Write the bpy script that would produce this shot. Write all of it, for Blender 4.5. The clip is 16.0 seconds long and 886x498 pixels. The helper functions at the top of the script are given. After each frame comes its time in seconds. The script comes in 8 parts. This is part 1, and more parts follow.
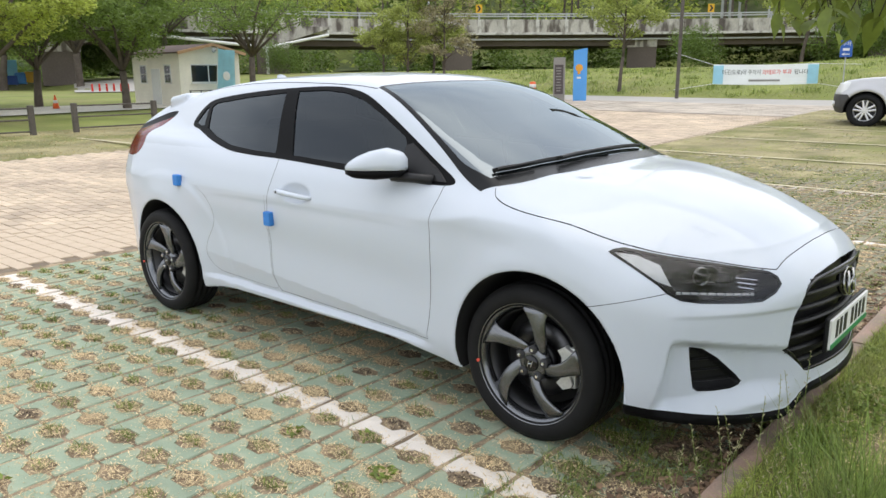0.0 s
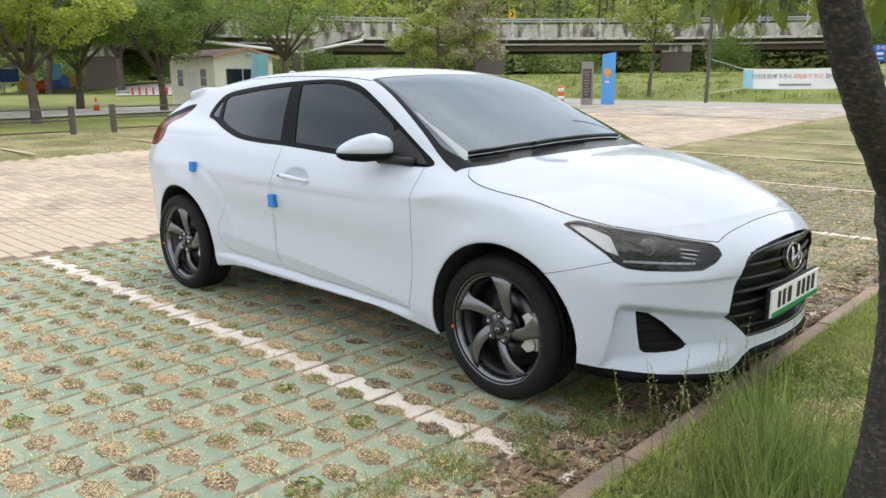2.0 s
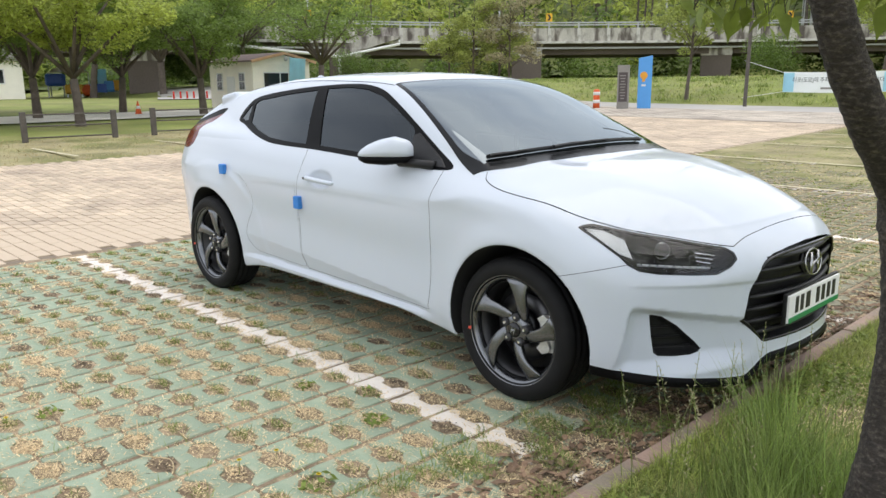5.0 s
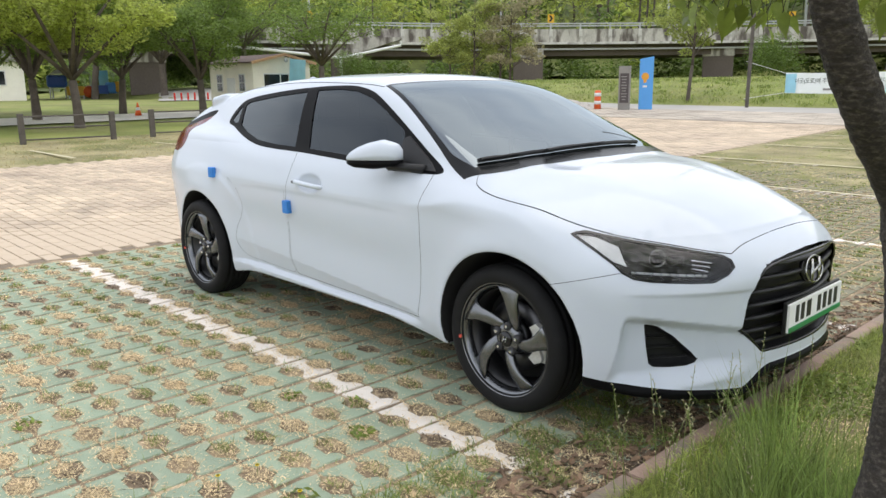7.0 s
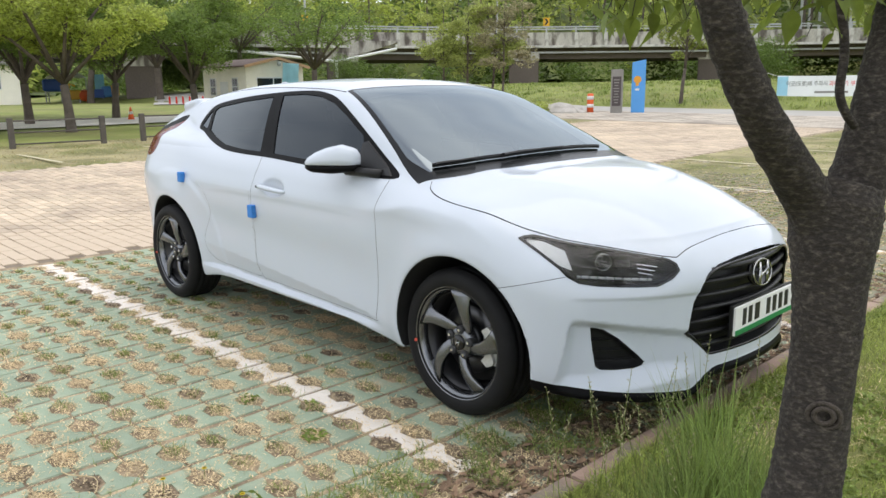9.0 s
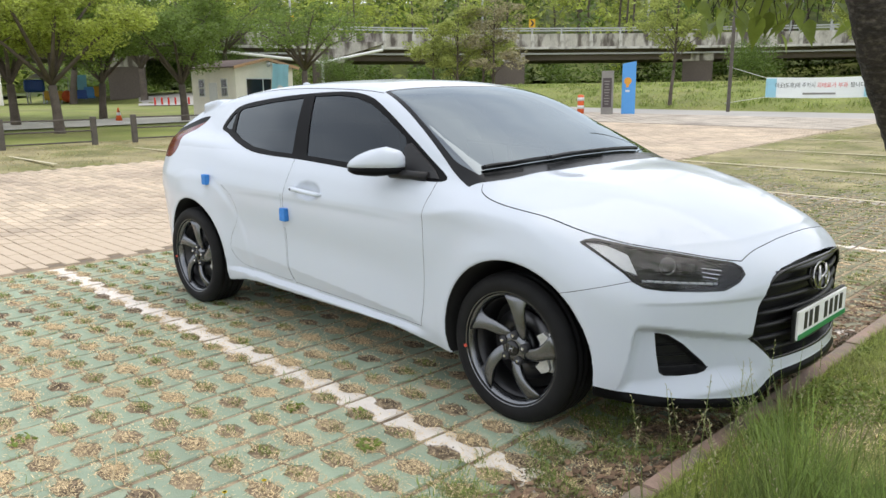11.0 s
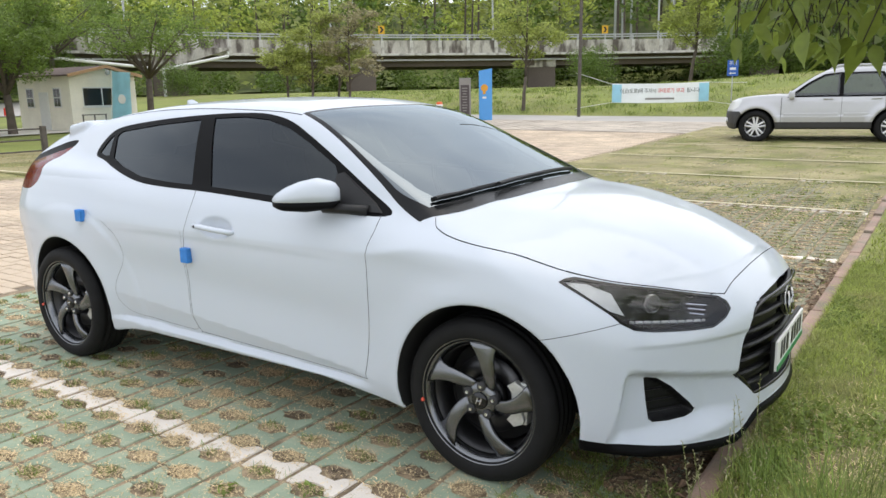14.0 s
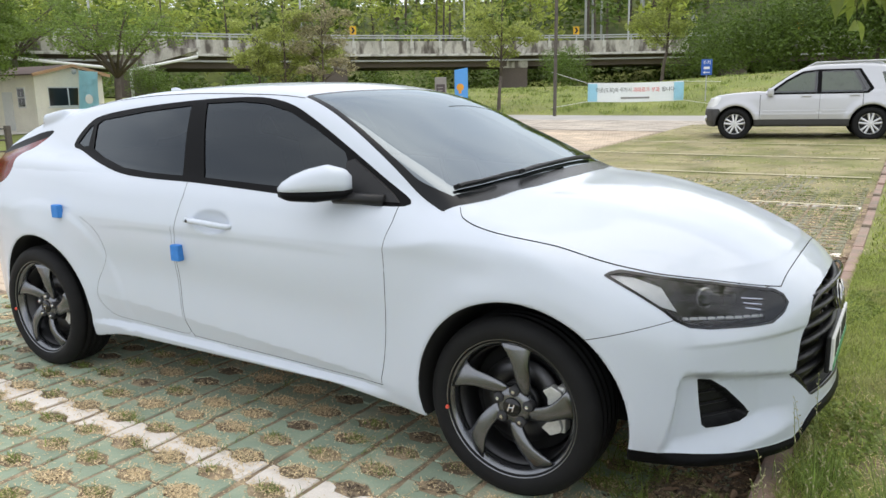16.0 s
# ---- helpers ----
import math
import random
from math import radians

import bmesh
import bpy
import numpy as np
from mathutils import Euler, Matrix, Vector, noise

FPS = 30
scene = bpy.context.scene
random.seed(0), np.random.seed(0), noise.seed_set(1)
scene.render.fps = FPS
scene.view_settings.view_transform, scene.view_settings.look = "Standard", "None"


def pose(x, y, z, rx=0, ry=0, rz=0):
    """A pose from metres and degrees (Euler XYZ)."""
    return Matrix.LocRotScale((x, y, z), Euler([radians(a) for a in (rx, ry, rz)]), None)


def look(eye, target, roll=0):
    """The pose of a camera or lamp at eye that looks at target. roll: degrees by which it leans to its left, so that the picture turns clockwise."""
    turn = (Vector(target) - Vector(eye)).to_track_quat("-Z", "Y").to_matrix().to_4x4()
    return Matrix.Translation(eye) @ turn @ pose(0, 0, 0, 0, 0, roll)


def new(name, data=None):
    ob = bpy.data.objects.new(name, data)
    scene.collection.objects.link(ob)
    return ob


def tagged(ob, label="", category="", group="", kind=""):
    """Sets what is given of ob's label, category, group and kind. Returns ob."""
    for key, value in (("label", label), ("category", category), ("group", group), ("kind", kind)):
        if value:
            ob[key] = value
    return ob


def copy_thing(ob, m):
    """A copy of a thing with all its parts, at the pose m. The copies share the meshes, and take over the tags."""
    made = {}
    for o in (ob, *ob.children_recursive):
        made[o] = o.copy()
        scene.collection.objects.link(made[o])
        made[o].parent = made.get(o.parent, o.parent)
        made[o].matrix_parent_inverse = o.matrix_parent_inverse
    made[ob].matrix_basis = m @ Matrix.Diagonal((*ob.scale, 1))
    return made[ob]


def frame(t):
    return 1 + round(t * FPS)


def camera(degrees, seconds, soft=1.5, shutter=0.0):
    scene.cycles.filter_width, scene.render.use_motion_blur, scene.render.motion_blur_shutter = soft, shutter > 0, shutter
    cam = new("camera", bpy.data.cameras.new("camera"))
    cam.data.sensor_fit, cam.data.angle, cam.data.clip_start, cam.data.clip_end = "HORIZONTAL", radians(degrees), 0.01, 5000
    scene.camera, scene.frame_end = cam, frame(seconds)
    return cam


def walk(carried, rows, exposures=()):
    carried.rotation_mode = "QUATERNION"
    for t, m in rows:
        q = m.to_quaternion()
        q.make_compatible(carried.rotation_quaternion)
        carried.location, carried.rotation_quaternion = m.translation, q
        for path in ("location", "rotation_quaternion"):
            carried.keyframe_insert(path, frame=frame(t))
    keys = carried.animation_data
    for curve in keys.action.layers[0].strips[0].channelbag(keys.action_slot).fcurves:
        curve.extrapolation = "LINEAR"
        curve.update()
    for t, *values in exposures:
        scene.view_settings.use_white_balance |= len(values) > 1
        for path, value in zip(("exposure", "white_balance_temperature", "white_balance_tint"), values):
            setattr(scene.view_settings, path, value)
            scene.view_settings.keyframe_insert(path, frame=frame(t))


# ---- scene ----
cam = camera(60.6, 16.0)
PATH = [
    (0, (1.538, -3.087, 1.372), (0.256, -1.618, 0.928), -0.6),
    (0.5, (1.695, -3.139, 1.348), (0.402, -1.678, 0.91), -0.6),
    (1, (1.774, -3.147, 1.354), (0.486, -1.681, 0.919), -0.6),
    (1.5, (1.829, -3.152, 1.337), (0.532, -1.691, 0.905), -0.6),
    (2, (1.922, -3.165, 1.309), (0.572, -1.752, 0.879), -0.5),
    (2.5, (1.962, -3.145, 1.297), (0.567, -1.777, 0.868), -0.5),
    (3, (1.987, -3.136, 1.295), (0.582, -1.777, 0.869), -0.5),
    (3.5, (2.005, -3.146, 1.304), (0.598, -1.79, 0.88), -0.5),
    (4, (2.007, -3.147, 1.307), (0.595, -1.794, 0.883), -0.5),
    (6.5, (2.014, -3.105, 1.319), (0.593, -1.76, 0.903), -0.6),
    (7, (1.976, -3.039, 1.314), (0.555, -1.695, 0.897), -0.6),
    (7.5, (1.91, -2.923, 1.336), (0.493, -1.574, 0.919), -0.6),
    (8, (1.91, -2.879, 1.325), (0.501, -1.522, 0.91), -0.7),
    (8.5, (2.021, -2.888, 1.321), (0.612, -1.53, 0.908), -0.7),
    (9, (2.12, -2.919, 1.321), (0.701, -1.571, 0.912), -0.7),
    (11.5, (1.79, -3.089, 1.324), (0.424, -1.685, 0.919), -0.7),
    (12, (1.704, -3.057, 1.318), (0.369, -1.623, 0.914), -0.8),
    (12.5, (1.615, -2.996, 1.355), (0.307, -1.538, 0.949), -0.8),
    (13, (1.566, -2.969, 1.362), (0.273, -1.497, 0.957), -0.9),
    (13.5, (1.469, -2.994, 1.371), (0.227, -1.478, 0.969), -0.9),
    (14, (1.348, -3.035, 1.393), (0.25, -1.411, 0.995), -1.1),
    (14.5, (1.262, -3.032, 1.393), (0.273, -1.339, 0.996), -1.2),
    (15, (1.148, -2.984, 1.353), (0.182, -1.279, 0.957), -1.3),
    (15.5, (1.059, -2.933, 1.34), (0.065, -1.243, 0.944), -1.2),
    (16, (1.058, -2.933, 1.315), (0.022, -1.268, 0.92), -1.2),
]
walk(cam, [(t, look(eye, target, roll)) for t, eye, target, roll in PATH])

# ---- light: a bright, thinly clouded sky and a soft sun ----
SUN_ELEVATION, SUN_AZIMUTH = 72.0, 14.0  # degrees; azimuth from +y, clockwise
world = bpy.data.worlds.new("sky")
scene.world = world
world.use_nodes = True
wt = world.node_tree
wt.nodes.clear()
sky = wt.nodes.new("ShaderNodeTexSky")
sky.sky_type, sky.sun_disc = "NISHITA", False
sky.sun_elevation, sky.sun_rotation = radians(SUN_ELEVATION), radians(SUN_AZIMUTH)
sky.dust_density = 2.0
w_coord = wt.nodes.new("ShaderNodeTexCoord")
w_map = wt.nodes.new("ShaderNodeMapping")
w_map.inputs["Scale"].default_value = (1.0, 1.0, 2.0)
w_noise = wt.nodes.new("ShaderNodeTexNoise")
w_noise.inputs["Scale"].default_value, w_noise.inputs["Detail"].default_value = 1.5, 3.0
w_noise.inputs["Roughness"].default_value = 0.58
w_ramp = wt.nodes.new("ShaderNodeValToRGB")
w_ramp.color_ramp.elements[0].position, w_ramp.color_ramp.elements[1].position = 0.33, 0.67
w_ramp.color_ramp.elements[0].color = (0.36, 0.36, 0.36, 1)
w_ramp.color_ramp.elements[1].color = (1, 1, 1, 1)
w_mix = wt.nodes.new("ShaderNodeMixRGB")
w_mix.inputs["Color2"].default_value = (9.15, 9.3, 9.6, 1)
w_bg = wt.nodes.new("ShaderNodeBackground")
w_bg.inputs["Strength"].default_value = 0.143
w_out = wt.nodes.new("ShaderNodeOutputWorld")
for a, b in ((w_coord.outputs["Generated"], w_map.inputs["Vector"]), (w_map.outputs["Vector"], w_noise.inputs["Vector"]),
             (w_noise.outputs["Fac"], w_ramp.inputs["Fac"]), (w_ramp.outputs["Color"], w_mix.inputs["Fac"]),
             (sky.outputs["Color"], w_mix.inputs["Color1"]), (w_mix.outputs["Color"], w_bg.inputs["Color"]),
             (w_bg.outputs["Background"], w_out.inputs["Surface"])):
    wt.links.new(a, b)
sun = new("sun", bpy.data.lights.new("sun", "SUN"))
sun.data.energy, sun.data.angle, sun.data.color = 0.60, radians(48), (1.0, 0.95, 0.87)
_az, _el = radians(SUN_AZIMUTH), radians(SUN_ELEVATION)
sun.matrix_world = look((0, 0, 30), Vector((0, 0, 30)) - Vector((math.sin(_az) * math.cos(_el), math.cos(_az) * math.cos(_el), math.sin(_el))))
scene.view_settings.exposure = 0.42

# ---- materials ----
def material(name, color, rough=0.6, metal=0.0, vary=0.25, scale=8.0, fine=90.0, bump=0.0, second=None, mask_scale=None, coat=0.0,
             spec=0.5, island=0.0, per_object=0.0, lo=0.42, hi=0.62, transmission=0.0, bump_scale=None, subsurf=0.0, stretch=(1, 1, 1), coat_rough=0.03):
    """A surface with variation at two scales, an optional second colour in patches, and fine relief."""
    m = bpy.data.materials.new(name)
    m.use_nodes = True
    t = m.node_tree
    b = t.nodes["Principled BSDF"]
    b.inputs["Roughness"].default_value, b.inputs["Metallic"].default_value = rough, metal
    b.inputs["Specular IOR Level"].default_value = spec
    b.inputs["Coat Weight"].default_value, b.inputs["Coat Roughness"].default_value = coat, coat_rough
    b.inputs["Transmission Weight"].default_value = transmission
    pos = t.nodes.new("ShaderNodeTexCoord").outputs["Object"]
    if stretch != (1, 1, 1):
        mp = t.nodes.new("ShaderNodeMapping")
        mp.inputs["Scale"].default_value = stretch
        t.links.new(pos, mp.inputs["Vector"])
        pos = mp.outputs["Vector"]

    def noise_of(sc, detail=4.0):
        n = t.nodes.new("ShaderNodeTexNoise")
        n.inputs["Scale"].default_value, n.inputs["Detail"].default_value = sc, detail
        t.links.new(pos, n.inputs["Vector"])
        return n.outputs["Fac"]

    def mixed(kind, fac, a, c):
        n = t.nodes.new("ShaderNodeMixRGB")
        n.blend_type = kind
        for socket, v in zip(n.inputs, (fac, a, c)):
            if isinstance(v, (tuple, float, int)):
                socket.default_value = (*v, 1) if isinstance(v, tuple) else v
            else:
                t.links.new(v, socket)
        return n.outputs["Color"]

    def ramp(fac, p0, p1, c0=(0, 0, 0), c1=(1, 1, 1)):
        n = t.nodes.new("ShaderNodeValToRGB")
        n.color_ramp.elements[0].position, n.color_ramp.elements[1].position = p0, p1
        n.color_ramp.elements[0].color, n.color_ramp.elements[1].color = (*c0, 1), (*c1, 1)
        t.links.new(fac, n.inputs["Fac"])
        return n.outputs["Color"]

    col = color
    if second:
        col = mixed("MIX", ramp(noise_of(mask_scale or scale, 6.0), lo, hi), color, second)
    big = ramp(noise_of(scale), 0.25, 0.75, (1 - vary,) * 3, (1 + vary * 0.6,) * 3)
    col = mixed("MULTIPLY", 1.0, col, big)
    small = ramp(noise_of(fine, 3.0), 0.25, 0.75, (1 - vary * 0.8,) * 3, (1 + vary * 0.4,) * 3)
    col = mixed("MULTIPLY", 1.0, col, small)
    if island:
        g = t.nodes.new("ShaderNodeNewGeometry")
        col = mixed("MULTIPLY", 1.0, col, ramp(g.outputs["Random Per Island"], 0.0, 1.0, (1 - island,) * 3, (1 + island,) * 3))
    if per_object:
        o = t.nodes.new("ShaderNodeObjectInfo")
        col = mixed("MULTIPLY", 1.0, col, ramp(o.outputs["Random"], 0.0, 1.0, (1 - per_object,) * 3, (1 + per_object,) * 3))
    if isinstance(col, tuple):
        b.inputs["Base Color"].default_value = (*col, 1)
    else:
        t.links.new(col, b.inputs["Base Color"])
    if subsurf:
        # thin leaves let light through
        tr = t.nodes.new("ShaderNodeBsdfTranslucent")
        t.links.new(col, tr.inputs["Color"])
        mx = t.nodes.new("ShaderNodeMixShader")
        mx.inputs["Fac"].default_value = subsurf
        t.links.new(b.outputs["BSDF"], mx.inputs[1])
        t.links.new(tr.outputs["BSDF"], mx.inputs[2])
        t.links.new(mx.outputs["Shader"], t.nodes["Material Output"].inputs["Surface"])
    if bump:
        bn = t.nodes.new("ShaderNodeBump")
        bn.inputs["Strength"].default_value, bn.inputs["Distance"].default_value = bump, 0.01
        t.links.new(noise_of(bump_scale or fine, 5.0), bn.inputs["Height"])
        t.links.new(bn.outputs["Normal"], b.inputs["Normal"])
    return m


M = {}
M["paint"] = material("white_car_paint", (0.565, 0.61, 0.68), 0.45, vary=0.012, scale=1.5, fine=400, coat=0.75, spec=0.15, coat_rough=0.06)
M["frit"] = material("windscreen_frit", (0.010, 0.011, 0.012), 0.25, vary=0.05, spec=0.18)
M["gap"] = material("dark_seam", (0.04, 0.04, 0.042), 0.8, vary=0.1)
M["black_plastic"] = material("black_plastic", (0.014, 0.014, 0.015), 0.42, vary=0.15, scale=30, fine=600, bump=0.08, spec=0.3)
M["gloss_black"] = material("gloss_black", (0.008, 0.008, 0.009), 0.10, vary=0.05, scale=20)
M["satin_black"] = material("satin_black", (0.006, 0.006, 0.0065), 0.42, vary=0.1, scale=30, spec=0.06)
M["under"] = material("underbody", (0.01, 0.01, 0.01), 0.9, vary=0.3)
M["rubber"] = material("tyre_rubber", (0.012, 0.012, 0.0125), 0.70, vary=0.25, scale=12, fine=300, bump=0.15, spec=0.2)
M["alloy"] = material("grey_alloy", (0.185, 0.19, 0.20), 0.27, 0.95, vary=0.06, scale=9, fine=500)
M["alloy_dark"] = material("dark_alloy", (0.05, 0.05, 0.052), 0.42, 0.8, vary=0.1)
M["dull_chrome"] = material("dull_chrome", (0.42, 0.42, 0.41), 0.22, 1.0, vary=0.05)
M["chrome"] = material("chrome", (0.75, 0.75, 0.76), 0.10, 1.0, vary=0.03)
M["alloy_light"] = material("light_alloy", (0.72, 0.72, 0.73), 0.32, 0.5, vary=0.05)
M["steel"] = material("brushed_steel", (0.10, 0.10, 0.105), 0.45, 1.0, vary=0.15, scale=20)
M["caliper"] = material("silver_caliper", (0.62, 0.62, 0.60), 0.40, 0.4, vary=0.15, scale=25)
M["tint"] = material("tinted_glass", (0.014, 0.016, 0.018), 0.02, vary=0.02, spec=0.55)
M["blue_foam"] = material("blue_foam", (0.04, 0.22, 0.62), 0.7, vary=0.12, scale=40, bump=0.1)
M["red_lens"] = material("red_lens", (0.15, 0.010, 0.007), 0.2, vary=0.15, scale=30, spec=0.3)
M["white_plate"] = material("white_plate", (0.80, 0.80, 0.79), 0.35, vary=0.04)
M["green_band"] = material("green_band", (0.01, 0.22, 0.07), 0.4, vary=0.05)
M["ink"] = material("black_ink", (0.015, 0.015, 0.017), 0.5, vary=0.1)
M["cabin"] = material("cabin_trim", (0.02, 0.02, 0.022), 0.8, vary=0.2)
M["lamp_dark"] = material("lamp_housing", (0.020, 0.020, 0.021), 0.30, 0.4, vary=0.2, scale=30)
M["lamp_white"] = material("lamp_reflector", (0.80, 0.81, 0.82), 0.25, 0.15, vary=0.06)
M["red_dot"] = material("red_dot", (0.75, 0.10, 0.06), 0.5, vary=0.05)


def clear_glass(name, tint, rough=0.0, ior=1.45, gloss=(1.0, 1.0, 1.0)):
    m = bpy.data.materials.new(name)
    m.use_nodes = True
    t = m.node_tree
    t.nodes.clear()
    gl, tr, fr, mx = (t.nodes.new("ShaderNode" + k) for k in ("BsdfGlossy", "BsdfTransparent", "Fresnel", "MixShader"))
    out = t.nodes.new("ShaderNodeOutputMaterial")
    gl.inputs["Roughness"].default_value = rough
    gl.inputs["Color"].default_value = (*gloss, 1)
    fr.inputs["IOR"].default_value = ior
    tr.inputs["Color"].default_value = (*tint, 1)
    t.links.new(fr.outputs["Fac"], mx.inputs["Fac"])
    t.links.new(tr.outputs["BSDF"], mx.inputs[1])
    t.links.new(gl.outputs["BSDF"], mx.inputs[2])
    t.links.new(mx.outputs["Shader"], out.inputs["Surface"])
    return m


M["pale_glass"] = clear_glass("pale_glass", (0.36, 0.43, 0.44), 0.0, 1.9)
M["red_bright"] = material("red_lamp", (0.50, 0.03, 0.02), 0.2, vary=0.2, scale=8)
M["knot"] = material("branch_scar", (0.075, 0.060, 0.048), 0.9, vary=0.4, scale=30, fine=200, bump=0.8)
M["seed"] = material("seed_head", (0.42, 0.38, 0.22), 0.8, vary=0.2)
M["dry_blade"] = material("dry_blade", (0.46, 0.385, 0.19), 0.8, vary=0.2, scale=2, fine=20, island=0.3, subsurf=0.2)
M["lens"] = clear_glass("clear_lens", (0.93, 0.94, 0.95), 0.01)
M["shield"] = clear_glass("windscreen_glass", (0.07, 0.095, 0.095), 0.0, 2.6, (0.84, 0.94, 1.0))
M["privacy"] = clear_glass("privacy_glass", (0.05, 0.054, 0.062), 0.0, 1.54, (0.86, 0.94, 1.0))

M["soil"] = material("soil", (0.27, 0.20, 0.13), 0.95, vary=0.35, scale=5, fine=120, bump=0.8, second=(0.52, 0.40, 0.26), mask_scale=7, lo=0.45, hi=0.65)
M["lawn"] = material("lawn_ground", (0.21, 0.245, 0.052), 0.95, vary=0.3, scale=0.6, fine=40, bump=0.5, second=(0.26, 0.25, 0.085), mask_scale=0.35, lo=0.45, hi=0.7)
M["dry_lot"] = material("dry_lot", (0.36, 0.315, 0.165), 0.95, vary=0.35, scale=1.3, fine=60, bump=0.5, second=(0.20, 0.205, 0.065), mask_scale=0.9, lo=0.44, hi=0.62)
M["verge"] = material("verge_ground", (0.26, 0.275, 0.085), 0.95, vary=0.4, scale=4, fine=90, bump=0.6, second=(0.26, 0.20, 0.12), mask_scale=1.6, lo=0.5, hi=0.66)
M["green_block"] = material("green_concrete", (0.325, 0.395, 0.285), 0.88, vary=0.18, scale=6, fine=190, bump=0.35, second=(0.54, 0.475, 0.335), mask_scale=6.5, lo=0.52, hi=0.80, per_object=0.10)
M["green_block_far"] = material("green_concrete_far", (0.325, 0.395, 0.285), 0.88, vary=0.18, scale=6, fine=190, bump=0.35, second=(0.54, 0.475, 0.335), mask_scale=6.5, lo=0.52, hi=0.80, island=0.10)
M["mossy_block"] = material("overgrown_concrete", (0.30, 0.285, 0.195), 0.9, vary=0.35, scale=2.2, fine=120, bump=0.35, second=(0.17, 0.175, 0.075), mask_scale=1.1, lo=0.45, hi=0.62, island=0.12)
M["white_block"] = material("white_line_block", (0.82, 0.75, 0.67), 0.8, vary=0.13, scale=7, fine=150, bump=0.3, second=(0.60, 0.55, 0.48), mask_scale=9, lo=0.58, hi=0.8, per_object=0.05)
M["brick"] = material("buff_paver", (0.62, 0.505, 0.375), 0.88, vary=0.15, scale=1.2, fine=130, bump=0.3, island=0.16, second=(0.51, 0.41, 0.31), mask_scale=0.7)
M["square_paver"] = material("weathered_paver", (0.50, 0.44, 0.365), 0.88, vary=0.2, scale=0.9, fine=60, bump=0.3, island=0.2, second=(0.36, 0.31, 0.26), mask_scale=0.5, lo=0.5, hi=0.7)
M["brick_joint"] = material("paver_joint", (0.22, 0.175, 0.125), 0.95, vary=0.25, scale=4, fine=90)
M["asphalt"] = material("pale_asphalt", (0.42, 0.40, 0.37), 0.9, vary=0.12, scale=0.8, fine=120, bump=0.2)
M["path"] = material("pale_path", (0.68, 0.64, 0.57), 0.9, vary=0.12, scale=1.5, fine=90)
M["kerb"] = material("brown_kerb", (0.37, 0.255, 0.20), 0.88, vary=0.25, scale=4, fine=110, bump=0.4, per_object=0.12, second=(0.27, 0.225, 0.17), mask_scale=5, lo=0.45, hi=0.65)
M["grass"] = material("grass_blade", (0.36, 0.42, 0.10), 0.6, vary=0.25, scale=1.6, fine=10, island=0.45, subsurf=0.45, second=(0.44, 0.41, 0.18), mask_scale=2.2, lo=0.52, hi=0.72)
M["tall_grass"] = material("tall_grass_blade", (0.20, 0.285, 0.06), 0.6, vary=0.25, scale=1.6, fine=10, island=0.5, subsurf=0.4, second=(0.27, 0.31, 0.10), mask_scale=2.2, lo=0.5, hi=0.7)
M["straw"] = material("dry_grass", (0.76, 0.61, 0.37), 0.8, vary=0.15, scale=3, fine=30, island=0.32, subsurf=0.2)
M["weed"] = material("weed_leaf", (0.23, 0.30, 0.065), 0.6, vary=0.2, scale=4, fine=30, island=0.4, subsurf=0.3)
M["dead_leaf"] = material("dead_leaf", (0.22, 0.14, 0.085), 0.8, vary=0.3, scale=20, fine=80, island=0.45)
M["litter"] = material("dark_litter", (0.17, 0.125, 0.085), 0.9, vary=0.3, scale=20, fine=80, island=0.5)
M["flower"] = material("yellow_flower", (0.80, 0.58, 0.02), 0.6, vary=0.1)
M["bark"] = material("grey_bark", (0.030, 0.0235, 0.0185), 0.9, vary=0.5, scale=30, fine=220, bump=0.8, second=(0.105, 0.088, 0.072), mask_scale=75, lo=0.48, hi=0.75, bump_scale=55, stretch=(1, 1, 1.8))
M["bark_far"] = material("tree_bark", (0.13, 0.105, 0.085), 0.95, vary=0.35, scale=3, fine=25, bump=0.5)
M["leaf_near"] = material("near_leaf", (0.20, 0.255, 0.045), 0.4, vary=0.2, scale=6, fine=60, per_object=0.3, subsurf=0.55)
M["leaf_a"] = material("leaf_fresh", (0.45, 0.52, 0.11), 0.5, vary=0.25, scale=0.5, fine=3, island=0.4, subsurf=0.5)
M["leaf_b"] = material("leaf_dark", (0.15, 0.225, 0.045), 0.5, vary=0.25, scale=0.5, fine=3, island=0.4, subsurf=0.45)
M["leaf_mid"] = material("leaf_mid", (0.20, 0.285, 0.06), 0.5, vary=0.25, scale=0.5, fine=3, island=0.4, subsurf=0.5)
M["leaf_c"] = material("leaf_pale", (0.36, 0.41, 0.11), 0.6, vary=0.2, scale=0.5, fine=3, island=0.35, subsurf=0.5)
M["leaf_brown"] = material("leaf_bare", (0.34, 0.31, 0.17), 0.7, vary=0.2, scale=0.5, fine=3, island=0.35, subsurf=0.2)
M["concrete"] = material("stained_concrete", (0.52, 0.49, 0.44), 0.9, vary=0.25, scale=1.2, fine=12, second=(0.13, 0.11, 0.095), mask_scale=1.3, lo=0.44, hi=0.60, stretch=(1, 1, 0.4))
M["concrete_light"] = material("pale_concrete", (0.62, 0.60, 0.56), 0.9, vary=0.2, scale=1.0, fine=12, second=(0.30, 0.27, 0.24), mask_scale=1.6, lo=0.5, hi=0.66)
# dark brown: the shade beneath the deck is put into this concrete
M["concrete_shaded"] = material("girder", (0.13, 0.105, 0.09), 0.9, vary=0.2, scale=0.4, fine=8)
M["rail_metal"] = material("grey_rail", (0.45, 0.46, 0.46), 0.45, 0.5, vary=0.1)
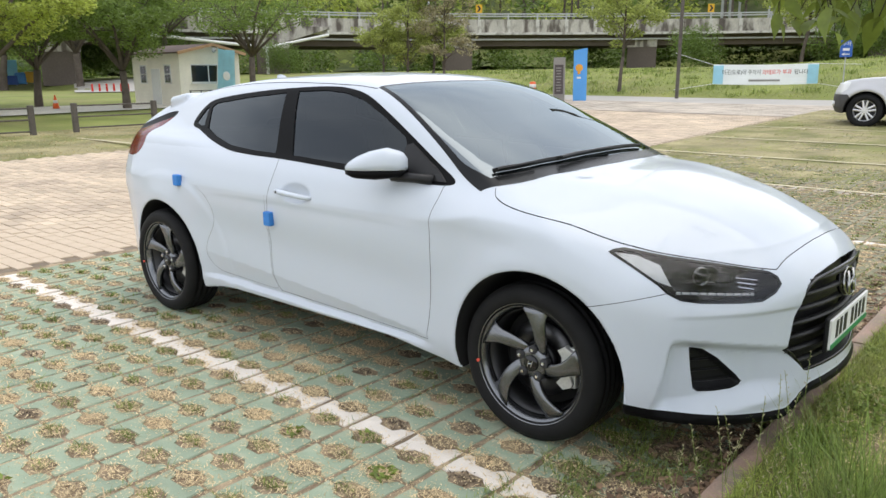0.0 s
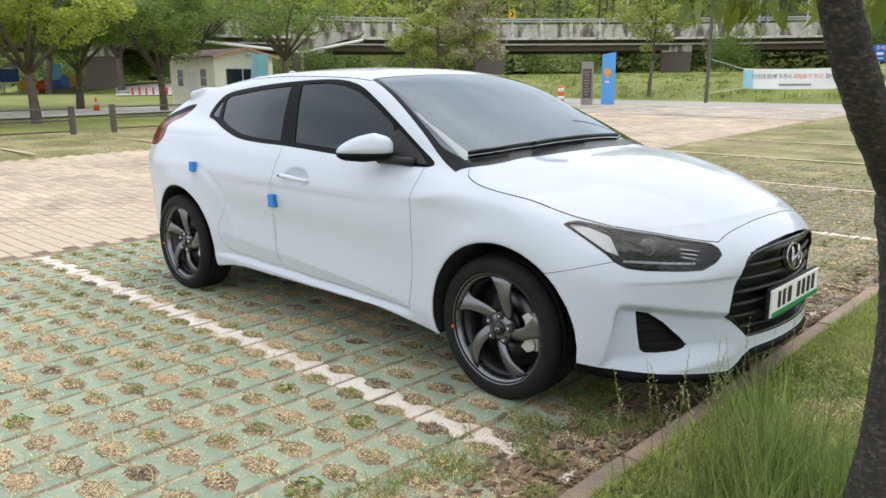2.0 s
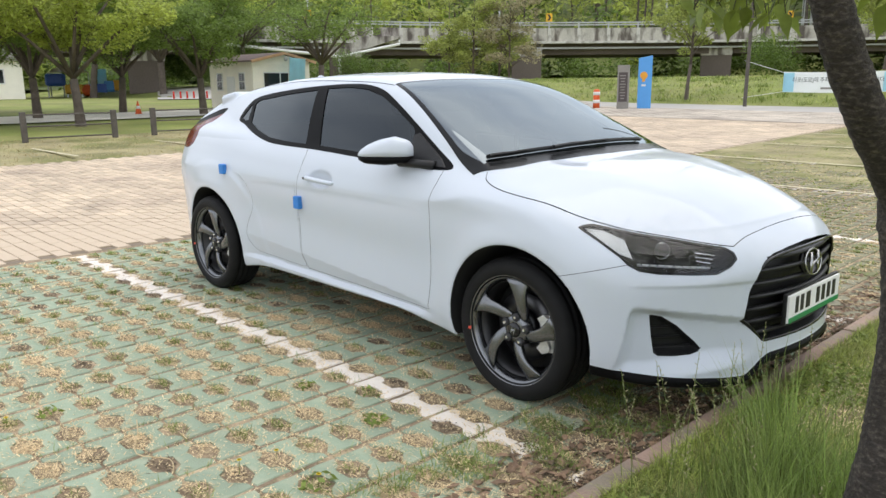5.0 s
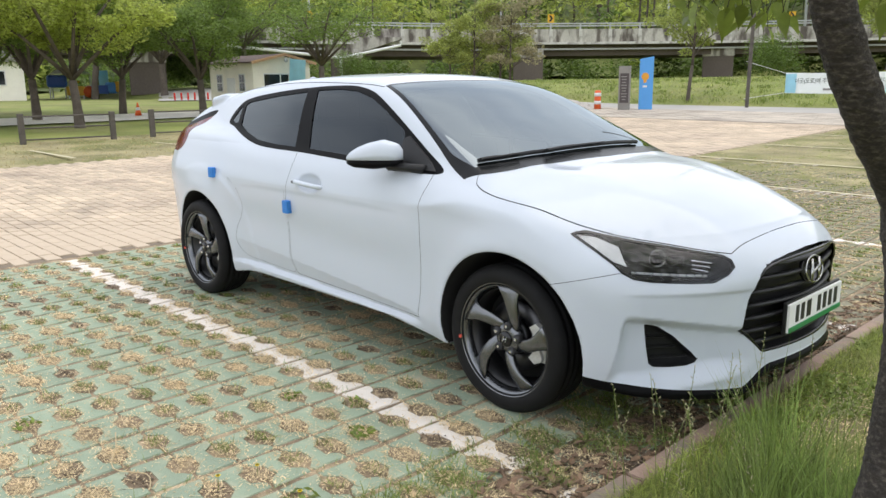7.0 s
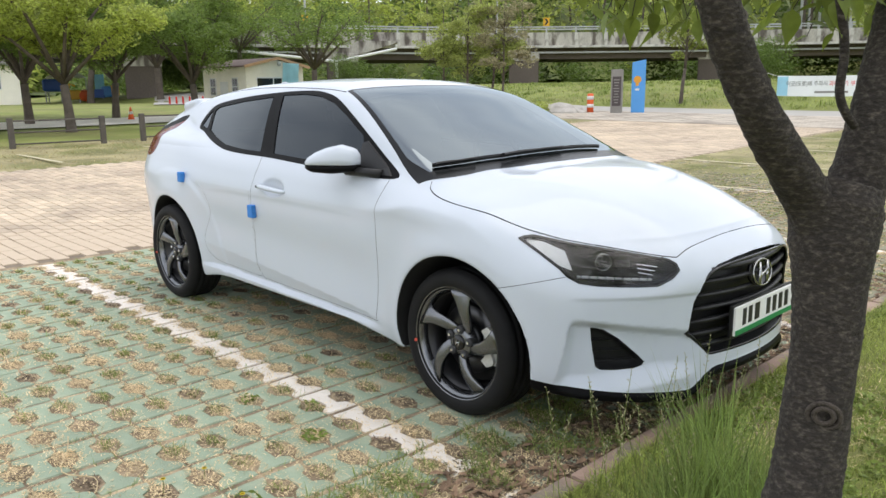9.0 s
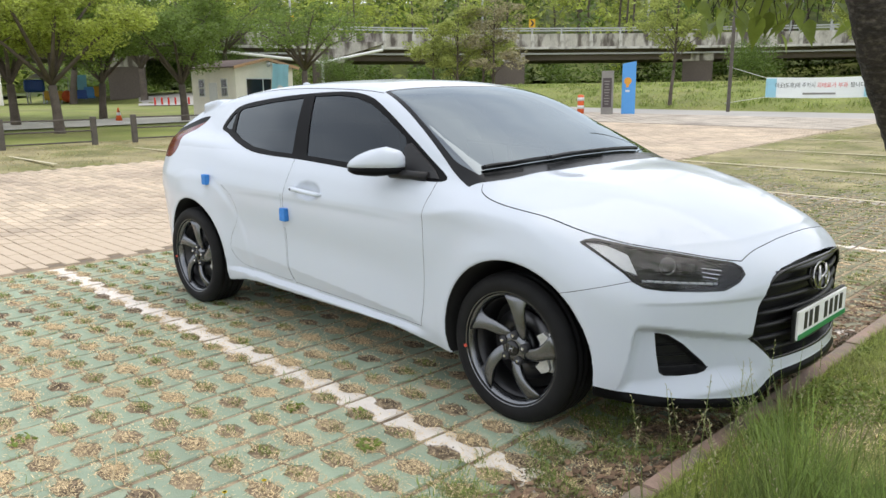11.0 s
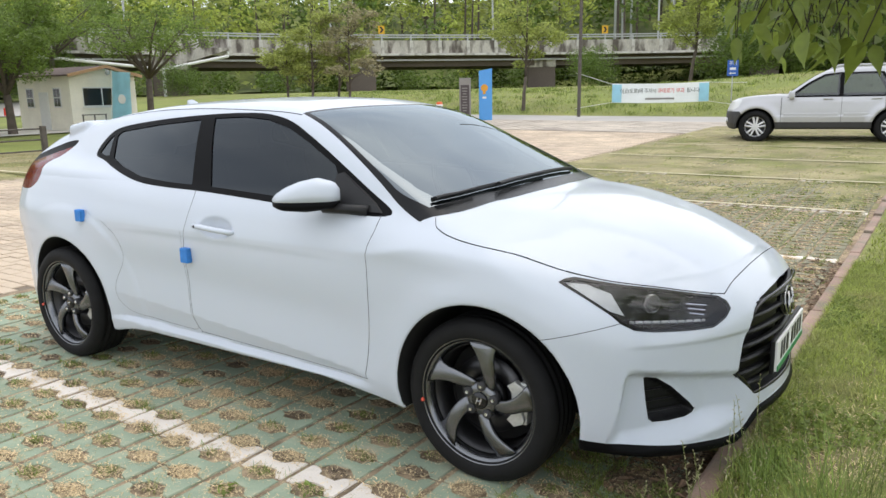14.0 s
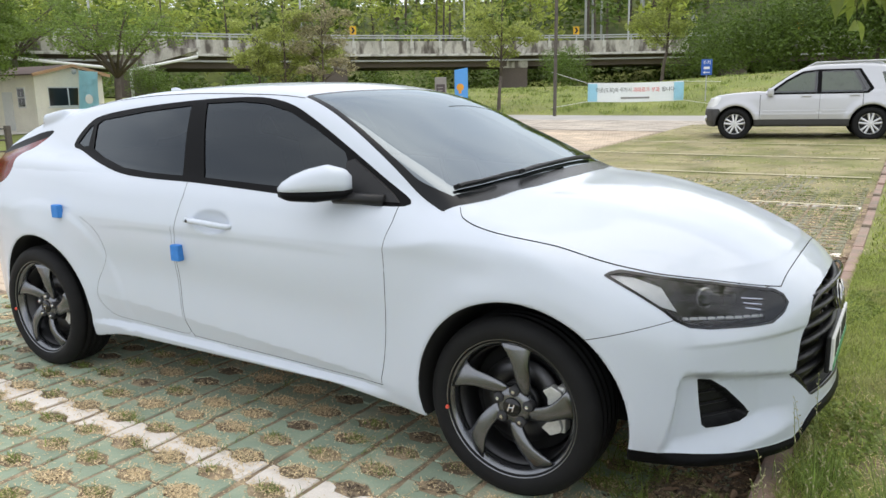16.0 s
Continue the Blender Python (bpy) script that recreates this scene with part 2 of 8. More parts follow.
M["fence_wood"] = material("weathered_post", (0.12, 0.105, 0.09), 0.9, vary=0.3, scale=6, fine=40, bump=0.5)
M["siding"] = material("cream_siding", (0.88, 0.84, 0.73), 0.7, vary=0.08, scale=1.5, fine=20)
M["hut_roof"] = material("brown_shingle", (0.13, 0.09, 0.075), 0.9, vary=0.2, scale=2, fine=15)
M["hut_trim"] = material("tan_trim", (0.50, 0.31, 0.18), 0.7, vary=0.1)
M["white_paint"] = material("white_paint", (0.72, 0.72, 0.70), 0.6, vary=0.06)
M["dark_glass"] = material("dark_window", (0.015, 0.017, 0.02), 0.05, vary=0.05)
M["cyan"] = material("cyan_fabric", (0.50, 0.80, 0.90), 0.7, vary=0.12, scale=2, subsurf=0.45)
M["sign_blue"] = material("sign_blue", (0.09, 0.33, 0.72), 0.5, vary=0.06, scale=2)
M["sign_deep"] = material("sign_deep_blue", (0.02, 0.10, 0.42), 0.45, vary=0.06)
M["sign_orange"] = material("sign_orange", (0.72, 0.33, 0.03), 0.5, vary=0.05)
M["stone_grey"] = material("grey_stone", (0.27, 0.255, 0.235), 0.85, vary=0.15, scale=3, fine=40)
M["stone_dark"] = material("dark_panel", (0.07, 0.055, 0.055), 0.5, vary=0.1)
M["orange"] = material("cone_orange", (0.78, 0.13, 0.03), 0.5, vary=0.08)
M["banner"] = material("banner_cloth", (0.92, 0.94, 0.95), 0.7, vary=0.04, scale=1, subsurf=0.1)
M["red_ink"] = material("red_ink", (0.70, 0.05, 0.05), 0.6, vary=0.05)
M["silver"] = material("silver_paint", (0.50, 0.505, 0.53), 0.34, 0.35, vary=0.02, coat=0.8)
M["grey_cladding"] = material("grey_cladding", (0.045, 0.044, 0.045), 0.6, vary=0.1)
M["yellow"] = material("yellow_plate", (0.75, 0.42, 0.02), 0.5, vary=0.05)
M["rock"] = material("pale_rock", (0.48, 0.45, 0.41), 0.9, vary=0.25, scale=2, fine=30, bump=0.5)
M["line_far"] = material("line_paint", (0.60, 0.54, 0.37), 0.9, vary=0.2, scale=3, fine=30)
# undergrowth green, darkened to hold the shade between the tree crowns
M["shadow_wood"] = material("shaded_undergrowth", (0.085, 0.11, 0.035), 0.95, vary=0.4, scale=0.3, fine=3, second=(0.17, 0.20, 0.05), mask_scale=0.2, bump=1.0)


# ---- tools for meshes ----
def mesh_of(name, verts, faces, mat=None, smooth=False, mats=None, mat_ids=None):
    me = bpy.data.meshes.new(name)
    me.from_pydata([tuple(map(float, v)) for v in verts], [], [tuple(map(int, f)) for f in faces])
    for m in (mats or ([mat] if mat else [])):
        me.materials.append(m)
    if mat_ids is not None:
        me.polygons.foreach_set("material_index", np.asarray(mat_ids, np.int32))
    if smooth:
        me.polygons.foreach_set("use_smooth", np.ones(len(me.polygons), bool))
    me.update()
    return me


def mesh_from(name, bm, mat, smooth=False):
    me = bpy.data.meshes.new(name)
    bmesh.ops.recalc_face_normals(bm, faces=bm.faces[:])
    bm.to_mesh(me)
    bm.free()
    if mat:
        me.materials.append(mat)
    if smooth:
        me.polygons.foreach_set("use_smooth", np.ones(len(me.polygons), bool))
    me.update()
    return me


def part(name, bm, mat, parent, label="", smooth=False, m=None):
    """One mesh object under a thing or a part. bm: a bmesh or a mesh."""
    me = bm if isinstance(bm, bpy.types.Mesh) else mesh_from(name, bm, mat, smooth)
    ob = new(name, me)
    ob.parent = parent
    if m is not None:
        ob.matrix_basis = m
    if label:
        ob["label"] = label
    return ob


def thing(name, m, label, category, group="", kind=""):
    ob = new(name)
    ob.empty_display_size = 0.1
    ob.matrix_basis = m
    return tagged(ob, label, category, group, kind)


def structure(name, me, label, category="", m=None):
    ob = new(name, me)
    if m is not None:
        ob.matrix_basis = m
    return tagged(ob, label, category or name.split("_")[0], "", "structure")


def bm_box(size, at=(0, 0, 0), bevel=0.0, turn=None, seg=2, bm=None):
    own = bmesh.new()
    bmesh.ops.create_cube(own, size=1.0)
    bmesh.ops.scale(own, vec=size, verts=own.verts[:])
    if bevel:
        bmesh.ops.bevel(own, geom=own.edges[:] + own.verts[:], offset=bevel, segments=seg, affect="EDGES", profile=0.6)
    if turn is not None:
        bmesh.ops.transform(own, matrix=turn.to_4x4(), verts=own.verts[:])
    bmesh.ops.translate(own, vec=at, verts=own.verts[:])
    return join(bm, own)


def join(bm, own):
    if bm is None:
        return own
    me = bpy.data.meshes.new("tmp")
    own.to_mesh(me)
    own.free()
    bm.from_mesh(me)
    bpy.data.meshes.remove(me)
    return bm


def bm_tube(points, radii, seg=8, bm=None, cap=True, flat=1.0):
    """A tapered tube along points. flat: height over width of the section."""
    own = bmesh.new()
    pts = [Vector([float(c) for c in p]) for p in points]
    if not hasattr(radii, "__len__"):
        radii = [radii] * len(pts)
    rings, ref = [], None
    for i, p in enumerate(pts):
        d = (pts[min(i + 1, len(pts) - 1)] - pts[max(i - 1, 0)]).normalized()
        if ref is None:
            ref = Vector((0, 0, 1)) if abs(d.z) < 0.9 else Vector((1, 0, 0))
        u = d.cross(ref).normalized()
        v = u.cross(d).normalized()
        ref = v
        rings.append([own.verts.new(p + float(radii[i]) * (math.cos(2 * math.pi * k / seg) * u + flat * math.sin(2 * math.pi * k / seg) * v)) for k in range(seg)])
    for a, b in zip(rings, rings[1:]):
        for k in range(seg):
            own.faces.new((a[k], a[(k + 1) % seg], b[(k + 1) % seg], b[k]))
    if cap:
        own.faces.new(rings[0][::-1])
        own.faces.new(rings[-1])
    return join(bm, own)


def bm_lathe(profile, seg=32, axis="z", bm=None, close=False):
    """Turns a profile of (radius, height) round an axis."""
    own = bmesh.new()
    rings = []
    for r, h in profile:
        ring = []
        for k in range(seg):
            a = 2 * math.pi * k / seg
            c, s = r * math.cos(a), r * math.sin(a)
            ring.append(own.verts.new((c, s, h) if axis == "z" else (c, h, s)))
        rings.append(ring)
    pairs = list(zip(rings, rings[1:])) + ([(rings[-1], rings[0])] if close else [])
    for a, b in pairs:
        for k in range(seg):
            own.faces.new((a[k], a[(k + 1) % seg], b[(k + 1) % seg], b[k]))
    if not close:
        for ring in (rings[0], rings[-1]):
            if (ring[0].co - ring[seg // 2].co).length > 1e-5:
                own.faces.new(ring)
    return join(bm, own)


def bm_prism(poly, depth, plane="xz", at=0.0, bevel=0.0, bm=None):
    """A flat outline with thickness, from at to at + depth along the third axis."""
    own = bmesh.new()
    def put(a, b, c):
        return (a, c, b) if plane == "xz" else ((c, a, b) if plane == "yz" else (a, b, c))
    lo = [own.verts.new(put(a, b, at)) for a, b in poly]
    hi = [own.verts.new(put(a, b, at + depth)) for a, b in poly]
    own.faces.new(lo)
    own.faces.new(hi[::-1])
    n = len(poly)
    for i in range(n):
        own.faces.new((lo[i], lo[(i + 1) % n], hi[(i + 1) % n], hi[i]))
    bmesh.ops.recalc_face_normals(own, faces=own.faces[:])
    if bevel:
        bmesh.ops.bevel(own, geom=own.edges[:], offset=bevel, segments=2, affect="EDGES", profile=0.6)
    return join(bm, own)


def smooth_loop(pts, n=6, closed=True):
    """Catmull-Rom through 2D or 3D points."""
    p = [np.array(q, float) for q in pts]
    out, k = [], len(p)
    for i in range(k if closed else k - 1):
        if closed:
            a, b, c, d = p[i - 1], p[i], p[(i + 1) % k], p[(i + 2) % k]
        else:
            a, b, c, d = p[max(i - 1, 0)], p[i], p[i + 1], p[min(i + 2, k - 1)]
        for t in np.arange(n) / n:
            out.append(0.5 * (2 * b + (c - a) * t + (2 * a - 5 * b + 4 * c - d) * t**2 + (3 * b - a - 3 * c + d) * t**3))
    if not closed:
        out.append(p[-1])
    return out


# ---- the ground ----
def ground_z(x, y):
    """Level lot, a slight rise past the fence, a grass bank behind the road and a wooded hill behind the bridge."""
    x, y = np.asarray(x, float), np.asarray(y, float)
    dist = np.hypot(x - 1.5, y + 3.1)
    z = 0.0235 * np.clip(dist - 7.5, 0, 32)
    far = (y - 24.3) + np.clip(-x - 16, 0, 40) * 0.15
    bank = 1.15 * (1 - np.exp(-np.clip(far, 0, None) / 8))
    bank = bank + 0.8 * np.clip((x + 14) / 12, 0, 1) * (1 - np.exp(-np.clip(far, 0, None) / 9))
    hill = 22 * (1 - np.exp(-np.clip(np.hypot(x * 0.9 + 10, y) - 78, 0, None) / 45)) * (y > 0)
    return z + bank * (y > 20) + hill - 0.035


gx = np.unique(np.r_[np.arange(-32, 12.1, 0.8), np.arange(-90, 90.1, 3.0), np.linspace(-900, 900, 31)])
gy = np.unique(np.r_[np.arange(-12, 36.1, 0.8), np.arange(-60, 130.1, 3.0), np.linspace(-900, 900, 31)])
GX, GY = np.meshgrid(gx, gy, indexing="ij")
GZ = ground_z(GX, GY)
nx, ny = GX.shape
gi = np.arange(nx * ny).reshape(nx, ny)
structure("ground", mesh_of("ground", np.stack([GX.ravel(), GY.ravel(), GZ.ravel()], 1),
          np.stack([gi[:-1, :-1].ravel(), gi[1:, :-1].ravel(), gi[1:, 1:].ravel(), gi[:-1, 1:].ravel()], 1), M["lawn"], True), "grassy ground rising to a bank and a wooded hill", "ground")


def sheet(name, x0, x1, y0, y1, z, mat, label, nx=24, ny=24):
    """A thin layer that follows the ground."""
    xs, ys = np.linspace(x0, x1, nx + 1), np.linspace(y0, y1, ny + 1)
    X, Y = np.meshgrid(xs, ys, indexing="ij")
    Z = ground_z(X, Y) + 0.035 + z
    i = np.arange(X.size).reshape(X.shape)
    f = np.stack([i[:-1, :-1].ravel(), i[1:, :-1].ravel(), i[1:, 1:].ravel(), i[:-1, 1:].ravel()], 1)
    return structure(name, mesh_of(name, np.stack([X.ravel(), Y.ravel(), Z.ravel()], 1), f, mat, True), label)


sheet("pavement_soil", -4.45, 0.70, -9.0, 19.5, -0.005, M["soil"], "sandy soil between the grass blocks", 24, 90)
# thatch that has grown over the far bays, ragged towards the near ones
xs, ys = np.linspace(-4.42, 0.68, 52), np.linspace(3.0, 19.4, 165)
X, Y = np.meshgrid(xs, ys, indexing="ij")
lump = np.array([noise.noise(Vector((a * 1.7, b * 1.7, 0.0))) + 0.6 * noise.noise(Vector((a * 6, b * 6, 3.0))) for a, b in zip(X.ravel(), Y.ravel())]).reshape(X.shape)
Z = ground_z(X, Y) + 0.035 + np.clip(-0.016 + 0.0045 * (Y - 4.5), -0.03, 0.006) + 0.010 * lump
ti = np.arange(X.size).reshape(X.shape)
structure("thatch", mesh_of("thatch", np.stack([X.ravel(), Y.ravel(), Z.ravel()], 1), np.stack([ti[:-1, :-1].ravel(), ti[1:, :-1].ravel(), ti[1:, 1:].ravel(), ti[:-1, 1:].ravel()], 1), M["dry_lot"], True), "dry thatch grown over the far bays", "grass")
sheet("pavement_lane", -11.5, -4.45, -30.0, 16.8, -0.012, M["brick_joint"], "buff brick lane", 30, 120)
sheet("pavement_square", -24.0, 4.0, 16.8, 21.4, -0.010, M["brick_joint"], "buff brick turning area", 60, 20)
sheet("pavement_lot", -16.4, -11.5, -30.0, 16.8, -0.006, M["dry_lot"], "overgrown parking bays of dry grass", 30, 120)
sheet("road", -30.0, 60.0, 21.4, 24.2, -0.004, M["asphalt"], "pale asphalt road", 160, 12)
sheet("path", -25.6, -22.0, -30.0, 20.0, 0.004, M["path"], "pale footpath", 20, 90)
sheet("verge", 0.776, 40.0, -30.0, 21.0, 0.035, M["verge"], "grass verge beside the kerb", 90, 120)
# ---- the car's shape: a field that is negative inside the body (x forward from the front axle, y to the left, z up) ----
def curve(xs, vs):
    """A smooth curve through knots (monotone cubic), vectorised."""
    xs, vs = np.array(xs, float), np.array(vs, float)
    d = np.diff(vs) / np.diff(xs)
    m = np.r_[d[0], np.where(d[1:] * d[:-1] > 0, 2 * d[1:] * d[:-1] / (d[1:] + d[:-1] + 1e-12), 0), d[-1]]

    def at(x):
        x = np.clip(x, xs[0], xs[-1])
        i = np.clip(np.searchsorted(xs, x) - 1, 0, len(xs) - 2)
        h = xs[i + 1] - xs[i]
        t = (x - xs[i]) / h
        return ((2 * t**3 - 3 * t**2 + 1) * vs[i] + (t**3 - 2 * t**2 + t) * h * m[i]
                + (3 * t**2 - 2 * t**3) * vs[i + 1] + (t**3 - t**2) * h * m[i + 1])
    return at


def smax(a, b, k):
    h = np.clip(0.5 + 0.5 * (a - b) / k, 0, 1)
    return b + (a - b) * h + k * h * (1 - h)


def smin(a, b, k):
    return -smax(-a, -b, k)


def step(a, b, x):
    t = np.clip((x - a) / (b - a), 0, 1)
    return t * t * (3 - 2 * t)


def bump(x, c, w):
    return np.exp(-((x - c) / w) ** 2)


AXLE_R, WHEEL_Z = -2.65, 0.304
ARCHES = ((0.032, 0.310, 0.369), (-2.610, 0.312, 0.370))  # centre x, z and radius of the wheel openings
hood_z = curve([-0.6, -0.2, 0.1, 0.4, 0.6, 0.75, 0.86, 0.95], [1.02, 0.985, 0.967, 0.912, 0.842, 0.760, 0.675, 0.585])
hood_k = curve([-0.4, 0.0, 0.2, 0.4, 0.6, 0.74], [0.11, 0.15, 0.22, 0.345, 0.50, 0.58])
belt_z = curve([-3.3, -2.9, -2.5, -2.0, -1.5, -0.6, -0.3], [0.98, 1.02, 1.01, 0.955, 0.93, 0.925, 0.93])
shield_z = curve([-3.42, -3.36, -3.22, -3.05, -2.8, -2.4, -2.0, -1.6, -1.25, -1.0, -0.55, -0.10, 0.3],
                 [0.80, 0.95, 1.16, 1.232, 1.285, 1.352, 1.388, 1.398, 1.388, 1.352, 1.175, 0.965, 0.76])
side_w = curve([0.10, 0.20, 0.30, 0.42, 0.55, 0.70, 0.80, 0.90, 1.0], [0.76, 0.815, 0.842, 0.85, 0.858, 0.868, 0.862, 0.835, 0.80])
plan_w = curve([-3.4, -3.2, -2.95, -2.5, -1.9, -1.2, -0.6, -0.1, 0.3, 0.5], [-0.190, -0.110, -0.042, -0.016, -0.018, -0.016, -0.008, 0.012, 0.0, -0.02])
wing_z = curve([-0.6, -0.45, -0.2, 0.05, 0.25, 0.45], [0.800, 0.815, 0.855, 0.836, 0.756, 0.68])
glass_w = curve([0.80, 0.93, 1.10, 1.25, 1.34, 1.42], [0.84, 0.800, 0.722, 0.638, 0.57, 0.46])
glass_plan = curve([-3.4, -2.9, -2.3, -1.7, -1.0, -0.3, 0.1], [-0.20, -0.115, -0.045, -0.012, -0.010, -0.045, -0.10])


lip_z = curve([0.0, 0.28, 0.33, 0.40, 0.56, 0.70, 0.80, 0.87], [0.290, 0.284, 0.262, 0.202, 0.215, 0.232, 0.250, 0.268])


def nose_x(y, z):
    """How far forward the front face reaches."""
    f = 0.888 - 0.46 * y**2 - 0.26 * y**6
    f = f - 0.9 * np.maximum(z - 0.60, 0) ** 2 - 0.5 * np.maximum(0.36 - z, 0) ** 2
    return f + 0.012 * step(lip_z(y) + 0.004, lip_z(y) - 0.018, z) - 0.010 * step(0.590, 0.570, z) * step(0.80, 0.74, y) * step(0.34, 0.44, y)


def scoop(y, z):
    """The recess round the lower intakes of the bumper, 0 to 1: a sharp brow above, a fin outside, running out towards the chin."""
    brow = 0.432 + 0.19 * (y - 0.41)
    top = step(brow + 0.010, brow - 0.026, z)
    foot = step(0.222, 0.300, z + 0.12 * (y - 0.62))
    out = np.clip((0.797 + 0.10 * (0.40 - z) - y) / 0.070, 0, 1)
    out = out * (2 - out)
    return top * foot * out * step(0.33, 0.50, y)


def body_field(x, y, z):
    y = np.abs(y)
    # lower body: the front wing's crest, sharp above and undercut below
    d = z - wing_z(x)
    far = np.sqrt(d**2 + 1e-4) - 0.01
    crest = 0.028 * np.exp(-far / np.where(d > 0, 0.085, 0.046)) * step(-0.68, -0.25, x) * step(0.40, 0.08, x)
    # the haunch over the rear wheel ends in a soft step
    oval = np.hypot((x + 2.58) / 0.60, (z - 0.33) / 0.515)
    crest = crest + 0.006 * step(1.05, 0.97, oval) * step(-3.0, -2.45, x) + 0.006 * bump(z, 0.80, 0.12) * step(0.9, 0.2, np.abs(x + 2.7))
    flare = 0
    for k, (cx, cz, cr) in zip((0.024, 0.016), ARCHES):
        flare = flare + k * bump(np.hypot(x - cx, z - cz), cr, 0.09)
    # the door's lower facet turns under along a crease that rises towards the rear
    run = np.clip((-0.50 - x) / 1.70, 0, 1)
    sill = 0.268 + 0.040 * run
    wedge = 0.302 + 0.135 * run**0.9
    facet = step(-0.47, -0.66, x) * step(-2.27, -2.08, x)
    under = np.clip(wedge - z, 0, None)
    dish = -0.012 * bump(z, wedge + 0.17, 0.12) * step(-0.35, -0.75, x) * step(-2.3, -1.9, x)
    lean = 0.030 / (wedge - sill + 0.012)
    lip = facet * (-lean * np.minimum(under, wedge - sill) + np.minimum(0.027, 1.1 * np.clip(sill - z, 0, None)))
    w = side_w(z) + plan_w(x) + crest + flare + dish + lip
    f_side = y - w
    z_hood = hood_z(x) - hood_k(x) * y**2.6 + 0.010 * bump(y, 0.50 - 0.12 * step(-0.2, 0.7, x), 0.10) * step(-0.35, -0.1, x)
    z_belt = belt_z(x) + 0.048
    f_top = (z - np.where(x > -0.36, z_hood, z_belt + (z_hood - z_belt) * step(-0.60, -0.36, x))) * 0.95
    s = scoop(y, z)
    f_front = (x - nose_x(y, z) + 0.062 * s) * 0.86
    f_rear = (-3.375 + 0.22 * y**2 + 0.10 * y**6 + 0.55 * np.maximum(z - 0.75, 0) ** 2 - x) * 0.9
    bottom = 0.205 + step(0.30, 0.38, x) * (lip_z(y) - 0.042 - 0.205) + 0.05 * step(-2.95, -3.35, x) + 0.034 * step(-0.42, -0.80, x) * step(-2.30, -2.0, x)
    f_bot = bottom - z
    low_body = smax(f_side, f_top, 0.10)
    low_body = smax(low_body, f_front, 0.075)
    low_body = smax(low_body, f_rear, 0.08)
    # cabin
    g_top = (z - (shield_z(x) - 0.085 * y**2 - 0.10 * y**4)) * 0.90
    g_side = (y - glass_w(z) - glass_plan(x)) * 0.90
    cabin = smax(g_top, g_side, 0.045)
    spoil = smax(np.abs(z - (1.222 + 0.16 * (x + 3.0))) - 0.030, np.maximum(-3.09 + 0.5 * y**2 - x, x + 2.75), 0.03)
    spoil = smax(spoil, y - 0.56 + 0.2 * (x + 3.0) ** 2, 0.03)
    cabin = smin(cabin, spoil, 0.02)
    cabin = smax(cabin, 0.80 - z, 0.01)
    f = smin(low_body, cabin, 0.05 + 0.08 * step(-2.55, -2.95, x))
    f = smax(f, f_bot, 0.018)
    # a bowl behind each door handle
    bowl = np.sqrt(((x + 1.355) / 0.118) ** 2 + ((y - 0.862) / 0.046) ** 2 + ((z - 0.842) / 0.056) ** 2) - 1
    f = smax(f, -bowl * 0.04, 0.006)
    # wheel wells
    for cx, cz, cr in ARCHES:
        well = smax(np.hypot(x - cx, z - cz) - cr, 0.54 - y, 0.02)
        f = smax(f, -well, 0.013)
    return f


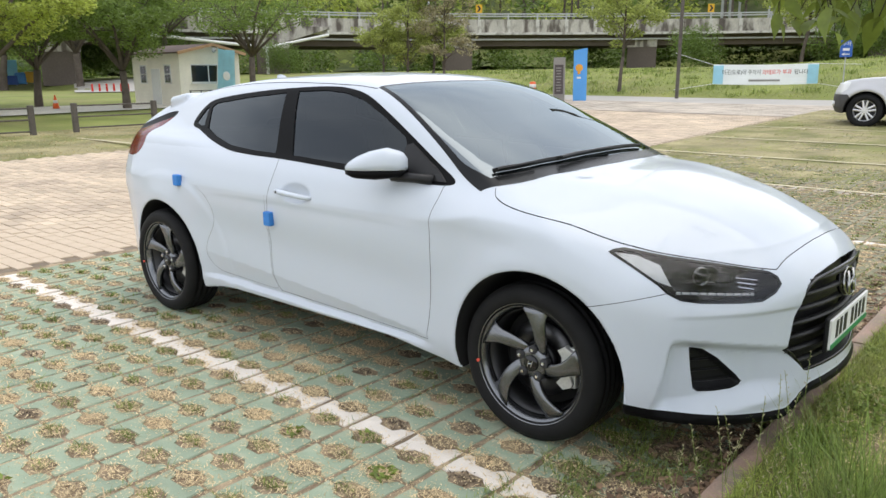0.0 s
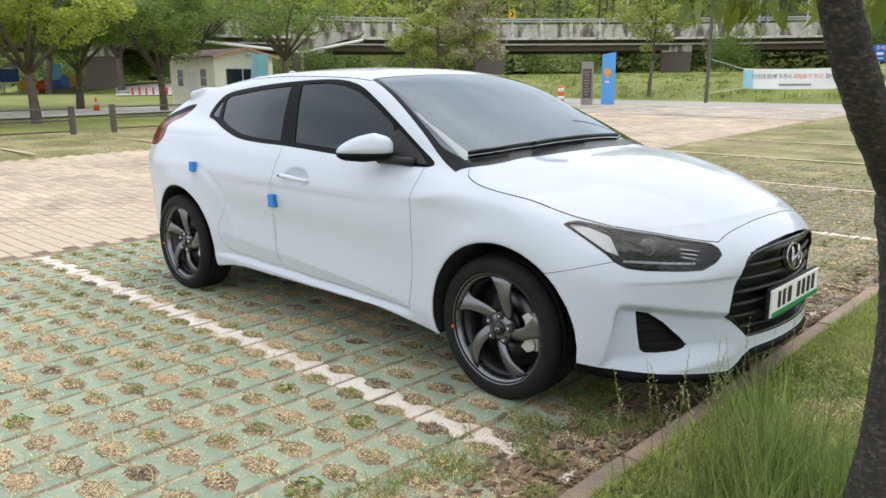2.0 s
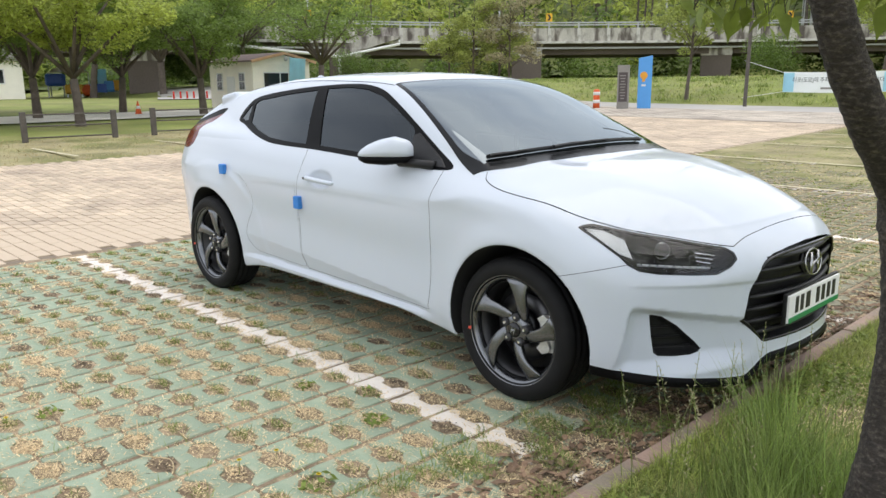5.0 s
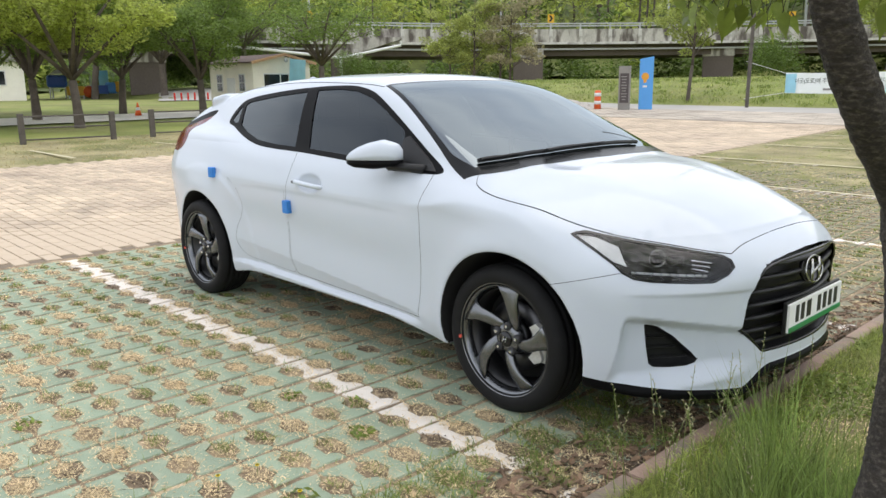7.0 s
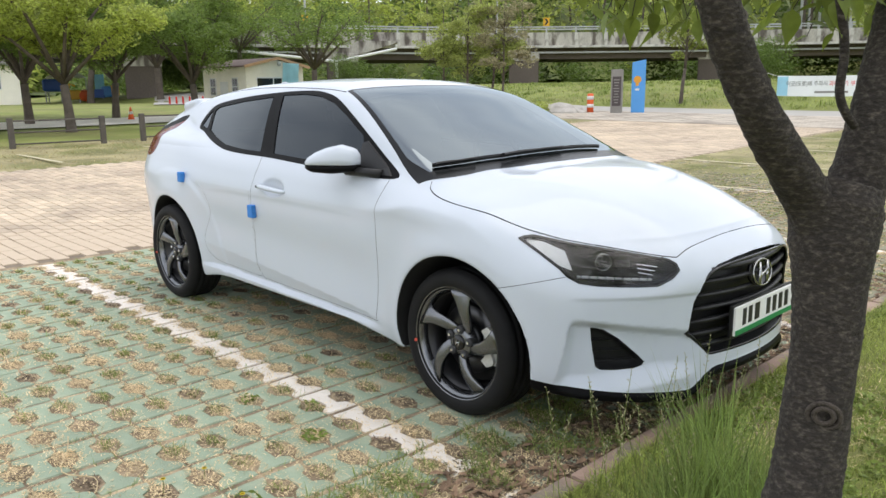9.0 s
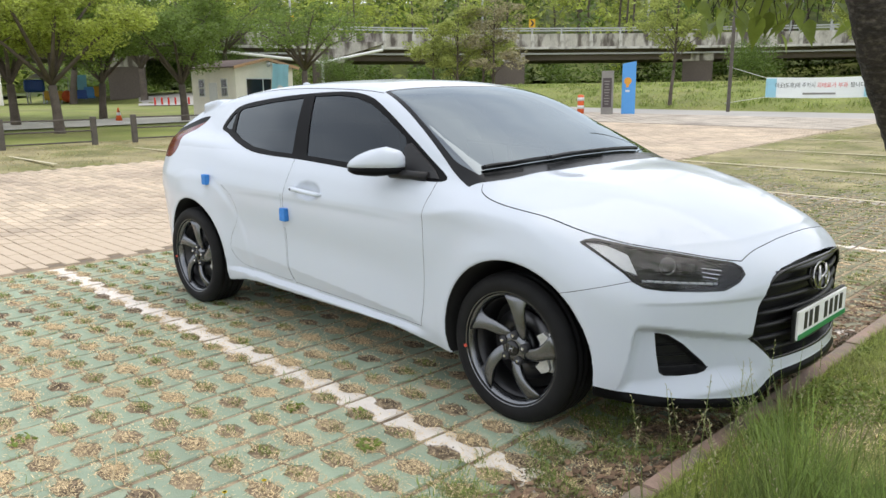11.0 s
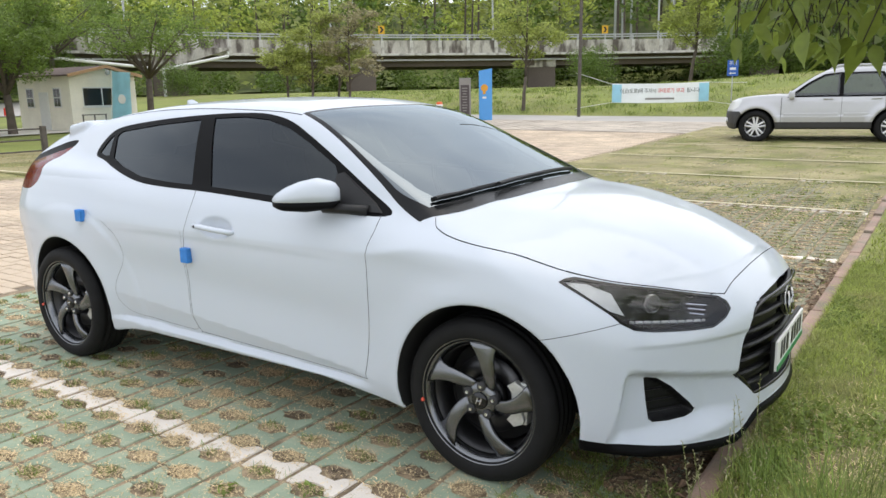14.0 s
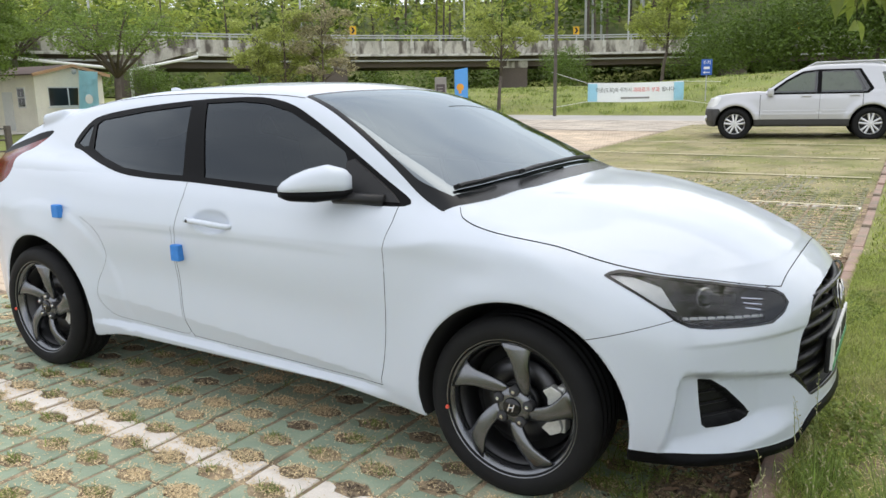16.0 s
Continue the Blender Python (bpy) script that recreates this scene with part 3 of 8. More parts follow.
# ---- the white hatchback ----
def surface_nets(field, lo, hi, h):
    """A quad mesh of field = 0, drawn onto the surface by a few Newton steps."""
    ax = [np.arange(a, b + h, h) for a, b in zip(lo, hi)]
    g = np.empty([len(a) for a in ax], np.float32)
    yy, zz = np.meshgrid(ax[1], ax[2], indexing="ij")
    for i in range(0, len(ax[0]), 8):
        xs = ax[0][i:i + 8]
        g[i:i + 8] = field(xs[:, None, None] + 0 * yy[None], yy[None] + 0 * xs[:, None, None], zz[None] + 0 * xs[:, None, None])
    s = g < 0
    n = [k - 1 for k in g.shape]
    acc, cnt = np.zeros((*n, 3), np.float32), np.zeros(n, np.float32)
    corner = [(i, j, k) for i in (0, 1) for j in (0, 1) for k in (0, 1)]
    cut = lambda a, c: a[c[0]:c[0] + n[0], c[1]:c[1] + n[1], c[2]:c[2] + n[2]]  # noqa: E731
    for c in corner:
        for d in range(3):
            if c[d]:
                continue
            e = tuple(v + (q == d) for q, v in enumerate(c))
            a, b = cut(g, c), cut(g, e)
            cross = cut(s, c) != cut(s, e)
            t = np.where(cross, a / np.where(a == b, 1, a - b), 0)
            for q in range(3):
                acc[..., q] += np.where(cross, c[q] + (t if q == d else 0), 0)
            cnt += cross
    live = cnt > 0
    index = -np.ones(n, np.int64)
    index[live] = np.arange(live.sum())
    cells = np.argwhere(live)
    verts = (cells + acc[live] / cnt[live][:, None]) * h + np.array([a[0] for a in ax])
    faces = []
    for d in range(3):
        u, v = [q for q in range(3) if q != d]
        sl = [slice(1, n[q]) for q in range(3)]
        sl[d] = slice(0, n[d])
        a = s[tuple(sl)]
        sl2 = list(sl)
        sl2[d] = slice(1, n[d] + 1)
        b = s[tuple(sl2)]
        at = np.argwhere(a != b) + [1 if q != d else 0 for q in range(3)]
        flip = a[a != b] != (d == 1)
        quad = []
        for du, dv in ((1, 1), (0, 1), (0, 0), (1, 0)):
            c = at.copy()
            c[:, u] -= du
            c[:, v] -= dv
            quad.append(index[c[:, 0], c[:, 1], c[:, 2]])
        quad = np.stack(quad, 1)
        quad[~flip] = quad[~flip][:, ::-1]
        faces.append(quad)
    faces = np.concatenate(faces)
    faces = faces[(faces >= 0).all(1)]
    for _ in range(4):
        val, grad = field(*verts.T), gradient(field, verts)
        stp = val[:, None] * grad / np.maximum((grad**2).sum(1, keepdims=True), 0.05)
        ln = np.linalg.norm(stp, axis=1, keepdims=True)
        verts = verts - stp * np.minimum(1, 0.6 * h / np.maximum(ln, 1e-9))
    return verts, faces


def gradient(field, p, e=2e-3):
    out = np.empty_like(p)
    for q in range(3):
        d = np.zeros(3)
        d[q] = e
        out[:, q] = (field(*(p + d).T) - field(*(p - d).T)) / (2 * e)
    return out


def poly_distance(p, poly):
    """Signed distance of 2D points to an outline, negative inside; far points get a large value."""
    poly = np.array(poly)
    lo, hi = poly.min(0) - 0.06, poly.max(0) + 0.06
    near = ((p > lo) & (p < hi)).all(1)
    out = np.full(len(p), 1.0)
    q = p[near]
    best, inside = np.full(len(q), 9.0), np.zeros(len(q), bool)
    for a, b in zip(poly, np.roll(poly, -1, 0)):
        ab = b - a
        t = np.clip(((q - a) @ ab) / max(ab @ ab, 1e-12), 0, 1)
        best = np.minimum(best, np.hypot(*(q - a - t[:, None] * ab).T))
        if a[1] != b[1]:
            inside ^= ((a[1] > q[:, 1]) != (b[1] > q[:, 1])) & (q[:, 0] < (b[0] - a[0]) * (q[:, 1] - a[1]) / (b[1] - a[1]) + a[0])
    out[near] = np.where(inside, -best, best)
    return out


def slice_mesh(v, t, f):
    """Cuts a triangle mesh along f = 0."""
    val = f(v)
    val = np.where(np.abs(val) < 2e-4, 2e-4, val)
    pos = val[t] > 0
    k = pos.sum(1)
    mixed = (k == 1) | (k == 2)
    keep, cutt, cp = t[~mixed], t[mixed], pos[mixed]
    lone = np.where(cp.sum(1) == 1, cp.argmax(1), (~cp).argmax(1))
    r = np.arange(len(cutt))
    a, b, c = cutt[r, lone], cutt[r, (lone + 1) % 3], cutt[r, (lone + 2) % 3]
    edges = np.concatenate([np.sort(np.stack([a, b], 1), 1), np.sort(np.stack([a, c], 1), 1)])
    uniq, inv = np.unique(edges, axis=0, return_inverse=True)
    inv = inv.reshape(-1)
    w = val[uniq[:, 0]] / (val[uniq[:, 0]] - val[uniq[:, 1]])
    mids = v[uniq[:, 0]] + w[:, None] * (v[uniq[:, 1]] - v[uniq[:, 0]])
    ab, ac = inv[:len(cutt)] + len(v), inv[len(cutt):] + len(v)
    t = np.concatenate([keep, np.stack([a, ab, ac], 1), np.stack([ab, b, c], 1), np.stack([ab, c, ac], 1)])
    return np.concatenate([v, mids]), t


# outlines on the body: side view (x, z), nose view ((x - |y|) / sqrt 2, z), front view (|y|, z)
WINDOW = smooth_loop([(-2.525, 1.115), (-2.47, 1.205), (-2.36, 1.258), (-2.02, 1.298), (-1.67, 1.322), (-1.40, 1.330), (-1.24, 1.322), (-1.08, 1.290),
                      (-0.90, 1.215), (-0.728, 1.128), (-0.54, 1.025), (-0.41, 0.950), (-0.60, 0.942), (-0.90, 0.953), (-1.20, 0.967), (-1.52, 0.980),
                      (-1.80, 0.986), (-2.02, 1.000), (-2.24, 1.043), (-2.42, 1.088)], 4)
FRONT_GLASS = [(-1.605, 1.306), (-1.40, 1.312), (-1.24, 1.300), (-1.09, 1.266), (-0.93, 1.203), (-0.755, 1.118), (-0.722, 1.07), (-0.715, 0.985), (-0.75, 0.975),
               (-1.10, 0.988), (-1.465, 1.003)]
REAR_GLASS = [(-2.375, 1.215), (-2.34, 1.236), (-2.02, 1.273), (-1.70, 1.298), (-1.60, 1.005), (-1.80, 1.010), (-2.02, 1.025), (-2.22, 1.066), (-2.33, 1.10)]
QUARTER_GLASS = [(-2.49, 1.125), (-2.435, 1.20), (-2.405, 1.215), (-2.385, 1.115), (-2.42, 1.108)]
DOOR = smooth_loop([(-0.492, 0.99), (-0.474, 0.80), (-0.474, 0.65), (-0.492, 0.45), (-0.522, 0.312), (-0.56, 0.286), (-1.0, 0.293), (-1.50, 0.306), (-1.560, 0.315),
                    (-1.583, 0.40), (-1.590, 0.55), (-1.580, 0.75), (-1.545, 0.93), (-1.53, 1.10), (-1.0, 1.15)], 4)
REAR_DOOR = smooth_loop([(-1.594, 0.94), (-1.600, 0.75), (-1.602, 0.55), (-1.594, 0.40), (-1.580, 0.318), (-1.75, 0.314), (-2.02, 0.326), (-2.11, 0.345), (-2.165, 0.415), (-2.150, 0.50),
                         (-2.075, 0.62), (-2.120, 0.735), (-2.27, 0.82), (-2.40, 0.90), (-2.46, 1.00), (-2.42, 1.10), (-2.0, 1.10), (-1.7, 1.08)], 4)
LAMP = [(-0.358, 0.778), (-0.335, 0.786), (-0.298, 0.789), (-0.149, 0.761), (-0.02, 0.742), (0.191, 0.708), (0.220, 0.692), (0.229, 0.668), (0.20, 0.643), (0.142, 0.620), (0.06, 0.621),
        (-0.083, 0.627), (-0.148, 0.636), (-0.188, 0.656), (-0.215, 0.682), (-0.282, 0.729)]
FOG = [(-0.099, 0.467), (-0.05, 0.457), (0.01, 0.418), (0.09, 0.345), (0.113, 0.318), (0.105, 0.306), (0.073, 0.297), (0.0, 0.295), (-0.058, 0.299), (-0.075, 0.312), (-0.088, 0.38)]
GRILLE = [(0.0, 0.332), (0.315, 0.332), (0.335, 0.338), (0.395, 0.408), (0.418, 0.425), (0.417, 0.44), (0.403, 0.545), (0.375, 0.608), (0.335, 0.650), (0.27, 0.672), (0.15, 0.684), (0.0, 0.689)]
GRILLE = GRILLE + [(-a, b) for a, b in GRILLE[-2:0:-1]]
TAIL = smooth_loop([(-2.79, 1.178), (-2.85, 1.12), (-2.90, 1.05), (-2.905, 1.00), (-2.935, 0.95), (-3.04, 0.915), (-3.30, 0.93), (-3.36, 1.03), (-3.20, 1.10), (-3.0, 1.150), (-2.90, 1.172)], 3)

seam_z = curve([-0.30, -0.235, -0.20, -0.11, 0.12, 0.33, 0.42, 0.56, 0.74, 0.8], [1.03, 0.950, 0.918, 0.893, 0.858, 0.796, 0.773, 0.745, 0.710, 0.70])
cowl_x = curve([0.0, 0.3, 0.55, 0.70, 0.78], [-0.105, -0.118, -0.155, -0.205, -0.285])
side = lambda poly: (lambda v: np.where(np.abs(v[:, 1]) > 0.4, poly_distance(v[:, [0, 2]], poly), 1.0))  # noqa: E731
nose = lambda poly: (lambda v: np.where(v[:, 0] > 0.2, poly_distance(np.stack([(v[:, 0] - np.abs(v[:, 1])) / 2**0.5, v[:, 2]], 1), poly), 1.0))  # noqa: E731
front = lambda poly: (lambda v: np.where(v[:, 0] > 0.6, poly_distance(v[:, [1, 2]], poly), 1.0))  # noqa: E731


def shield_fn(v):
    """The windscreen with its black border, from above."""
    y = np.abs(v[:, 1])
    top = -1.000 - 0.21 * y**2
    pillar = 0.553 + (v[:, 0] + 1.06) * 0.288
    f = np.maximum(np.maximum(top - v[:, 0], v[:, 0] - cowl_x(y)), y - pillar)
    return np.where(v[:, 2] > 0.85, f, 1.0)


def hood_fn(v):
    y = np.abs(v[:, 1])
    f = np.maximum(seam_z(v[:, 0]) - v[:, 2], v[:, 0] - 0.738 - 0.016 * (1 - (y / 0.45) ** 2))
    return np.maximum(f, cowl_x(y) + 0.002 - v[:, 0])


def bumper_fn(v):
    """Ahead of the wings' seam and the bonnet's front edge."""
    y = np.abs(v[:, 1])
    low = v[:, 2] - 0.597 - (v[:, 0] - 0.275) * 0.27
    ahead = 0.738 + 0.016 * (1 - (y / 0.45) ** 2) - v[:, 0]
    return np.where(v[:, 0] < 0.15, 1.0, np.minimum(low, np.maximum(ahead, -1)))


def well_fn(v):
    """The wheel wells, seen from the side."""
    return np.min([np.hypot(v[:, 0] - cx, v[:, 2] - cz) - cr - 0.003 for cx, cz, cr in ARCHES], axis=0)




def lip_fn(v):
    return np.where(v[:, 0] > 0.30, v[:, 2] - lip_z(np.abs(v[:, 1])), 1.0)


shield_f, window_f, door_f = shield_fn, side(WINDOW), side(DOOR)
rear_door_f = lambda v: np.where(v[:, 1] < -0.4, poly_distance(v[:, [0, 2]], REAR_DOOR), 1.0)  # noqa: E731
fglass_f, rglass_f, qglass_f = side(FRONT_GLASS), side(REAR_GLASS), side(QUARTER_GLASS)
lamp_f, fog_f, grille_f = nose(LAMP), nose(FOG), front(GRILLE)
tail_f = lambda v: np.where(np.abs(v[:, 1]) > 0.45, poly_distance(v[:, [0, 2]], TAIL), 1.0)  # noqa: E731
tail_cut = lambda v: np.where((v[:, 0] < -2.7) & (np.abs(v[:, 1]) > 0.4) & (v[:, 2] > 0.9), v[:, 2] - 1.115 - 0.25 * (v[:, 0] + 2.95), 1.0)  # noqa: E731
glass_in_f = lambda v: shield_fn(v) + np.where(v[:, 0] > -0.45, 0.055 * step(-0.45, -0.2, v[:, 0]), 0) + 0.022  # noqa: E731
shift = lambda f, d: (lambda v: f(v) - d)  # noqa: E731

car = thing("hatchback_car", pose(0, 0, 0), "white hatchback car parked on green grass blocks facing the kerb", "car")
verts, quads = surface_nets(body_field, (-3.50, -1.0, 0.10), (1.0, 1.0, 1.50), 0.0108)
tris = np.concatenate([quads[:, [0, 1, 2]], quads[:, [0, 2, 3]]])
SEAM = 0.0013
for f in (well_fn, shield_f, glass_in_f, window_f, fglass_f, rglass_f, qglass_f, lamp_f, shift(lamp_f, -0.0075), fog_f, grille_f, tail_f, tail_cut, lip_fn,
          shift(door_f, SEAM), shift(door_f, -SEAM), shift(rear_door_f, 0.0009), shift(rear_door_f, -0.0009), shift(hood_fn, SEAM), shift(hood_fn, -SEAM), shift(bumper_fn, 0.0012), shift(bumper_fn, -0.0012)):
    verts, tris = slice_mesh(verts, tris, f)
grad = gradient(body_field, verts)
normals = grad / np.maximum(np.linalg.norm(grad, axis=1, keepdims=True), 1e-9)
cen = verts[tris].mean(1)
# turn faces outward
fn = np.cross(verts[tris[:, 1]] - verts[tris[:, 0]], verts[tris[:, 2]] - verts[tris[:, 0]])
flip = (fn * normals[tris[:, 0]]).sum(1) < 0
tris[flip] = tris[flip][:, ::-1]

label = np.full(len(tris), "body", dtype="U16")
well = well_fn(cen) < 0
cn = normals[tris].mean(1)
below = (cn[:, 2] < -0.7) & (cen[:, 2] < 0.26)
right = cen[:, 1] < 0


def mark(name, mask):
    label[mask & (label == "body")] = name


mark("underbody", well)
mark("lip", (lip_fn(cen) < 0) & (cn[:, 2] > -0.85))
mark("underbody", below)
mark("grille", grille_f(cen) < 0)
lampd, fogd = lamp_f(cen), fog_f(cen)
mark("lamp_r", (lampd < 0) & right)
mark("lamp_l", (lampd < 0) & ~right)
mark("fog_r", (fogd < 0) & right)
mark("fog_l", (fogd < 0) & ~right)
mark("tailtop_r", (tail_f(cen) < 0) & (tail_cut(cen) > 0) & right)
mark("tailtop_l", (tail_f(cen) < 0) & (tail_cut(cen) > 0) & ~right)
mark("tail_r", (tail_f(cen) < 0) & right)
mark("tail_l", (tail_f(cen) < 0) & ~right)
wd = window_f(cen)
for nm, ff in (("fglass", fglass_f), ("rglass", rglass_f), ("qglass", qglass_f)):
    d = ff(cen)
    mark(nm + "_r", (d < 0) & right & (wd < 0))
    mark(nm + "_l", (d < 0) & ~right & (wd < 0))
mark("trim_r", (wd < 0) & right)
mark("trim_l", (wd < 0) & ~right)
mark("shield", glass_in_f(cen) < 0)
mark("cowl", shield_f(cen) < 0)
hd, bd, dd = hood_fn(cen), bumper_fn(cen), door_f(cen)
mark("bonnet", hd < -SEAM)
mark("gap", np.abs(hd) <= SEAM)
mark("front_bumper", bd < -0.0012)
mark("gap", (np.abs(bd) <= 0.0012) & (cen[:, 0] > 0.2))
mark("door_r", (dd < -SEAM) & right)
mark("door_l", (dd < -SEAM) & ~right)
mark("gap", np.abs(dd) <= SEAM)
rd = rear_door_f(cen)
mark("gap", (np.abs(rd) <= 0.0009) & (cen[:, 2] < 0.80))
mark("rear_door", rd < -0.0009)


def panel(name, key, mat, text="", push=0.0, parent=None):
    """The faces of one label as a mesh of its own, with the surface's own normals."""
    f = tris[label == key]
    ids, inv = np.unique(f, return_inverse=True)
    v, nn = verts[ids] + push * normals[ids], normals[ids]
    me = mesh_of(name, v, inv.reshape(-1, 3), mat, True)
    me.normals_split_custom_set_from_vertices([tuple(n) for n in nn])
    ob = new(name, me)
    ob.parent = parent or car
    if text:
        ob["label"] = text
    return ob


panel("body", "body", M["paint"])
panel("underbody", "underbody", M["under"])
panel("seam", "gap", M["gap"], "dark shut lines", -0.006)
panel("bonnet", "bonnet", M["paint"])
panel("front_bumper", "front_bumper", M["paint"])
door_r = panel("door", "door_r", M["paint"])
door_l = panel("door", "door_l", M["paint"])
panel("rear_door", "rear_door", M["paint"], "narrow white rear door without a handle")
panel("front_lip", "lip", M["satin_black"], "black plastic chin spoiler")
windscreen = panel("windscreen", "shield", M["shield"], "tinted windscreen")
panel("cowl", "cowl", M["frit"], "black windscreen border")
for s in "rl":
    panel("tail_lamp_cover", "tailtop_" + s, M["satin_black"], "black upper tail lamp cover")
    panel("window_trim", "trim_" + s, M["satin_black"], "black window surround")
    panel("front_window", "fglass_" + s, M["privacy"], "dark tinted side window", -0.004)
    panel("rear_window", "rglass_" + s, M["privacy"], "dark tinted side window", -0.004)
    panel("quarter_window", "qglass_" + s, M["privacy"], "dark tinted side window", -0.004)
    panel("tail_lamp", "tail_" + s, M["red_lens"], "red tail lamp")


# ---- parts of the car ----
def on_body(x, y, z, way, field=body_field, reach=0.3):
    """The body's surface met from (x, y, z) along way."""
    p, w = np.array((x, y, z), float), np.array(way, float)
    s = np.linspace(0, reach, 600)
    v = field(*(p[:, None] + w[:, None] * s))
    return p + w * s[int(np.argmax(v < 0))]


def lamp_unit(s, key):
    """A headlamp: housing, lens, projector, white corner reflector and a strip of small lights."""
    sg = -1 if s == "r" else 1
    lamp = panel("headlamp", key, M["lens"], "clear headlamp lens")
    f = tris[label == key]
    ids, inv = np.unique(f, return_inverse=True)
    v, nn = verts[ids], normals[ids]
    d = nose(LAMP)(v)
    depth = 0.012 + 0.055 * np.clip(-d / 0.03, 0, 1)
    part("housing", mesh_of("housing", v - nn * depth[:, None], inv.reshape(-1, 3), M["lamp_dark"], True), None, lamp, "dark inner housing")
    # dark rim round the lens
    fr = inv.reshape(-1, 3)
    keep = nose(LAMP)(v[fr].mean(1)) > -0.0075
    part("rim", mesh_of("rim", v + nn * 0.0015, fr[keep], M["gloss_black"], True), None, lamp, "black lamp border")

    def place(u, z, deep):
        """A point by its station along the lamp and its height."""
        p = np.array((0.35 + u * 0.7071 + 0.55, -(0.35 - u * 0.7071 + 0.55), z))
        q = on_body(*p, (-0.7071, 0.7071, 0), reach=0.9)
        q = q - np.array((0.7071, -0.7071, 0)) * deep
        return Vector((q[0], q[1] if sg < 0 else -q[1], q[2]))

    # white reflector in the outer corner
    cor = [(-0.335, 0.775), (-0.26, 0.765), (-0.185, 0.735), (-0.165, 0.675), (-0.21, 0.690), (-0.29, 0.745)]
    bm = bmesh.new()
    bm.faces.new([bm.verts.new(place(u, z, 0.014)) for u, z in cor])
    part("side_reflector", bm, M["lamp_white"], lamp, "white corner reflector")
    c = place(-0.045, 0.695, 0.035)
    ax = Vector((0.80, sg * 0.55, 0)).normalized()
    turn = ax.to_track_quat("Z", "Y").to_matrix().to_4x4()
    bm = bm_lathe([(0.012, -0.03), (0.031, -0.02), (0.034, 0.0), (0.031, 0.004), (0.028, 0.0)], 28)
    bmesh.ops.transform(bm, matrix=Matrix.Translation(c) @ turn, verts=bm.verts[:])
    part("projector_ring", bm, M["dull_chrome"], lamp, "bright projector ring", True)
    bm = bmesh.new()
    bmesh.ops.create_uvsphere(bm, u_segments=20, v_segments=12, radius=0.027)
    bmesh.ops.transform(bm, matrix=Matrix.Translation(c - ax * 0.006) @ turn, verts=bm.verts[:])
    part("projector_lens", bm, M["gloss_black"], lamp, "dark glassy projector lens", True)
    bm = None
    for k in range(3):
        a, b = place(0.075, 0.688 - 0.013 * k, 0.034), place(0.150 - 0.010 * k, 0.678 - 0.013 * k, 0.030)
        bm = bm_tube([a, b], 0.0026, 6, bm)
    part("chrome_blades", bm, M["chrome"], lamp, "thin chrome blades")
    bm = bm_box((0.05, 0.035, 0.05), (0, 0, 0), 0.006)
    bmesh.ops.transform(bm, matrix=Matrix.Translation(place(0.02, 0.690, 0.04)) @ turn, verts=bm.verts[:])
    part("reflector_box", bm, M["gloss_black"], lamp, "glossy dark reflector box")
    # strip of lights along the lower edge
    strip = [place(u, 0.655 - 0.052 * (u + 0.15), 0.018) for u in np.linspace(-0.15, 0.12, 19)]
    bm = bm_tube(strip, 0.0065, 6, None, True, 0.8)
    part("light_strip", bm, M["lamp_white"], lamp, "frosted daytime light strip", True)
    bm = None
    for p in strip[1:-1:2]:
        bm = bm_box((0.010, 0.010, 0.012), p, 0.0, None, 1, bm)
    part("strip_lights", bm, M["chrome"], lamp, "row of small lights")


lamp_unit("r", "lamp_r")
lamp_unit("l", "lamp_l")


def fog_intake(key):
    """A black insert with three ribs, set back in the bumper."""
    f = tris[label == key]
    ids, inv = np.unique(f, return_inverse=True)
    v, nn = verts[ids], normals[ids]
    d = nose(FOG)(v)
    ob = part("lower_intake", mesh_of("lower_intake", v - nn * (0.045 * np.clip(-d / 0.008, 0, 1))[:, None], inv.reshape(-1, 3), M["black_plastic"], True), None, car, "black lower air intake")
    sg = -1 if key.endswith("r") else 1
    for k, z in enumerate((0.328, 0.368, 0.408)):
        u0, u1 = -0.088, 0.075 - 0.045 * k
        pts = []
        for u in np.linspace(u0, u1, 6):
            q = on_body(0.9 + u * 0.7071, -(0.9 - u * 0.7071), z, (-0.7071, 0.7071, 0), reach=0.9)
            q = q - np.array((0.7071, -0.7071, 0)) * 0.026
            pts.append((q[0], q[1] if sg < 0 else -q[1], q[2]))
        part("rib", bm_tube(pts, 0.008, 6, None, True, 0.45), M["black_plastic"], ob)


fog_intake("fog_r")
fog_intake("fog_l")


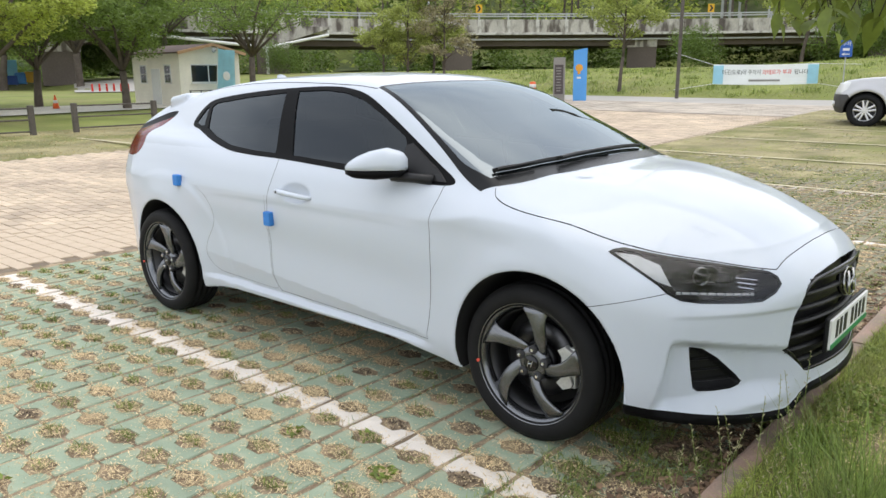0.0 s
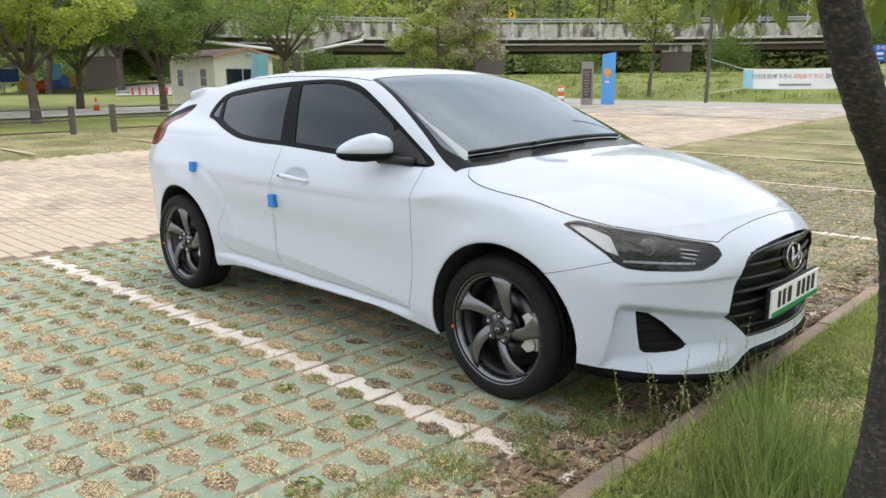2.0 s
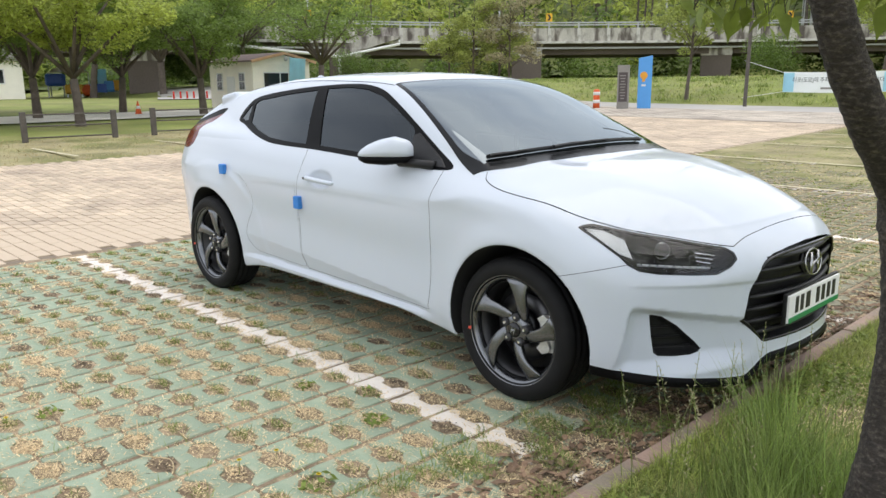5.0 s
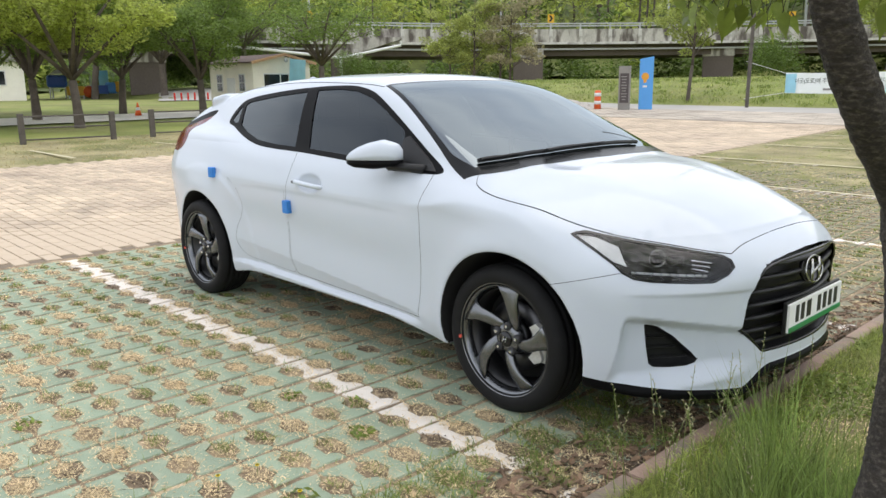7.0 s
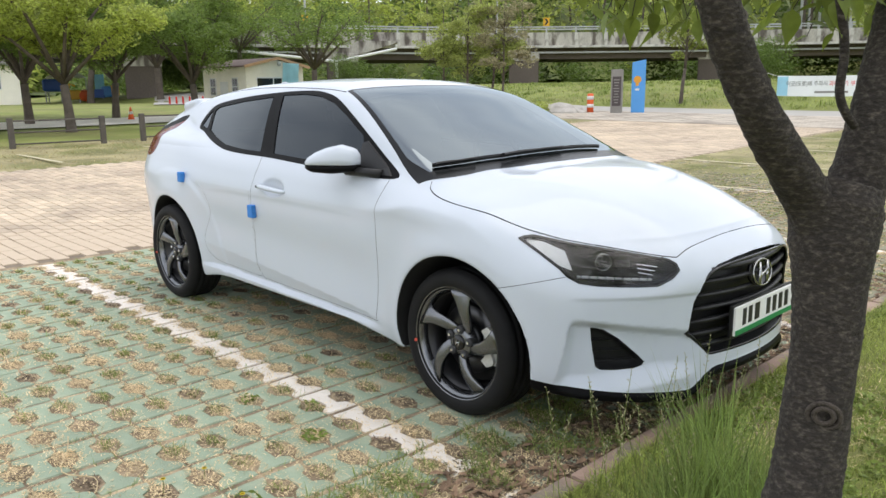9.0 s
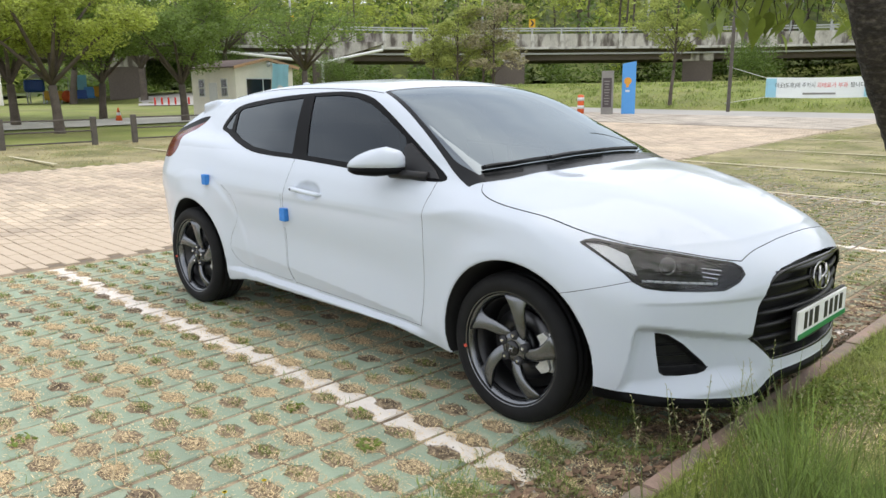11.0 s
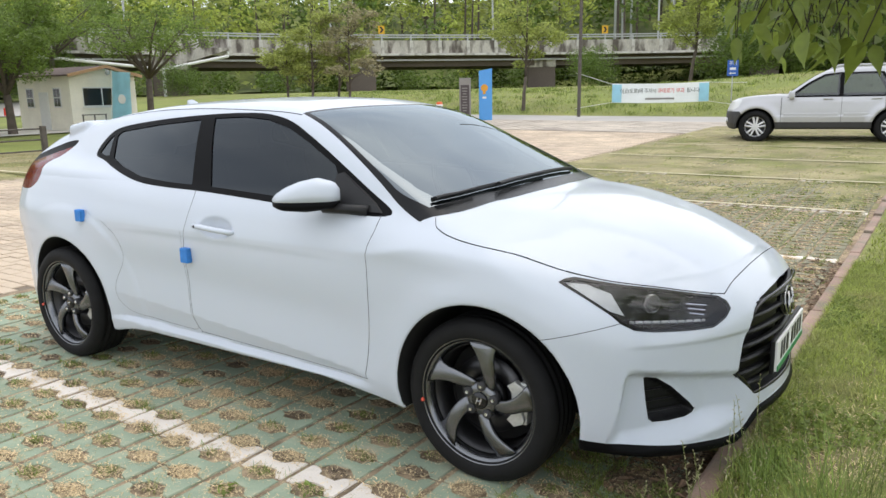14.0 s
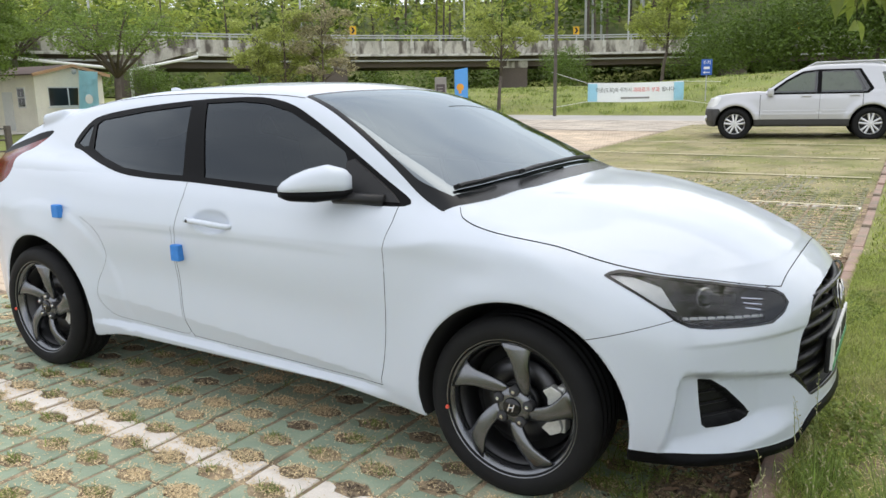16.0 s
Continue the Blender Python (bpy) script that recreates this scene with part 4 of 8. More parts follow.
def grille_unit():
    f = tris[label == "grille"]
    ids, inv = np.unique(f, return_inverse=True)
    v, nn = verts[ids], normals[ids]
    d = front(GRILLE)(v)
    ob = part("grille", mesh_of("grille", v - np.array((1.0, 0, 0)) * (0.07 * np.clip(-d / 0.012, 0, 1))[:, None], inv.reshape(-1, 3), M["black_plastic"], True), None, car, "black cascading front grille")
    half = curve([0.332, 0.35, 0.42, 0.52, 0.60, 0.655, 0.685], [0.31, 0.34, 0.41, 0.40, 0.375, 0.32, 0.12])
    for z in (0.370, 0.416, 0.463, 0.511, 0.560, 0.610, 0.655):
        h = float(half(np.array(z))) - 0.012
        pts = []
        for y in np.linspace(-h, h, 15):
            pts.append((float(nose_x(np.array(abs(y)), np.array(z))) - 0.030, y, z + 0.03 * (y / 0.42) ** 2 * (z - 0.45)))
        part("grille_bar", bm_tube(pts, 0.015, 8, None, True, 0.62), M["black_plastic"], ob, "", True)
    # border
    pts = []
    for y, z in smooth_loop(GRILLE, 3):
        pts.append((float(nose_x(np.array(abs(y)), np.array(z))) - 0.006, y * 0.985, (z - 0.5) * 0.975 + 0.5))
    part("grille_border", bm_tube(pts + pts[:1], 0.0055, 6, None, False), M["gloss_black"], ob, "glossy black border", True)
    # oval badge
    bx = 0.884
    badge = part("badge", bm_lathe([(0.0, -0.012), (0.92, -0.012), (1.0, 0.0), (0.90, 0.006), (0.86, 0.0), (0.0, -0.002)], 40), M["gloss_black"], ob, "dark oval badge plate", True)
    badge.data.transform(Matrix.Translation((bx - 0.02, 0, 0.606)) @ pose(0, 0, 0, 0, 78, 0) @ Matrix.Diagonal((0.058, 0.088, 1, 1)))
    ring = []
    for k in range(40):
        a = 2 * math.pi * k / 40
        ring.append((bx - 0.006 - 0.21 * 0.048 * math.sin(a), 0.079 * math.cos(a), 0.606 + 0.050 * math.sin(a)))
    part("badge_ring", bm_tube(ring + ring[:1], 0.0042, 6, None, False), M["dull_chrome"], badge, "chrome oval ring", True)
    bm = None
    for y in (-0.033, 0.033):
        bm = bm_tube([(bx + 0.006, y - 0.014, 0.566), (bx - 0.002, y, 0.606), (bx - 0.010, y + 0.014, 0.646)], [0.006, 0.0085, 0.006], 8, bm)
    bm = bm_tube([(bx - 0.001, -0.034, 0.597), (bx - 0.001, 0.0, 0.603), (bx - 0.001, 0.034, 0.615)], [0.009, 0.005, 0.009], 8, bm)
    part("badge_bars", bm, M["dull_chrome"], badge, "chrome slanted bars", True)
    # number plate with plain bars
    px = 0.883
    plate = part("number_plate", bm_box((0.012, 0.520, 0.112), (px, 0.030, 0.449), 0.004), M["white_plate"], car, "white number plate with dark bars and a green band")
    part("green_band", bm_box((0.006, 0.514, 0.020), (px + 0.006, 0.030, 0.404), 0.001), M["green_band"], plate, "green band")
    for y, w in ((-0.175, 0.040), (-0.125, 0.042), (-0.065, 0.055), (0.035, 0.045), (0.092, 0.045), (0.149, 0.045), (0.206, 0.045)):
        part("plate_bar", bm_box((0.002, w * 0.72, 0.066), (px + 0.0068, y + 0.018, 0.459)), M["ink"], plate, "dark bar")
    part("plate_holder", bm_box((0.016, 0.535, 0.128), (px - 0.011, 0.030, 0.448), 0.006), M["black_plastic"], plate, "black plate holder")


grille_unit()


# wheels
def wheel_thing(sign):
    w = new("wheel")
    w.empty_display_size = 0.1
    r, t = 0.3115, 0.108
    tyre = [(0.228, -t + 0.012), (0.244, -t), (0.266, -t - 0.005), (0.290, -t + 0.002), (0.303, -t + 0.016), (0.309, -t + 0.03)]
    for g in (-0.055, -0.018, 0.018, 0.055):
        tyre += [(r, g - 0.008), (r - 0.007, g - 0.005), (r - 0.007, g + 0.005), (r, g + 0.008)]
    tyre += [(0.309, t - 0.03), (0.303, t - 0.016), (0.290, t - 0.002), (0.266, t + 0.005), (0.244, t), (0.228, t - 0.012), (0.222, 0.0)]
    ty = part("tyre", bm_lathe([(a, b) for a, b in tyre], 72, "y", None, True), M["rubber"], w, "black tyre", True)
    rim_p = [(0.2355, -0.103), (0.2405, -0.104), (0.2405, -0.098), (0.228, -0.095), (0.217, -0.086), (0.213, -0.060), (0.208, 0.02), (0.216, 0.10), (0.223, 0.10), (0.212, 0.02), (0.222, -0.07), (0.229, -0.09)]
    rim = part("rim", bm_lathe(rim_p, 72, "y", None, True), M["alloy"], w, "grey alloy rim", True)
    part("barrel", bm_lathe([(0.206, -0.06), (0.200, 0.02), (0.198, 0.08), (0.02, 0.085), (0.02, 0.09), (0.21, 0.09), (0.21, -0.06)], 48, "y", None, True), M["alloy_dark"], rim, "dark inner barrel", True)
    # five swept spokes
    for k in range(5):
        tip = radians(84 + 72 * k)
        pts = []
        sec_n = 9
        for i in range(sec_n):
            u = i / (sec_n - 1)
            rad = 0.044 + (0.226 - 0.044) * u
            ang = tip - radians(30) * (1 - u) ** 1.6
            wide = 0.0235 + 0.009 * u + 0.030 * (max(0, u - 0.60) / 0.40) ** 1.8
            y = -0.058 - 0.018 * math.sin(u * 3.0) - 0.016 * u
            skew = radians(20) * (u - 0.1)
            pts.append((rad, ang, wide, y, skew))
        bm = bmesh.new()
        rings = []
        for i, (rad, ang, wide, y, skew) in enumerate(pts):
            j0, j1 = max(i - 1, 0), min(i + 1, sec_n - 1)
            d = Vector((pts[j1][0] * math.cos(pts[j1][1]) - pts[j0][0] * math.cos(pts[j0][1]), 0, pts[j1][0] * math.sin(pts[j1][1]) - pts[j0][0] * math.sin(pts[j0][1]))).normalized()
            n = Vector((-d.z, 0, d.x))
            c = Vector((rad * math.cos(ang), y, rad * math.sin(ang)))
            out = Vector((0, -1, 0))
            n2, o2 = n * math.cos(skew) + out * math.sin(skew), out * math.cos(skew) - n * math.sin(skew)
            ring = []
            for a, b in ((-1, -0.02), (-0.86, 0.30), (-0.3, 0.52), (0.3, 0.50), (0.86, 0.26), (1, -0.06), (0.6, -1.5), (-0.6, -1.5)):
                ring.append(bm.verts.new(c + n2 * (a * wide) + o2 * (b * 0.016)))
            rings.append(ring)
        for a, b in zip(rings, rings[1:]):
            for q in range(8):
                bm.faces.new((a[q], a[(q + 1) % 8], b[(q + 1) % 8], b[q]))
        bm.faces.new(rings[0])
        bm.faces.new(rings[-1])
        part("spoke", bm, M["alloy"], rim, "", True)
    part("hub", bm_lathe([(0.0, -0.078), (0.034, -0.078), (0.056, -0.074), (0.068, -0.060), (0.072, 0.0), (0.0, 0.0)], 36, "y"), M["alloy"], rim, "", True)
    cap = part("centre_cap", bm_lathe([(0.0, -0.088), (0.028, -0.087), (0.0325, -0.082), (0.0325, -0.066), (0.0, -0.066)], 30, "y"), M["gloss_black"], rim, "black centre cap", True)
    bm = None
    for x in (-0.008, 0.008):
        bm = bm_tube([(x - 0.004, -0.0885, -0.013), (x + 0.004, -0.0885, 0.013)], 0.0022, 6, bm)
    bm = bm_tube([(-0.008, -0.0885, -0.001), (0.008, -0.0885, 0.002)], 0.0022, 6, bm)
    part("cap_mark", bm, M["chrome"], cap, "small chrome bars")
    for k in range(5):
        a = radians(12 + 72 * k)
        cx, cz = 0.0570 * math.cos(a), 0.0545 * math.sin(a)
        bm = bm_lathe([(0.0, -0.0805), (0.0165, -0.0825), (0.0180, -0.078), (0.0180, -0.05), (0.0, -0.05)], 20, "y")
        bmesh.ops.translate(bm, vec=(cx, 0, cz), verts=bm.verts[:])
        part("nut_pocket", bm, M["gap"], rim, "", True)
        bm = bm_lathe([(0.0, -0.088), (0.0065, -0.087), (0.0085, -0.083), (0.0085, -0.06), (0.0, -0.06)], 6, "y")
        bmesh.ops.translate(bm, vec=(cx, 0, cz), verts=bm.verts[:])
        part("wheel_nut", bm, M["chrome"], rim)
    disc = part("brake_disc", bm_lathe([(0.06, -0.010), (0.148, -0.010), (0.148, 0.012), (0.06, 0.012)], 48, "y", None, True), M["steel"], w, "steel brake disc", True)
    part("disc_hat", bm_lathe([(0.0, -0.035), (0.072, -0.035), (0.076, -0.01), (0.0, -0.01)], 36, "y"), M["alloy_dark"], disc, "", True)
    cal = None
    for a0, a1 in ((6, 34), (-36, -8)):
        poly = [(rr * math.cos(radians(a)), rr * math.sin(radians(a))) for rr, a in
                ((0.112, a0), (0.118, (a0 + a1) / 2), (0.112, a1), (0.150, a1), (0.172, (a0 * 0.4 + a1 * 0.6)), (0.172, (a0 * 0.6 + a1 * 0.4)), (0.150, a0))]
        cal = bm_prism(poly, 0.030, "xz", -0.046, 0.004, cal)
    cal = bm_box((0.03, 0.05, 0.16), (0.152, -0.005, 0.0), 0.008, None, 2, cal)
    part("brake_caliper", cal, M["caliper"], w, "silver brake caliper")
    part("hub_carrier", bm_lathe([(0.0, 0.02), (0.19, 0.03), (0.19, 0.09), (0.0, 0.09)], 32, "y"), M["under"], w, "", True)
    return w


proto = wheel_thing(-1)
proto.parent = car
proto.matrix_basis = pose(0, -0.742, WHEEL_Z)
part("red_dot", bm_lathe([(0.0, -0.1145), (0.006, -0.1145), (0.007, -0.108)], 16, "y", None), M["red_dot"], proto.children[0], "small red paint dot").data.transform(Matrix.Translation((-0.232, 0, -0.035)))
for cx, cy, rz in ((AXLE_R, -0.742, 0), (0.0, 0.742, 180), (AXLE_R, 0.742, 180)):
    copy_thing(proto, pose(cx, cy, WHEEL_Z, 0, 0, rz))


def mirror_unit(sg):
    """A door mirror: white cap over a black base, on a stalk and a black sail."""
    root = None
    U, V = Vector((-0.80, -0.60, 0)), Vector((-0.60, 0.80, 0))
    c0 = Vector((-0.748, -0.885, 1.000))
    for name, mat, lo in (("mirror_cap", M["paint"], True), ("mirror_base", M["satin_black"], False)):
        bm = bmesh.new()
        rings = []
        for i in range(17):
            u = -1 + 2 * i / 16
            env = max(1 - abs(u) ** 3.6, 0.0) ** 0.5
            tall = 0.090 * float(np.interp(u, [-1, -0.85, -0.35, 0.2, 0.6, 0.88, 1], [0.50, 0.80, 1.0, 0.83, 0.60, 0.34, 0.14]))
            deep = 0.042 * float(np.interp(u, [-1, -0.8, 0, 0.7, 1], [0.3, 0.75, 1.0, 0.85, 0.45]))
            thick = 0.060 * max(env, 0.12)
            ring = []
            for k in range(17):
                a = math.pi * k / 16
                if lo:
                    h, w = math.sin(a) ** 0.75 * tall - 0.003, math.cos(a) * thick
                else:
                    h, w = -math.sin(a) ** 0.45 * deep - 0.005, math.cos(a) * thick * 0.98
                ring.append(bm.verts.new(c0 + U * (u * 0.132) + V * w + Vector((0, 0, h))))
            rings.append(ring)
        for a, b in zip(rings, rings[1:]):
            for k in range(16):
                bm.faces.new((a[k], a[k + 1], b[k + 1], b[k]))
            bm.faces.new((a[16], a[0], b[0], b[16]))
        bm.faces.new(rings[0])
        bm.faces.new(rings[-1])
        if sg > 0:
            bmesh.ops.scale(bm, vec=(1, -1, 1), verts=bm.verts[:])
        ob = part(name, bm, mat, root or car, "white mirror cap" if lo else "black mirror base", True)
        root = root or ob
    bm = bm_tube([(-0.70, 0.84 * sg, 0.968), (-0.60, 0.805 * sg, 0.962), (-0.52, 0.785 * sg, 0.958)], [0.030, 0.026, 0.030], 10, None, True, 0.75)
    part("mirror_stalk", bm, M["black_plastic"], root, "black mirror stalk", True)
    sail = [(-0.73, 1.085), (-0.70, 1.095), (-0.50, 0.985), (-0.455, 0.955), (-0.70, 0.957)]
    bm = bmesh.new()
    front_v, back_v = [], []
    for x, z in sail:
        q = on_body(x, -1.0, z, (0, 1, 0), reach=0.6)
        front_v.append(bm.verts.new((x, (q[1] - 0.010) * -sg, z)))
        back_v.append(bm.verts.new((x, (q[1] + 0.01) * -sg, z)))
    bm.faces.new(front_v)
    bm.faces.new(back_v[::-1])
    for i in range(len(sail)):
        bm.faces.new((front_v[i], front_v[(i + 1) % 5], back_v[(i + 1) % 5], back_v[i]))
    part("mirror_sail", bm, M["black_plastic"], root, "black triangular sail")


mirror_unit(-1)
mirror_unit(1)

for sg, door in ((-1, door_r), (1, door_l)):
    yb = on_body(-1.50, -1.0, 0.822, (0, 1, 0))[1]
    pts = [(-1.489, yb + 0.004, 0.834), (-1.474, yb - 0.016, 0.836), (-1.42, yb - 0.024, 0.835), (-1.33, yb - 0.022, 0.829), (-1.255, yb - 0.010, 0.822), (-1.236, yb + 0.006, 0.820)]
    bm = bm_tube([(x, y * -sg, z) for x, y, z in pts], [0.012, 0.016, 0.0165, 0.0165, 0.016, 0.012], 12, None, True, 0.75)
    handle = part("door_handle", bm, M["paint"], door, "white door handle", True)
    bm = bm_lathe([(0.0, -0.002), (0.006, -0.002), (0.007, 0.002)], 14, "y")
    bmesh.ops.translate(bm, vec=(-1.456, (yb - 0.0345) * -sg, 0.836), verts=bm.verts[:])
    part("handle_button", bm, M["ink"], handle, "black handle button")

# blue foam pads stuck to the near side
for x, z, tall in ((-2.385, 0.818, 0.062), (-1.558, 0.690, 0.070)):
    y = on_body(x, -1.1, z, (0, 1, 0))[1]
    part("foam_pad", bm_box((0.052, 0.030, tall), (x, y - 0.012, z), 0.006), M["blue_foam"], car, "blue foam door guard")

# wipers
for pts, rad in (([(-0.285, -0.69), (-0.240, -0.52), (-0.215, -0.30)], 0.0065), ([(-0.215, -0.33), (-0.215, 0.05), (-0.235, 0.46)], 0.0065)):
    blade, arm = [], []
    for x, y in smooth_loop(pts, 6, False):
        z = on_body(x, y, 1.4, (0, 0, -1), reach=0.6)[2]
        blade.append((x, y, z + 0.014))
        arm.append((x + 0.018 + 0.02 * (pts[0][1] - y), y, z + 0.022))
    w = part("wiper_blade", bm_tube(blade, rad, 6, None, True, 1.6), M["black_plastic"], car, "black wiper blade")
    part("wiper_arm", bm_tube(arm[: len(arm) * 2 // 3], [0.010] * 4 + [0.007] * (len(arm) * 2 // 3 - 4), 6, None, True, 0.7), M["black_plastic"], w, "black wiper arm")

# roof seams running back from the windscreen's corners
for sg in (-1, 1):
    pts = []
    for x in np.linspace(-1.06, -2.55, 16):
        yy = sg * (0.560 - 0.035 * (-1.06 - x))
        pts.append((x, yy, on_body(x, yy, 1.6, (0, 0, -1), reach=0.6)[2]))
    part("roof_seam", bm_tube(pts, 0.0035, 6, None, True, 0.6), M["gap"], car, "dark roof seam", True)

# roof fin
bm = bmesh.new()
fin_rings = []
for i in range(8):
    u = i / 7
    x = -2.385 - 0.155 * u
    tall = 0.062 * math.sin(min(u * 1.25, 1) * math.pi / 2) ** 1.4
    zr = on_body(x, 0.0, 1.6, (0, 0, -1), reach=0.6)[2]
    ring = [bm.verts.new((x - 0.02 * h, sgn * 0.022 * (1 - 0.8 * h) * (0.4 + 0.6 * math.sin(u * 2.6)), zr - 0.004 + tall * h)) for sgn, h in ((-1, 0), (-1, 0.6), (0, 1.0), (1, 0.6), (1, 0))]
    fin_rings.append(ring)
for a, b in zip(fin_rings, fin_rings[1:]):
    for k in range(4):
        bm.faces.new((a[k], a[k + 1], b[k + 1], b[k]))
bm.faces.new(fin_rings[-1])
part("roof_fin", bm, M["paint"], car, "white roof antenna fin", True)

# simple cabin: dashboard, seats, wheel, all dark
part("dashboard", bm_box((0.45, 1.36, 0.26), (-0.52, 0, 0.80), 0.06), M["cabin"], car, "dark dashboard")
for y in (-0.37, 0.37):
    seat = part("front_seat", bm_box((0.50, 0.50, 0.16), (-1.35, y, 0.52), 0.05), M["cabin"], car, "dark seat cushion")
    part("seat_back", bm_box((0.16, 0.50, 0.62), (-1.62, y, 0.84), 0.06, Matrix.Rotation(radians(-14), 3, "Y")), M["cabin"], seat)
    part("headrest", bm_box((0.10, 0.26, 0.18), (-1.72, y, 1.19), 0.04), M["cabin"], seat)
part("rear_seat", bm_box((0.20, 1.15, 0.60), (-2.50, 0, 0.78), 0.06), M["cabin"], car, "dark rear seat")
ring = [(-0.86 - 0.07 * math.sin(2 * math.pi * k / 24), 0.37 + 0.18 * math.cos(2 * math.pi * k / 24), 0.93 + 0.165 * math.sin(2 * math.pi * k / 24)) for k in range(25)]
part("steering_wheel", bm_tube(ring, 0.014, 8, None, False), M["cabin"], car, "dark steering wheel", True)
part("rear_view_mirror", bm_box((0.03, 0.22, 0.06), (-0.80, 0, 1.23), 0.01), M["cabin"], car, "dark interior mirror")


# ---- the place round the car ----
EYE0 = (1.5, -3.1)


def nearer(d):
    """Distances over the rising ground."""
    return 1.546 * d / (1.37 + 0.0235 * d) if d < 57 else d


def polar(az, d):
    """A spot by its bearing (degrees from +y to the left) and distance from the middle of the walk."""
    d = nearer(d)
    return EYE0[0] - d * math.sin(radians(az)), EYE0[1] + d * math.cos(radians(az))


def sized(ob, d):
    """Scales a thing that was drawn up for distance d."""
    k = nearer(d) / d
    ob.scale = (k, k, k)
    return ob


def gz(x, y):
    return float(ground_z(x, y)) + 0.0


def word(text, size, mat, m, parent, name, align="CENTER", label="", width=0.0):
    """Lettering in the built-in font, as a thin mesh."""
    cu = bpy.data.curves.new(name, "FONT")
    cu.body, cu.size, cu.align_x, cu.align_y, cu.extrude = text, size, align, "CENTER", 0.002
    tmp = new("tmp_text", cu)
    me = bpy.data.meshes.new_from_object(tmp.evaluated_get(bpy.context.evaluated_depsgraph_get()))
    bpy.data.objects.remove(tmp)
    me.materials.clear()
    me.materials.append(mat)
    if width:
        xs = [v.co.x for v in me.vertices]
        me.transform(Matrix.Diagonal((width / (max(xs) - min(xs)), 1, 1, 1)))
    return part(name, me, None, parent, label, m=m)


# wooden fence along the lot
def fence_bay(x0, y0, x1, y1, label):
    f = thing("post_fence", pose(x0, y0, gz(x0, y0)), label, "fence", "fence bays")
    d = Vector((x1 - x0, y1 - y0, 0))
    for k in (0.0, 1.0):
        p = d * k
        part("post", bm_box((0.11, 0.11, 0.66), (p.x, p.y, 0.33), 0.015), M["fence_wood"], f)
    for z in (0.12, 0.36, 0.60):
        part("rail", bm_tube([Vector((0, 0, z)), d + Vector((0, 0, z))], 0.017, 8), M["fence_wood"], f)
    return f


for k in range(-5, 6):
    fy = 1.42 + 2.76 * k
    fence_bay(-15.6, fy + 0.15, -15.6, fy + 2.01, "weathered dark wooden rail fence at the lot's edge")

# kerb stones along the verge
for k in range(28):
    y0 = -8.0 + k * 1.0
    st = bm_box((0.080, 0.985, 0.16), (0.737, y0 + 0.5, -0.035 + gz(0.75, y0 + 0.5) + 0.035), 0.012)
    kerb = new("kerb_stone", mesh_from("kerb_stone", st, M["kerb"]))
    kerb.matrix_basis = pose(0.003 * ((k * 5) % 3 - 1), 0, 0, 0, 0, 0)
    tagged(kerb, "reddish brown concrete kerb stone beside the grass", "kerb", "kerb stones", "structure")


